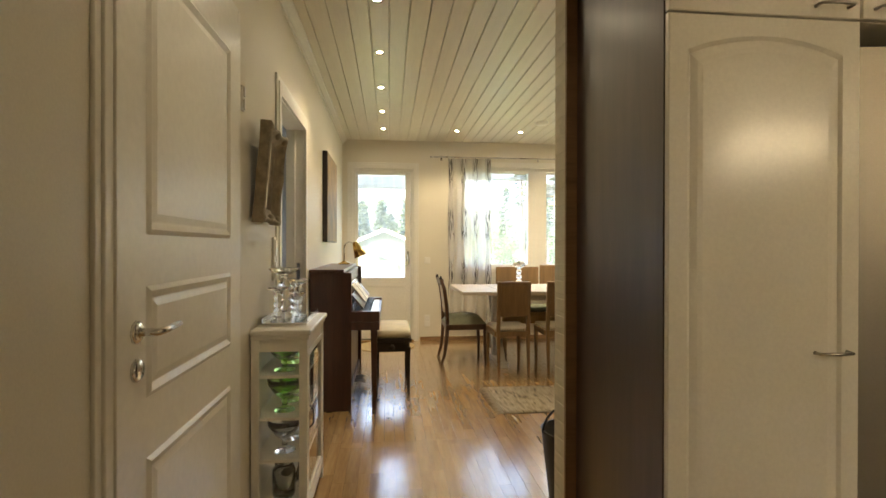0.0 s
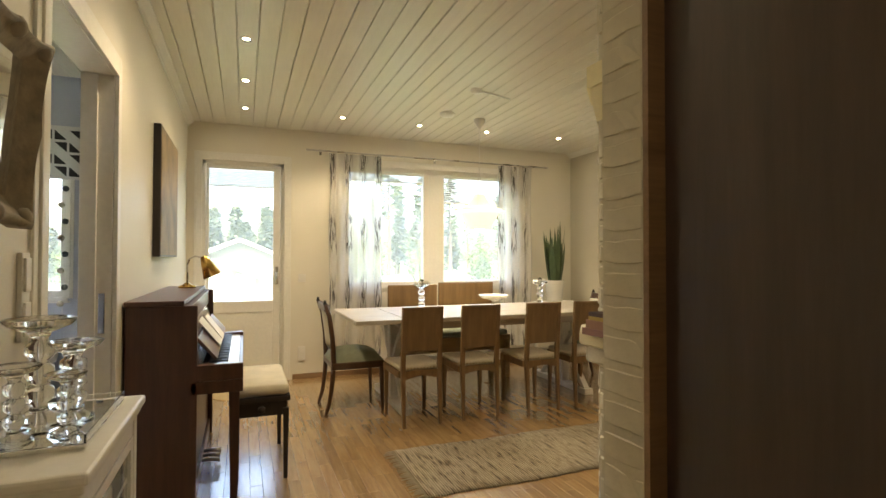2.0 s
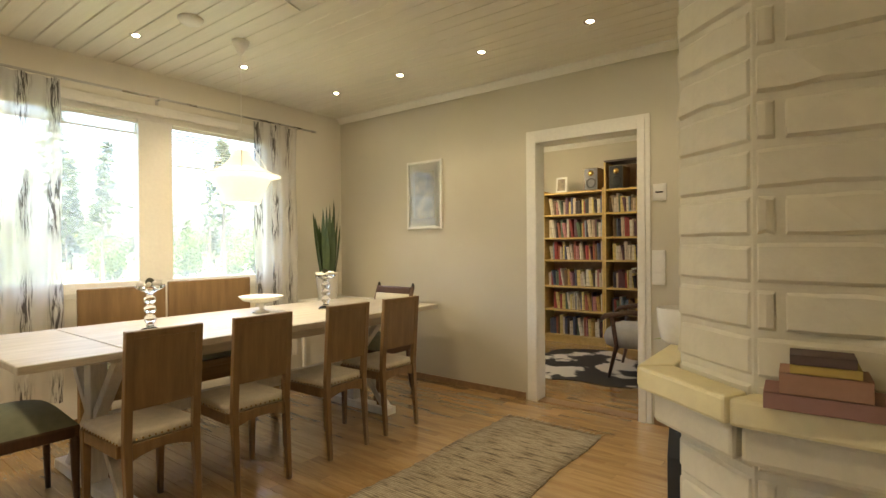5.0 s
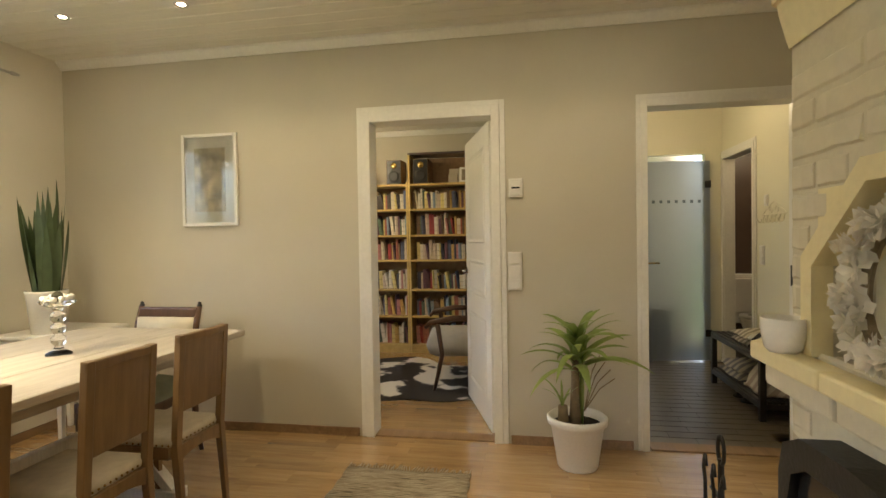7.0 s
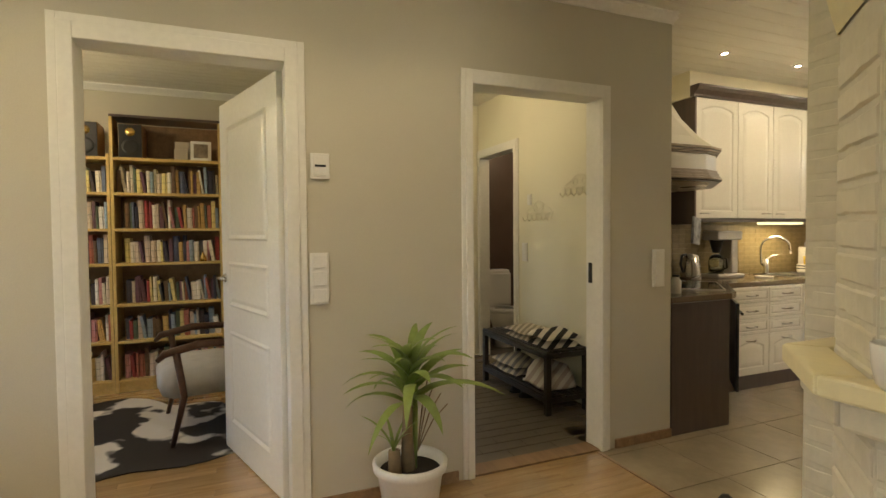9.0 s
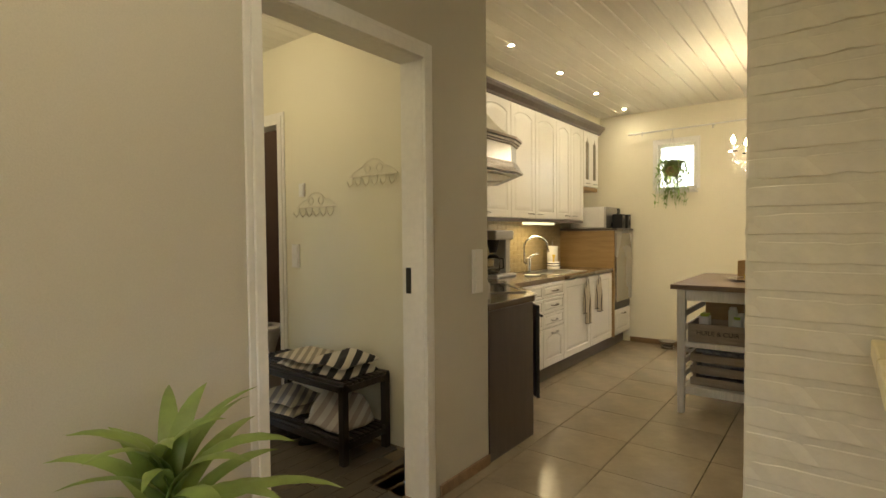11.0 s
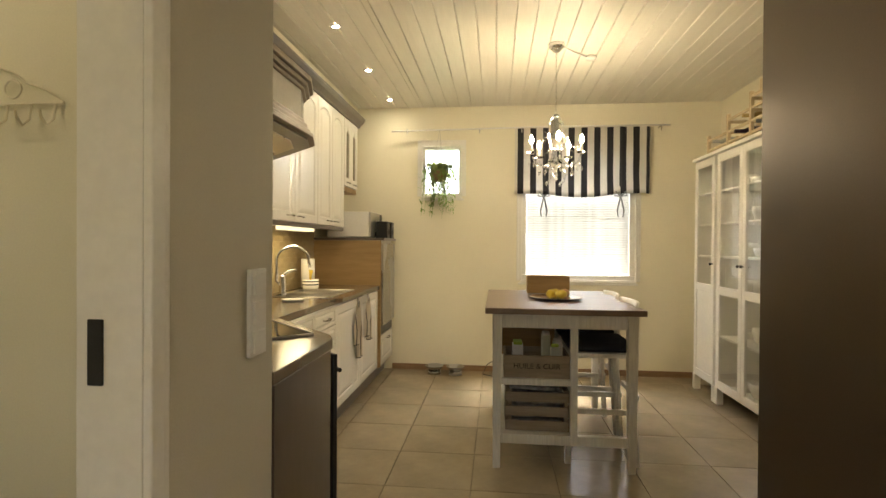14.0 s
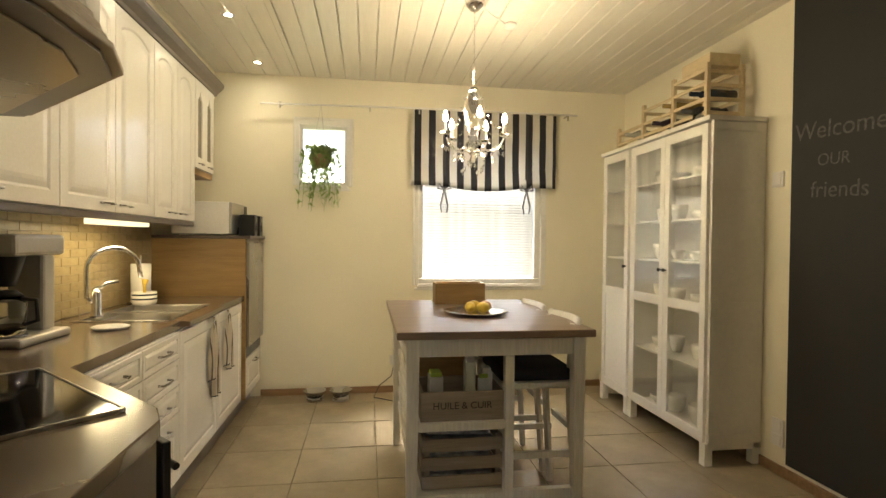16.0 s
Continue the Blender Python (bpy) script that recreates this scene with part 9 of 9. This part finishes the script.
_tl.data.energy, _tl.data.color, _tl.data.shadow_soft_size = 0.6, WARM, 0.1
_tl.location = (5.4, 0.5, H - 0.22)
bn = thing("waste_bin", "dark bin behind the frosted glass door", "bin", (6.1, 1.72, 0))
part("bin", lathe([(0, 0), (0.13, 0), (0.16, 0.42), (0.165, 0.43), (0.15, 0.43), (0.12, 0.01), (0, 0.01)], 20), IRON, bn, "", True)
hl = thing("hall_ceiling_lamp", "round white ceiling lamp in the hall", "lamp", (4.6, 2.1, H))
part("dome", lathe([(0, -0.09), (0.08, -0.08), (0.13, -0.04), (0.14, 0), (0, 0)], 24), SHADE, hl, "", True)
_hl = new("hall_lamp", bpy.data.lights.new("hall_lamp", "POINT"))
_hl.data.energy, _hl.data.color, _hl.data.shadow_soft_size = 0.66, WARM, 0.1
_hl.location = (4.6, 2.1, H - 0.25)

# ---- bedroom ----
bd = thing("bed", "bed with grey tufted headboard and white bedding", "bed", (-3.9, 4.2, 0))
part("base", box(0, 0, 0.08, 2.0, 1.15, 0.32, 0.02), GREYCLOTH, bd)
part("mattress", box(0.02, 0.02, 0.32, 1.98, 1.13, 0.52, 0.05), CREAMCLOTH, bd, "", True)
part("duvet", box(0.5, -0.03, 0.50, 2.02, 1.14, 0.62, 0.06), M("white_bed_linen", (0.72, 0.70, 0.68), 0.9, bump=0.4, bscale=20), bd, "white duvet", True)
part("headboard", box(-0.08, 0, 0.1, 0.0, 1.15, 1.1, 0.03), GREYCLOTH, bd)
rc = thing("bedroom_chair", "black framed round chair in the bedroom", "chair", (-2.15, 3.95, 0))
part("seat", lathe([(0, 0.42), (0.2, 0.42), (0.22, 0.45), (0.2, 0.48), (0, 0.48)], 22), GREYCLOTH, rc, "", True)
part("back_hoop", tube([(0.22 * math.cos(a), 0.2, 0.48 + 0.38 * math.sin(a)) for a in (math.pi * i / 14 for i in range(15))], 0.012, 8), BLACK, rc, "", True)
for x in (-0.15, 0.15):
    for y in (-0.15, 0.15):
        part("leg", tube([(x, y, 0.43), (x * 1.25, y * 1.25, 0)], [0.014, 0.01], 6), BLACK, rc)
vl = thing("patterned_valance", "short blind with black and white triangles", "blind", (-2.24, 5.36, 1.815))
bm = bmesh.new()
add_box(bm, -0.75, -0.01, 0, 0.5, 0.0, 0.385, 0.002)
part("cloth", bm, M("white_blind_cotton", (0.66, 0.66, 0.64), 0.9), vl)
bm = bmesh.new()
for i in range(12):
    for j in range(4):
        x, z = -0.60 + 0.09 * i, 0.02 + 0.088 * j
        vs = [bm.verts.new(v) for v in (((x, -0.012, z), (x + 0.075, -0.012, z), (x, -0.012, z + 0.07)) if (i + j) % 2 else ((x + 0.075, -0.012, z), (x + 0.075, -0.012, z + 0.07), (x, -0.012, z + 0.07)))]
        bm.faces.new(vs)
part("triangle_print", bm, BLACK, vl)
gb = thing("ball_garland", "string of grey and white felt balls hanging by the bedroom window", "garland", (-1.875, 5.33, 0))
part("string", tube([(0, 0.0, 0.75), (0.004, 0, 1.3), (0, 0, 1.83)], 0.0015, 5), PLASTIC, gb)
FELT = M("grey_felt", (0.10, 0.11, 0.12), 0.95, bump=0.6, bscale=200)
for k in range(9):
    part("felt_ball", lathe([(0, -0.022), (0.011, -0.019), (0.019, -0.011), (0.022, 0), (0.019, 0.011), (0.011, 0.019), (0, 0.022)], 14, at=(0.012 * (-1) ** k, 0, 0.80 + 0.118 * k)), FELT if k % 2 == 0 else CREAMCLOTH, gb, "dark grey felt ball" if k % 2 == 0 else "white felt ball", True)


# ---- fireplace, floors: pieces last ----
FP = [(0.09, 1.735), (0.085, 1.865), (0.46, 1.875), (0.455, 2.345), (0.57, 2.475), (1.40, 2.478), (1.585, 2.28), (1.585, 1.875), (1.92, 1.865), (1.92, 1.735)]
fire = thing("fireplace", "large white painted brick fireplace with a stone mantel", "fireplace")


def inset(poly, d):
    """The outline moved inwards by d (outwards where d is negative); its last edge, at the back, stays."""
    n, out = len(poly), []
    lines = []
    for i in range(n):
        a, b = Vector(poly[i]), Vector(poly[(i + 1) % n])
        t = (b - a).normalized()
        nrm = Vector((t.y, -t.x))
        lines.append((a + nrm * (d if i < n - 1 else 0), t))
    for i in range(n):
        (p, u), (q, v) = lines[i - 1], lines[i]
        den = u.x * v.y - u.y * v.x
        k = ((q - p).x * v.y - (q - p).y * v.x) / den
        out.append(tuple(p + u * k))
    return out


bm = bmesh.new()
core_poly = inset(FP, 0.004)
# the niche goes into the core between two heights
fdx = (Vector(core_poly[5]) - Vector(core_poly[4])).normalized()
fdn = Vector((fdx.y, -fdx.x))
n0, n1 = Vector(core_poly[4]) + fdx * 0.23, Vector(core_poly[4]) + fdx * 0.71
notched = core_poly[:5] + [tuple(n0), tuple(n0 + fdn * 0.11), tuple(n1 + fdn * 0.11), tuple(n1)] + core_poly[5:]
bm = prism(core_poly, 0.0, 1.0)
prism(notched, 1.0, 1.367, 0, bm)
prism(core_poly, 1.367, H, 0, bm)
core = part("core", bm, MORTAR, fire, "white painted mortar")
COURSE = 0.0705
_rb = random.Random(5)
_brick_mesh = {}


def brick_mesh(length, depth, seed):
    key = (round(length, 3), seed)
    if key in _brick_mesh:
        return _brick_mesh[key]
    r = random.Random(seed * 97 + int(length * 1000))
    b = bmesh.new()
    n = max(2, int(length / 0.04))
    hgt = COURSE - 0.009
    top, bot = [], []
    front = []
    for i in range(n + 1):
        x = length * i / n
        j = tuple(r.uniform(-0.0012, 0.0012) + (q if r.random() < 0.12 else 0.0) for q in (0.004, -0.004, 0.004))
        e = 0.004 if 0 < i < n else -0.001
        front.append([b.verts.new(v) for v in ((x, depth, j[0]), (x + 0.0, 0.004 + j[2] * 0.3, j[0]), (x + (0.004 if i == 0 else -0.004 if i == n else 0), -0.002 - e * 0.4 - j[2] * 0.7, 0.007 + j[0]), (x + (0.004 if i == 0 else -0.004 if i == n else 0), -0.002 - e * 0.4 + j[2] * 0.7, hgt - 0.007 + j[1]), (x, 0.004, hgt + j[1]), (x, depth, hgt + j[1]))])
    for a, c in zip(front, front[1:]):
        for k in range(5):
            b.faces.new((a[k], a[k + 1], c[k + 1], c[k]))
    b.faces.new(front[0])
    b.faces.new(list(reversed(front[-1])))
    bmesh.ops.recalc_face_normals(b, faces=b.faces)
    me = bpy.data.meshes.new("brick")
    b.to_mesh(me)
    b.free()
    me.materials.append(BRICK)
    _brick_mesh[key] = me
    return me


courses = int(H / COURSE)
for i in range(len(FP) - 1):
    a, b = Vector(FP[i]), Vector(FP[i + 1])
    length, ang = (b - a).length, math.atan2(b.y - a.y, b.x - a.x)
    n = max(1, round(length / 0.275))
    for c in range(courses):
        z = c * COURSE + 0.033
        if 2 <= i <= 6 and z > 1.62 and z < 2.0:
            continue
        if i == 2:
            marks = [0.0, 0.288, length] if c % 2 == 0 else [0.0, 0.150, 0.434, length]
        elif n > 1:
            marks = [length * k / n for k in range(n + 1)] if c % 2 == 0 else [0.0] + [length * (k + 0.5) / n - (0.03 if k == 0 else -0.03 if k == n - 1 else 0) for k in range(n)] + [length]
        else:
            marks = [0.0, length]
        spans = list(zip(marks, marks[1:]))
        gap = None
        if i == 4 and 0.96 < z < 1.40:
            gap = (0.47, 0.30 if z < 1.19 else max(0.13, 0.13 + (1.367 - z) * 1.06))
        elif i == 4 and z < 0.86:
            gap = (0.475, 0.262)
        if gap:
            g0, g1 = gap[0] - gap[1], gap[0] + gap[1]
            spans = [q for s0, s1 in spans for q in ((s0, min(s1, g0)), (max(s0, g1), s1))]
        for s0, s1 in spans:
            if s1 - s0 < 0.03:
                continue
            L = s1 - s0 - 0.010
            ob = new("brick", brick_mesh(L, 0.0055, _rb.randrange(6)))
            ob.parent = core
            p = a + (b - a).normalized() * (s0 + 0.005)
            # the outline runs clockwise, so the outer side is on the left of the walk
            ob.matrix_world = Matrix.Translation((p.x, p.y, z)) @ Matrix.Rotation(ang, 4, "Z") @ Matrix.Translation((0, -0.0048 if i in (0, 1, 7, 8) else -0.0015, 0)) @ Matrix.Scale(-1, 4, (0, 1, 0))
            ob.location.z += _rb.uniform(-0.001, 0.001)

# mantel slabs
MO = [(0.395, 1.882), (0.398, 2.372), (0.527, 2.538), (1.462, 2.548), (1.665, 2.34), (1.665, 1.882)]
MI = [(0.454, 1.882), (0.449, 2.348), (0.568, 2.481), (1.402, 2.484), (1.591, 2.282), (1.591, 1.882)]
for i in range(5):
    cuts = 3 if i == 2 else 2 if i in (0, 4) else 1
    for k in range(cuts):
        o0, o1 = (Vector(MO[i]).lerp(Vector(MO[i + 1]), (k + e) / cuts) for e in (0, 1))
        i0, i1 = (Vector(MI[i]).lerp(Vector(MI[i + 1]), (k + e) / cuts) for e in (0, 1))
        g = (o1 - o0).normalized() * 0.0025
        pl = [tuple(i0 + g), tuple(o0 + g), tuple(o1 - g), tuple(i1 - g)]
        part("mantel_slab", prism(pl, 0.958, 1.000, 0.006), SLAB, fire, "yellowed cream stone slab")
        lo = [tuple(i0 + g * 2), tuple(i0.lerp(o0, 0.62) + g * 2), tuple(i1.lerp(o1, 0.62) - g * 2), tuple(i1 - g * 2)]
        part("corbel", prism(lo, 0.90, 0.957, 0.008), MORTAR, fire)
# flared cornice near the top
for i in range(2, 7):
    a0, b0 = Vector(FP[i]), Vector(FP[i + 1])
    big = inset(FP, -0.034)
    a1, b1 = Vector(big[i]), Vector(big[i + 1])
    bm = bmesh.new()
    rows = []
    for k, z in ((0.05, 1.715), (0.3, 1.75), (0.62, 1.80), (0.70, 1.825), (1.0, 1.827), (1.0, 1.90), (0.05, 1.90)):
        rows.append([bm.verts.new((*a0.lerp(a1, k), z)), bm.verts.new((*b0.lerp(b1, k), z))])
    for r0, r1 in zip(rows, rows[1:] + rows[:1]):
        bm.faces.new((r0[0], r0[1], r1[1], r1[0]))
    bm.faces.new([r[0] for r in rows])
    bm.faces.new([r[1] for r in reversed(rows)])
    part("cornice", bm, SLAB, fire, "flared cream cornice slab")
# pointed niche and firebox
bm = bmesh.new()
FA, FB = Vector(FP[4]), Vector(FP[5])
fdir = (FB - FA).normalized()
fang = math.atan2(fdir.y, fdir.x)
fm = Matrix.Translation((FA.x, FA.y, 0)) @ Matrix.Rotation(fang, 4, "Z")
arch = [(0.23, 1.0), (0.23, 1.20), (0.416, 1.367), (0.524, 1.367), (0.71, 1.20), (0.71, 1.0)]
for tri_ in (((0.23, 1.20), (0.416, 1.368), (0.23, 1.368)), ((0.71, 1.20), (0.71, 1.368), (0.524, 1.368))):
    bm = bmesh.new()
    f0, f1 = [bm.verts.new((x, 0.0, z)) for x, z in tri_], [bm.verts.new((x, -0.115, z)) for x, z in tri_]
    bm.faces.new(f0), bm.faces.new(f1)
    for k in range(3):
        bm.faces.new((f0[k], f0[(k + 1) % 3], f1[(k + 1) % 3], f1[k]))
    bmesh.ops.transform(bm, matrix=fm, verts=bm.verts)
    part("niche_shoulder", bm, SLAB, fire)
for (x0, z0), (x1, z1) in zip(arch, arch[1:]):
    d = Vector((x1 - x0, 0, z1 - z0))
    o = Vector((-d.z, 0, d.x)).normalized()
    bm = bmesh.new()
    q = []
    for y in (0.03, -0.014):
        for v in (Vector((x0, 0, z0)), Vector((x1, 0, z1)), Vector((x1, 0, z1)) + o * 0.045 + d.normalized() * 0.02, Vector((x0, 0, z0)) + o * 0.045 - d.normalized() * 0.02):
            q.append(bm.verts.new((v.x, -y, v.z)))
    for f in ((0, 1, 2, 3), (4, 5, 6, 7), (0, 1, 5, 4), (1, 2, 6, 5), (2, 3, 7, 6), (3, 0, 4, 7)):
        bm.faces.new([q[k] for k in f])
    bmesh.ops.transform(bm, matrix=fm, verts=bm.verts)
    part("arch_stone", bm, SLAB, fire)
bm = bmesh.new()
prof = [(0.225, 0.0), (0.225, 0.74), (0.245, 0.81), (0.315, 0.845), (0.475, 0.855), (0.635, 0.845), (0.705, 0.81), (0.725, 0.74), (0.725, 0.0)]
for y0, y1 in ((0.0, 0.075),):
    fr = [bm.verts.new((x, y1, z)) for x, z in prof]
    inn = [bm.verts.new((0.475 + (x - 0.475) * 0.84, y1, 0.01 + z * 0.92)) for x, z in prof]
    bk = [bm.verts.new((x, -0.01, z)) for x, z in prof]
    for i in range(len(prof) - 1):
        bm.faces.new((fr[i], fr[i + 1], inn[i + 1], inn[i]))
        bm.faces.new((fr[i], fr[i + 1], bk[i + 1], bk[i]))
bmesh.ops.transform(bm, matrix=fm, verts=bm.verts)
hearth = part("hearth_door", bm, IRON, fire, "black cast iron arched door frame")
bm = bmesh.new()
bm.faces.new([bm.verts.new((0.475 + (x - 0.475) * 0.84, 0.055, 0.01 + z * 0.92)) for x, z in prof])
bmesh.ops.transform(bm, matrix=fm, verts=bm.verts)
part("fire_glass", bm, M("sooty_stove_glass", (0.02, 0.02, 0.02), 0.08), hearth, "dark sooty glass")

# floors
sub = setting("floor", boxes([(WX - 0.12, -3.12, -0.12, 6.2, NY + 0.22, -0.012), (-4.8, 0.5, -0.12, WX - 0.12, 5.6, -0.012), (6.2, 1.1, -0.12, 7.0, 3.05, -0.012)]), GROUT, "brown laminate floor with tiled kitchen and hall", "floor")
_rf = random.Random(9)
_pm = {}


def plank_mesh(w, l):
    key = (round(w, 3), round(l, 3))
    if key not in _pm:
        b = bmesh.new()
        e = 0.0012
        z0, z1 = -0.012, 0.0
        lo = [b.verts.new(v) for v in ((0, 0, z0), (w, 0, z0), (w, l, z0), (0, l, z0))]
        md = [b.verts.new(v) for v in ((0, 0, z1 - e), (w, 0, z1 - e), (w, l, z1 - e), (0, l, z1 - e))]
        hi = [b.verts.new(v) for v in ((e, e, z1), (w - e, e, z1), (w - e, l - e, z1), (e, l - e, z1))]
        for r0, r1 in ((lo, md), (md, hi)):
            for i in range(4):
                b.faces.new((r0[i], r0[(i + 1) % 4], r1[(i + 1) % 4], r1[i]))
        b.faces.new(hi)
        me = bpy.data.meshes.new("plank")
        b.to_mesh(me)
        b.free()
        me.materials.append(PLANK)
        _pm[key] = me
    return _pm[key]


def lay_planks(x0, x1, y0, y1, w=0.0655, ln=0.42, joined=None):
    """Strips that run along y, in random bond."""
    x = x0
    while x < x1 - 0.004:
        ww = min(w, x1 - x)
        y = y0 - _rf.choice((0.0, 0.1, 0.2, 0.3))
        while y < y1 - 0.004:
            ya, yb = max(y, y0), min(y + ln, y1)
            y += ln
            if yb - ya < 0.02:
                continue
            ya_, yb_ = round(ya, 2), round(yb, 2)
            if joined is None:
                ob = new("plank", plank_mesh(ww - 0.0008, yb_ - ya_ - 0.0008))
                ob.parent, ob.location = sub, (x, ya_, 0)
            else:
                add_box(joined, x, ya_, -0.012, x + ww - 0.0008, yb_ - 0.0008, 0.0)
        x += w


lay_planks(-0.95, 1.30, 3.0, 6.38, 0.0655, 0.46)
rest = bmesh.new()
lay_planks(WX, -0.95, -3.0, 6.4, 0.0655, 0.46, rest)
lay_planks(-0.95, 0.515, -3.0, 1.64, 0.0655, 0.46, rest)
lay_planks(-0.95, 1.30, 1.64, 3.0, 0.0655, 0.46, rest)
lay_planks(-0.95, 1.30, 6.38, 6.40, 0.0655, 0.46, rest)
lay_planks(1.30, EX, 1.64, 6.40, 0.0655, 0.46, rest)
lay_planks(EX, 6.05, 3.05, 6.40, 0.0655, 0.46, rest)
lay_planks(-4.6, WX, 0.6, 5.4, 0.0655, 0.46, rest)
tagged(part("floor_strips", rest, PLANK_ISLAND, sub), "", "", "", "stuff")
part("threshold_strip", box(1.9, 1.625, -0.01, EX, 1.645, 0.004, 0.002), TRIMWOOD, sub)
part("threshold_strip", box(EX + 0.005, 1.60, -0.01, EX + 0.125, 2.41, 0.008, 0.003), TRIMWOOD, sub)
part("threshold_strip", box(EX + 0.005, 3.325, -0.01, EX + 0.125, 4.125, 0.008, 0.003), TRIMWOOD, sub)


def tile_mesh(w, l, mat, gap):
    b = bmesh.new()
    add_box(b, gap, gap, -0.012, w - gap, l - gap, 0.0, 0.0015)
    me = bpy.data.meshes.new("tile")
    b.to_mesh(me)
    b.free()
    me.materials.append(mat)
    return me


_tm, _ht = tile_mesh(0.44, 0.44, TILE, 0.002), tile_mesh(0.098, 0.3, HALLTILE, 0.002)
for ix in range(8):
    for iy in range(10):
        tx, ty = 3.14 - 0.44 * 6 + 0.44 * ix, -2.29 - 0.44 + 0.44 * iy
        if ty + 0.44 > 1.66 or tx < 0.45:
            continue
        ob = new("tile", _tm)
        ob.parent, ob.location = sub, (tx, ty, 0.0)
tail = bmesh.new()
for ix in range(0, 8):
    tx = 3.14 - 0.44 * 6 + 0.44 * ix
    if tx > 0.45 and tx < 3.6:
        add_box(tail, tx + 0.003, 1.23 + 0.003, -0.012, min(tx + 0.437, EX if tx > 1.5 else 9), 1.622, 0.0)
tagged(part("cut_tiles", tail, TILE, sub), "", "", "", "stuff")
hall_tiles = bmesh.new()
for ix in range(36):
    for iy in range(6):
        ty = 1.21 + 0.298 * iy + (0.149 if ix % 2 else 0)
        tx = EX + 0.135 + 0.1 * ix
        if tx < 5.6 and ty + 0.298 < 3.0 and ix * iy < 1e9 and ix < 24:
            ob = new("tile", _ht)
            ob.parent, ob.location = sub, (tx, ty, 0.0)
        else:
            add_box(hall_tiles, tx + 0.002, max(1.21, ty), -0.012, tx + 0.096, min(ty + 0.296, 2.94), 0.0)
add_box(hall_tiles, 4.6, -0.6, -0.012, 6.3, 1.1, 0.0)
tagged(part("cut_hall_tiles", hall_tiles, HALLTILE, sub), "", "", "", "stuff")
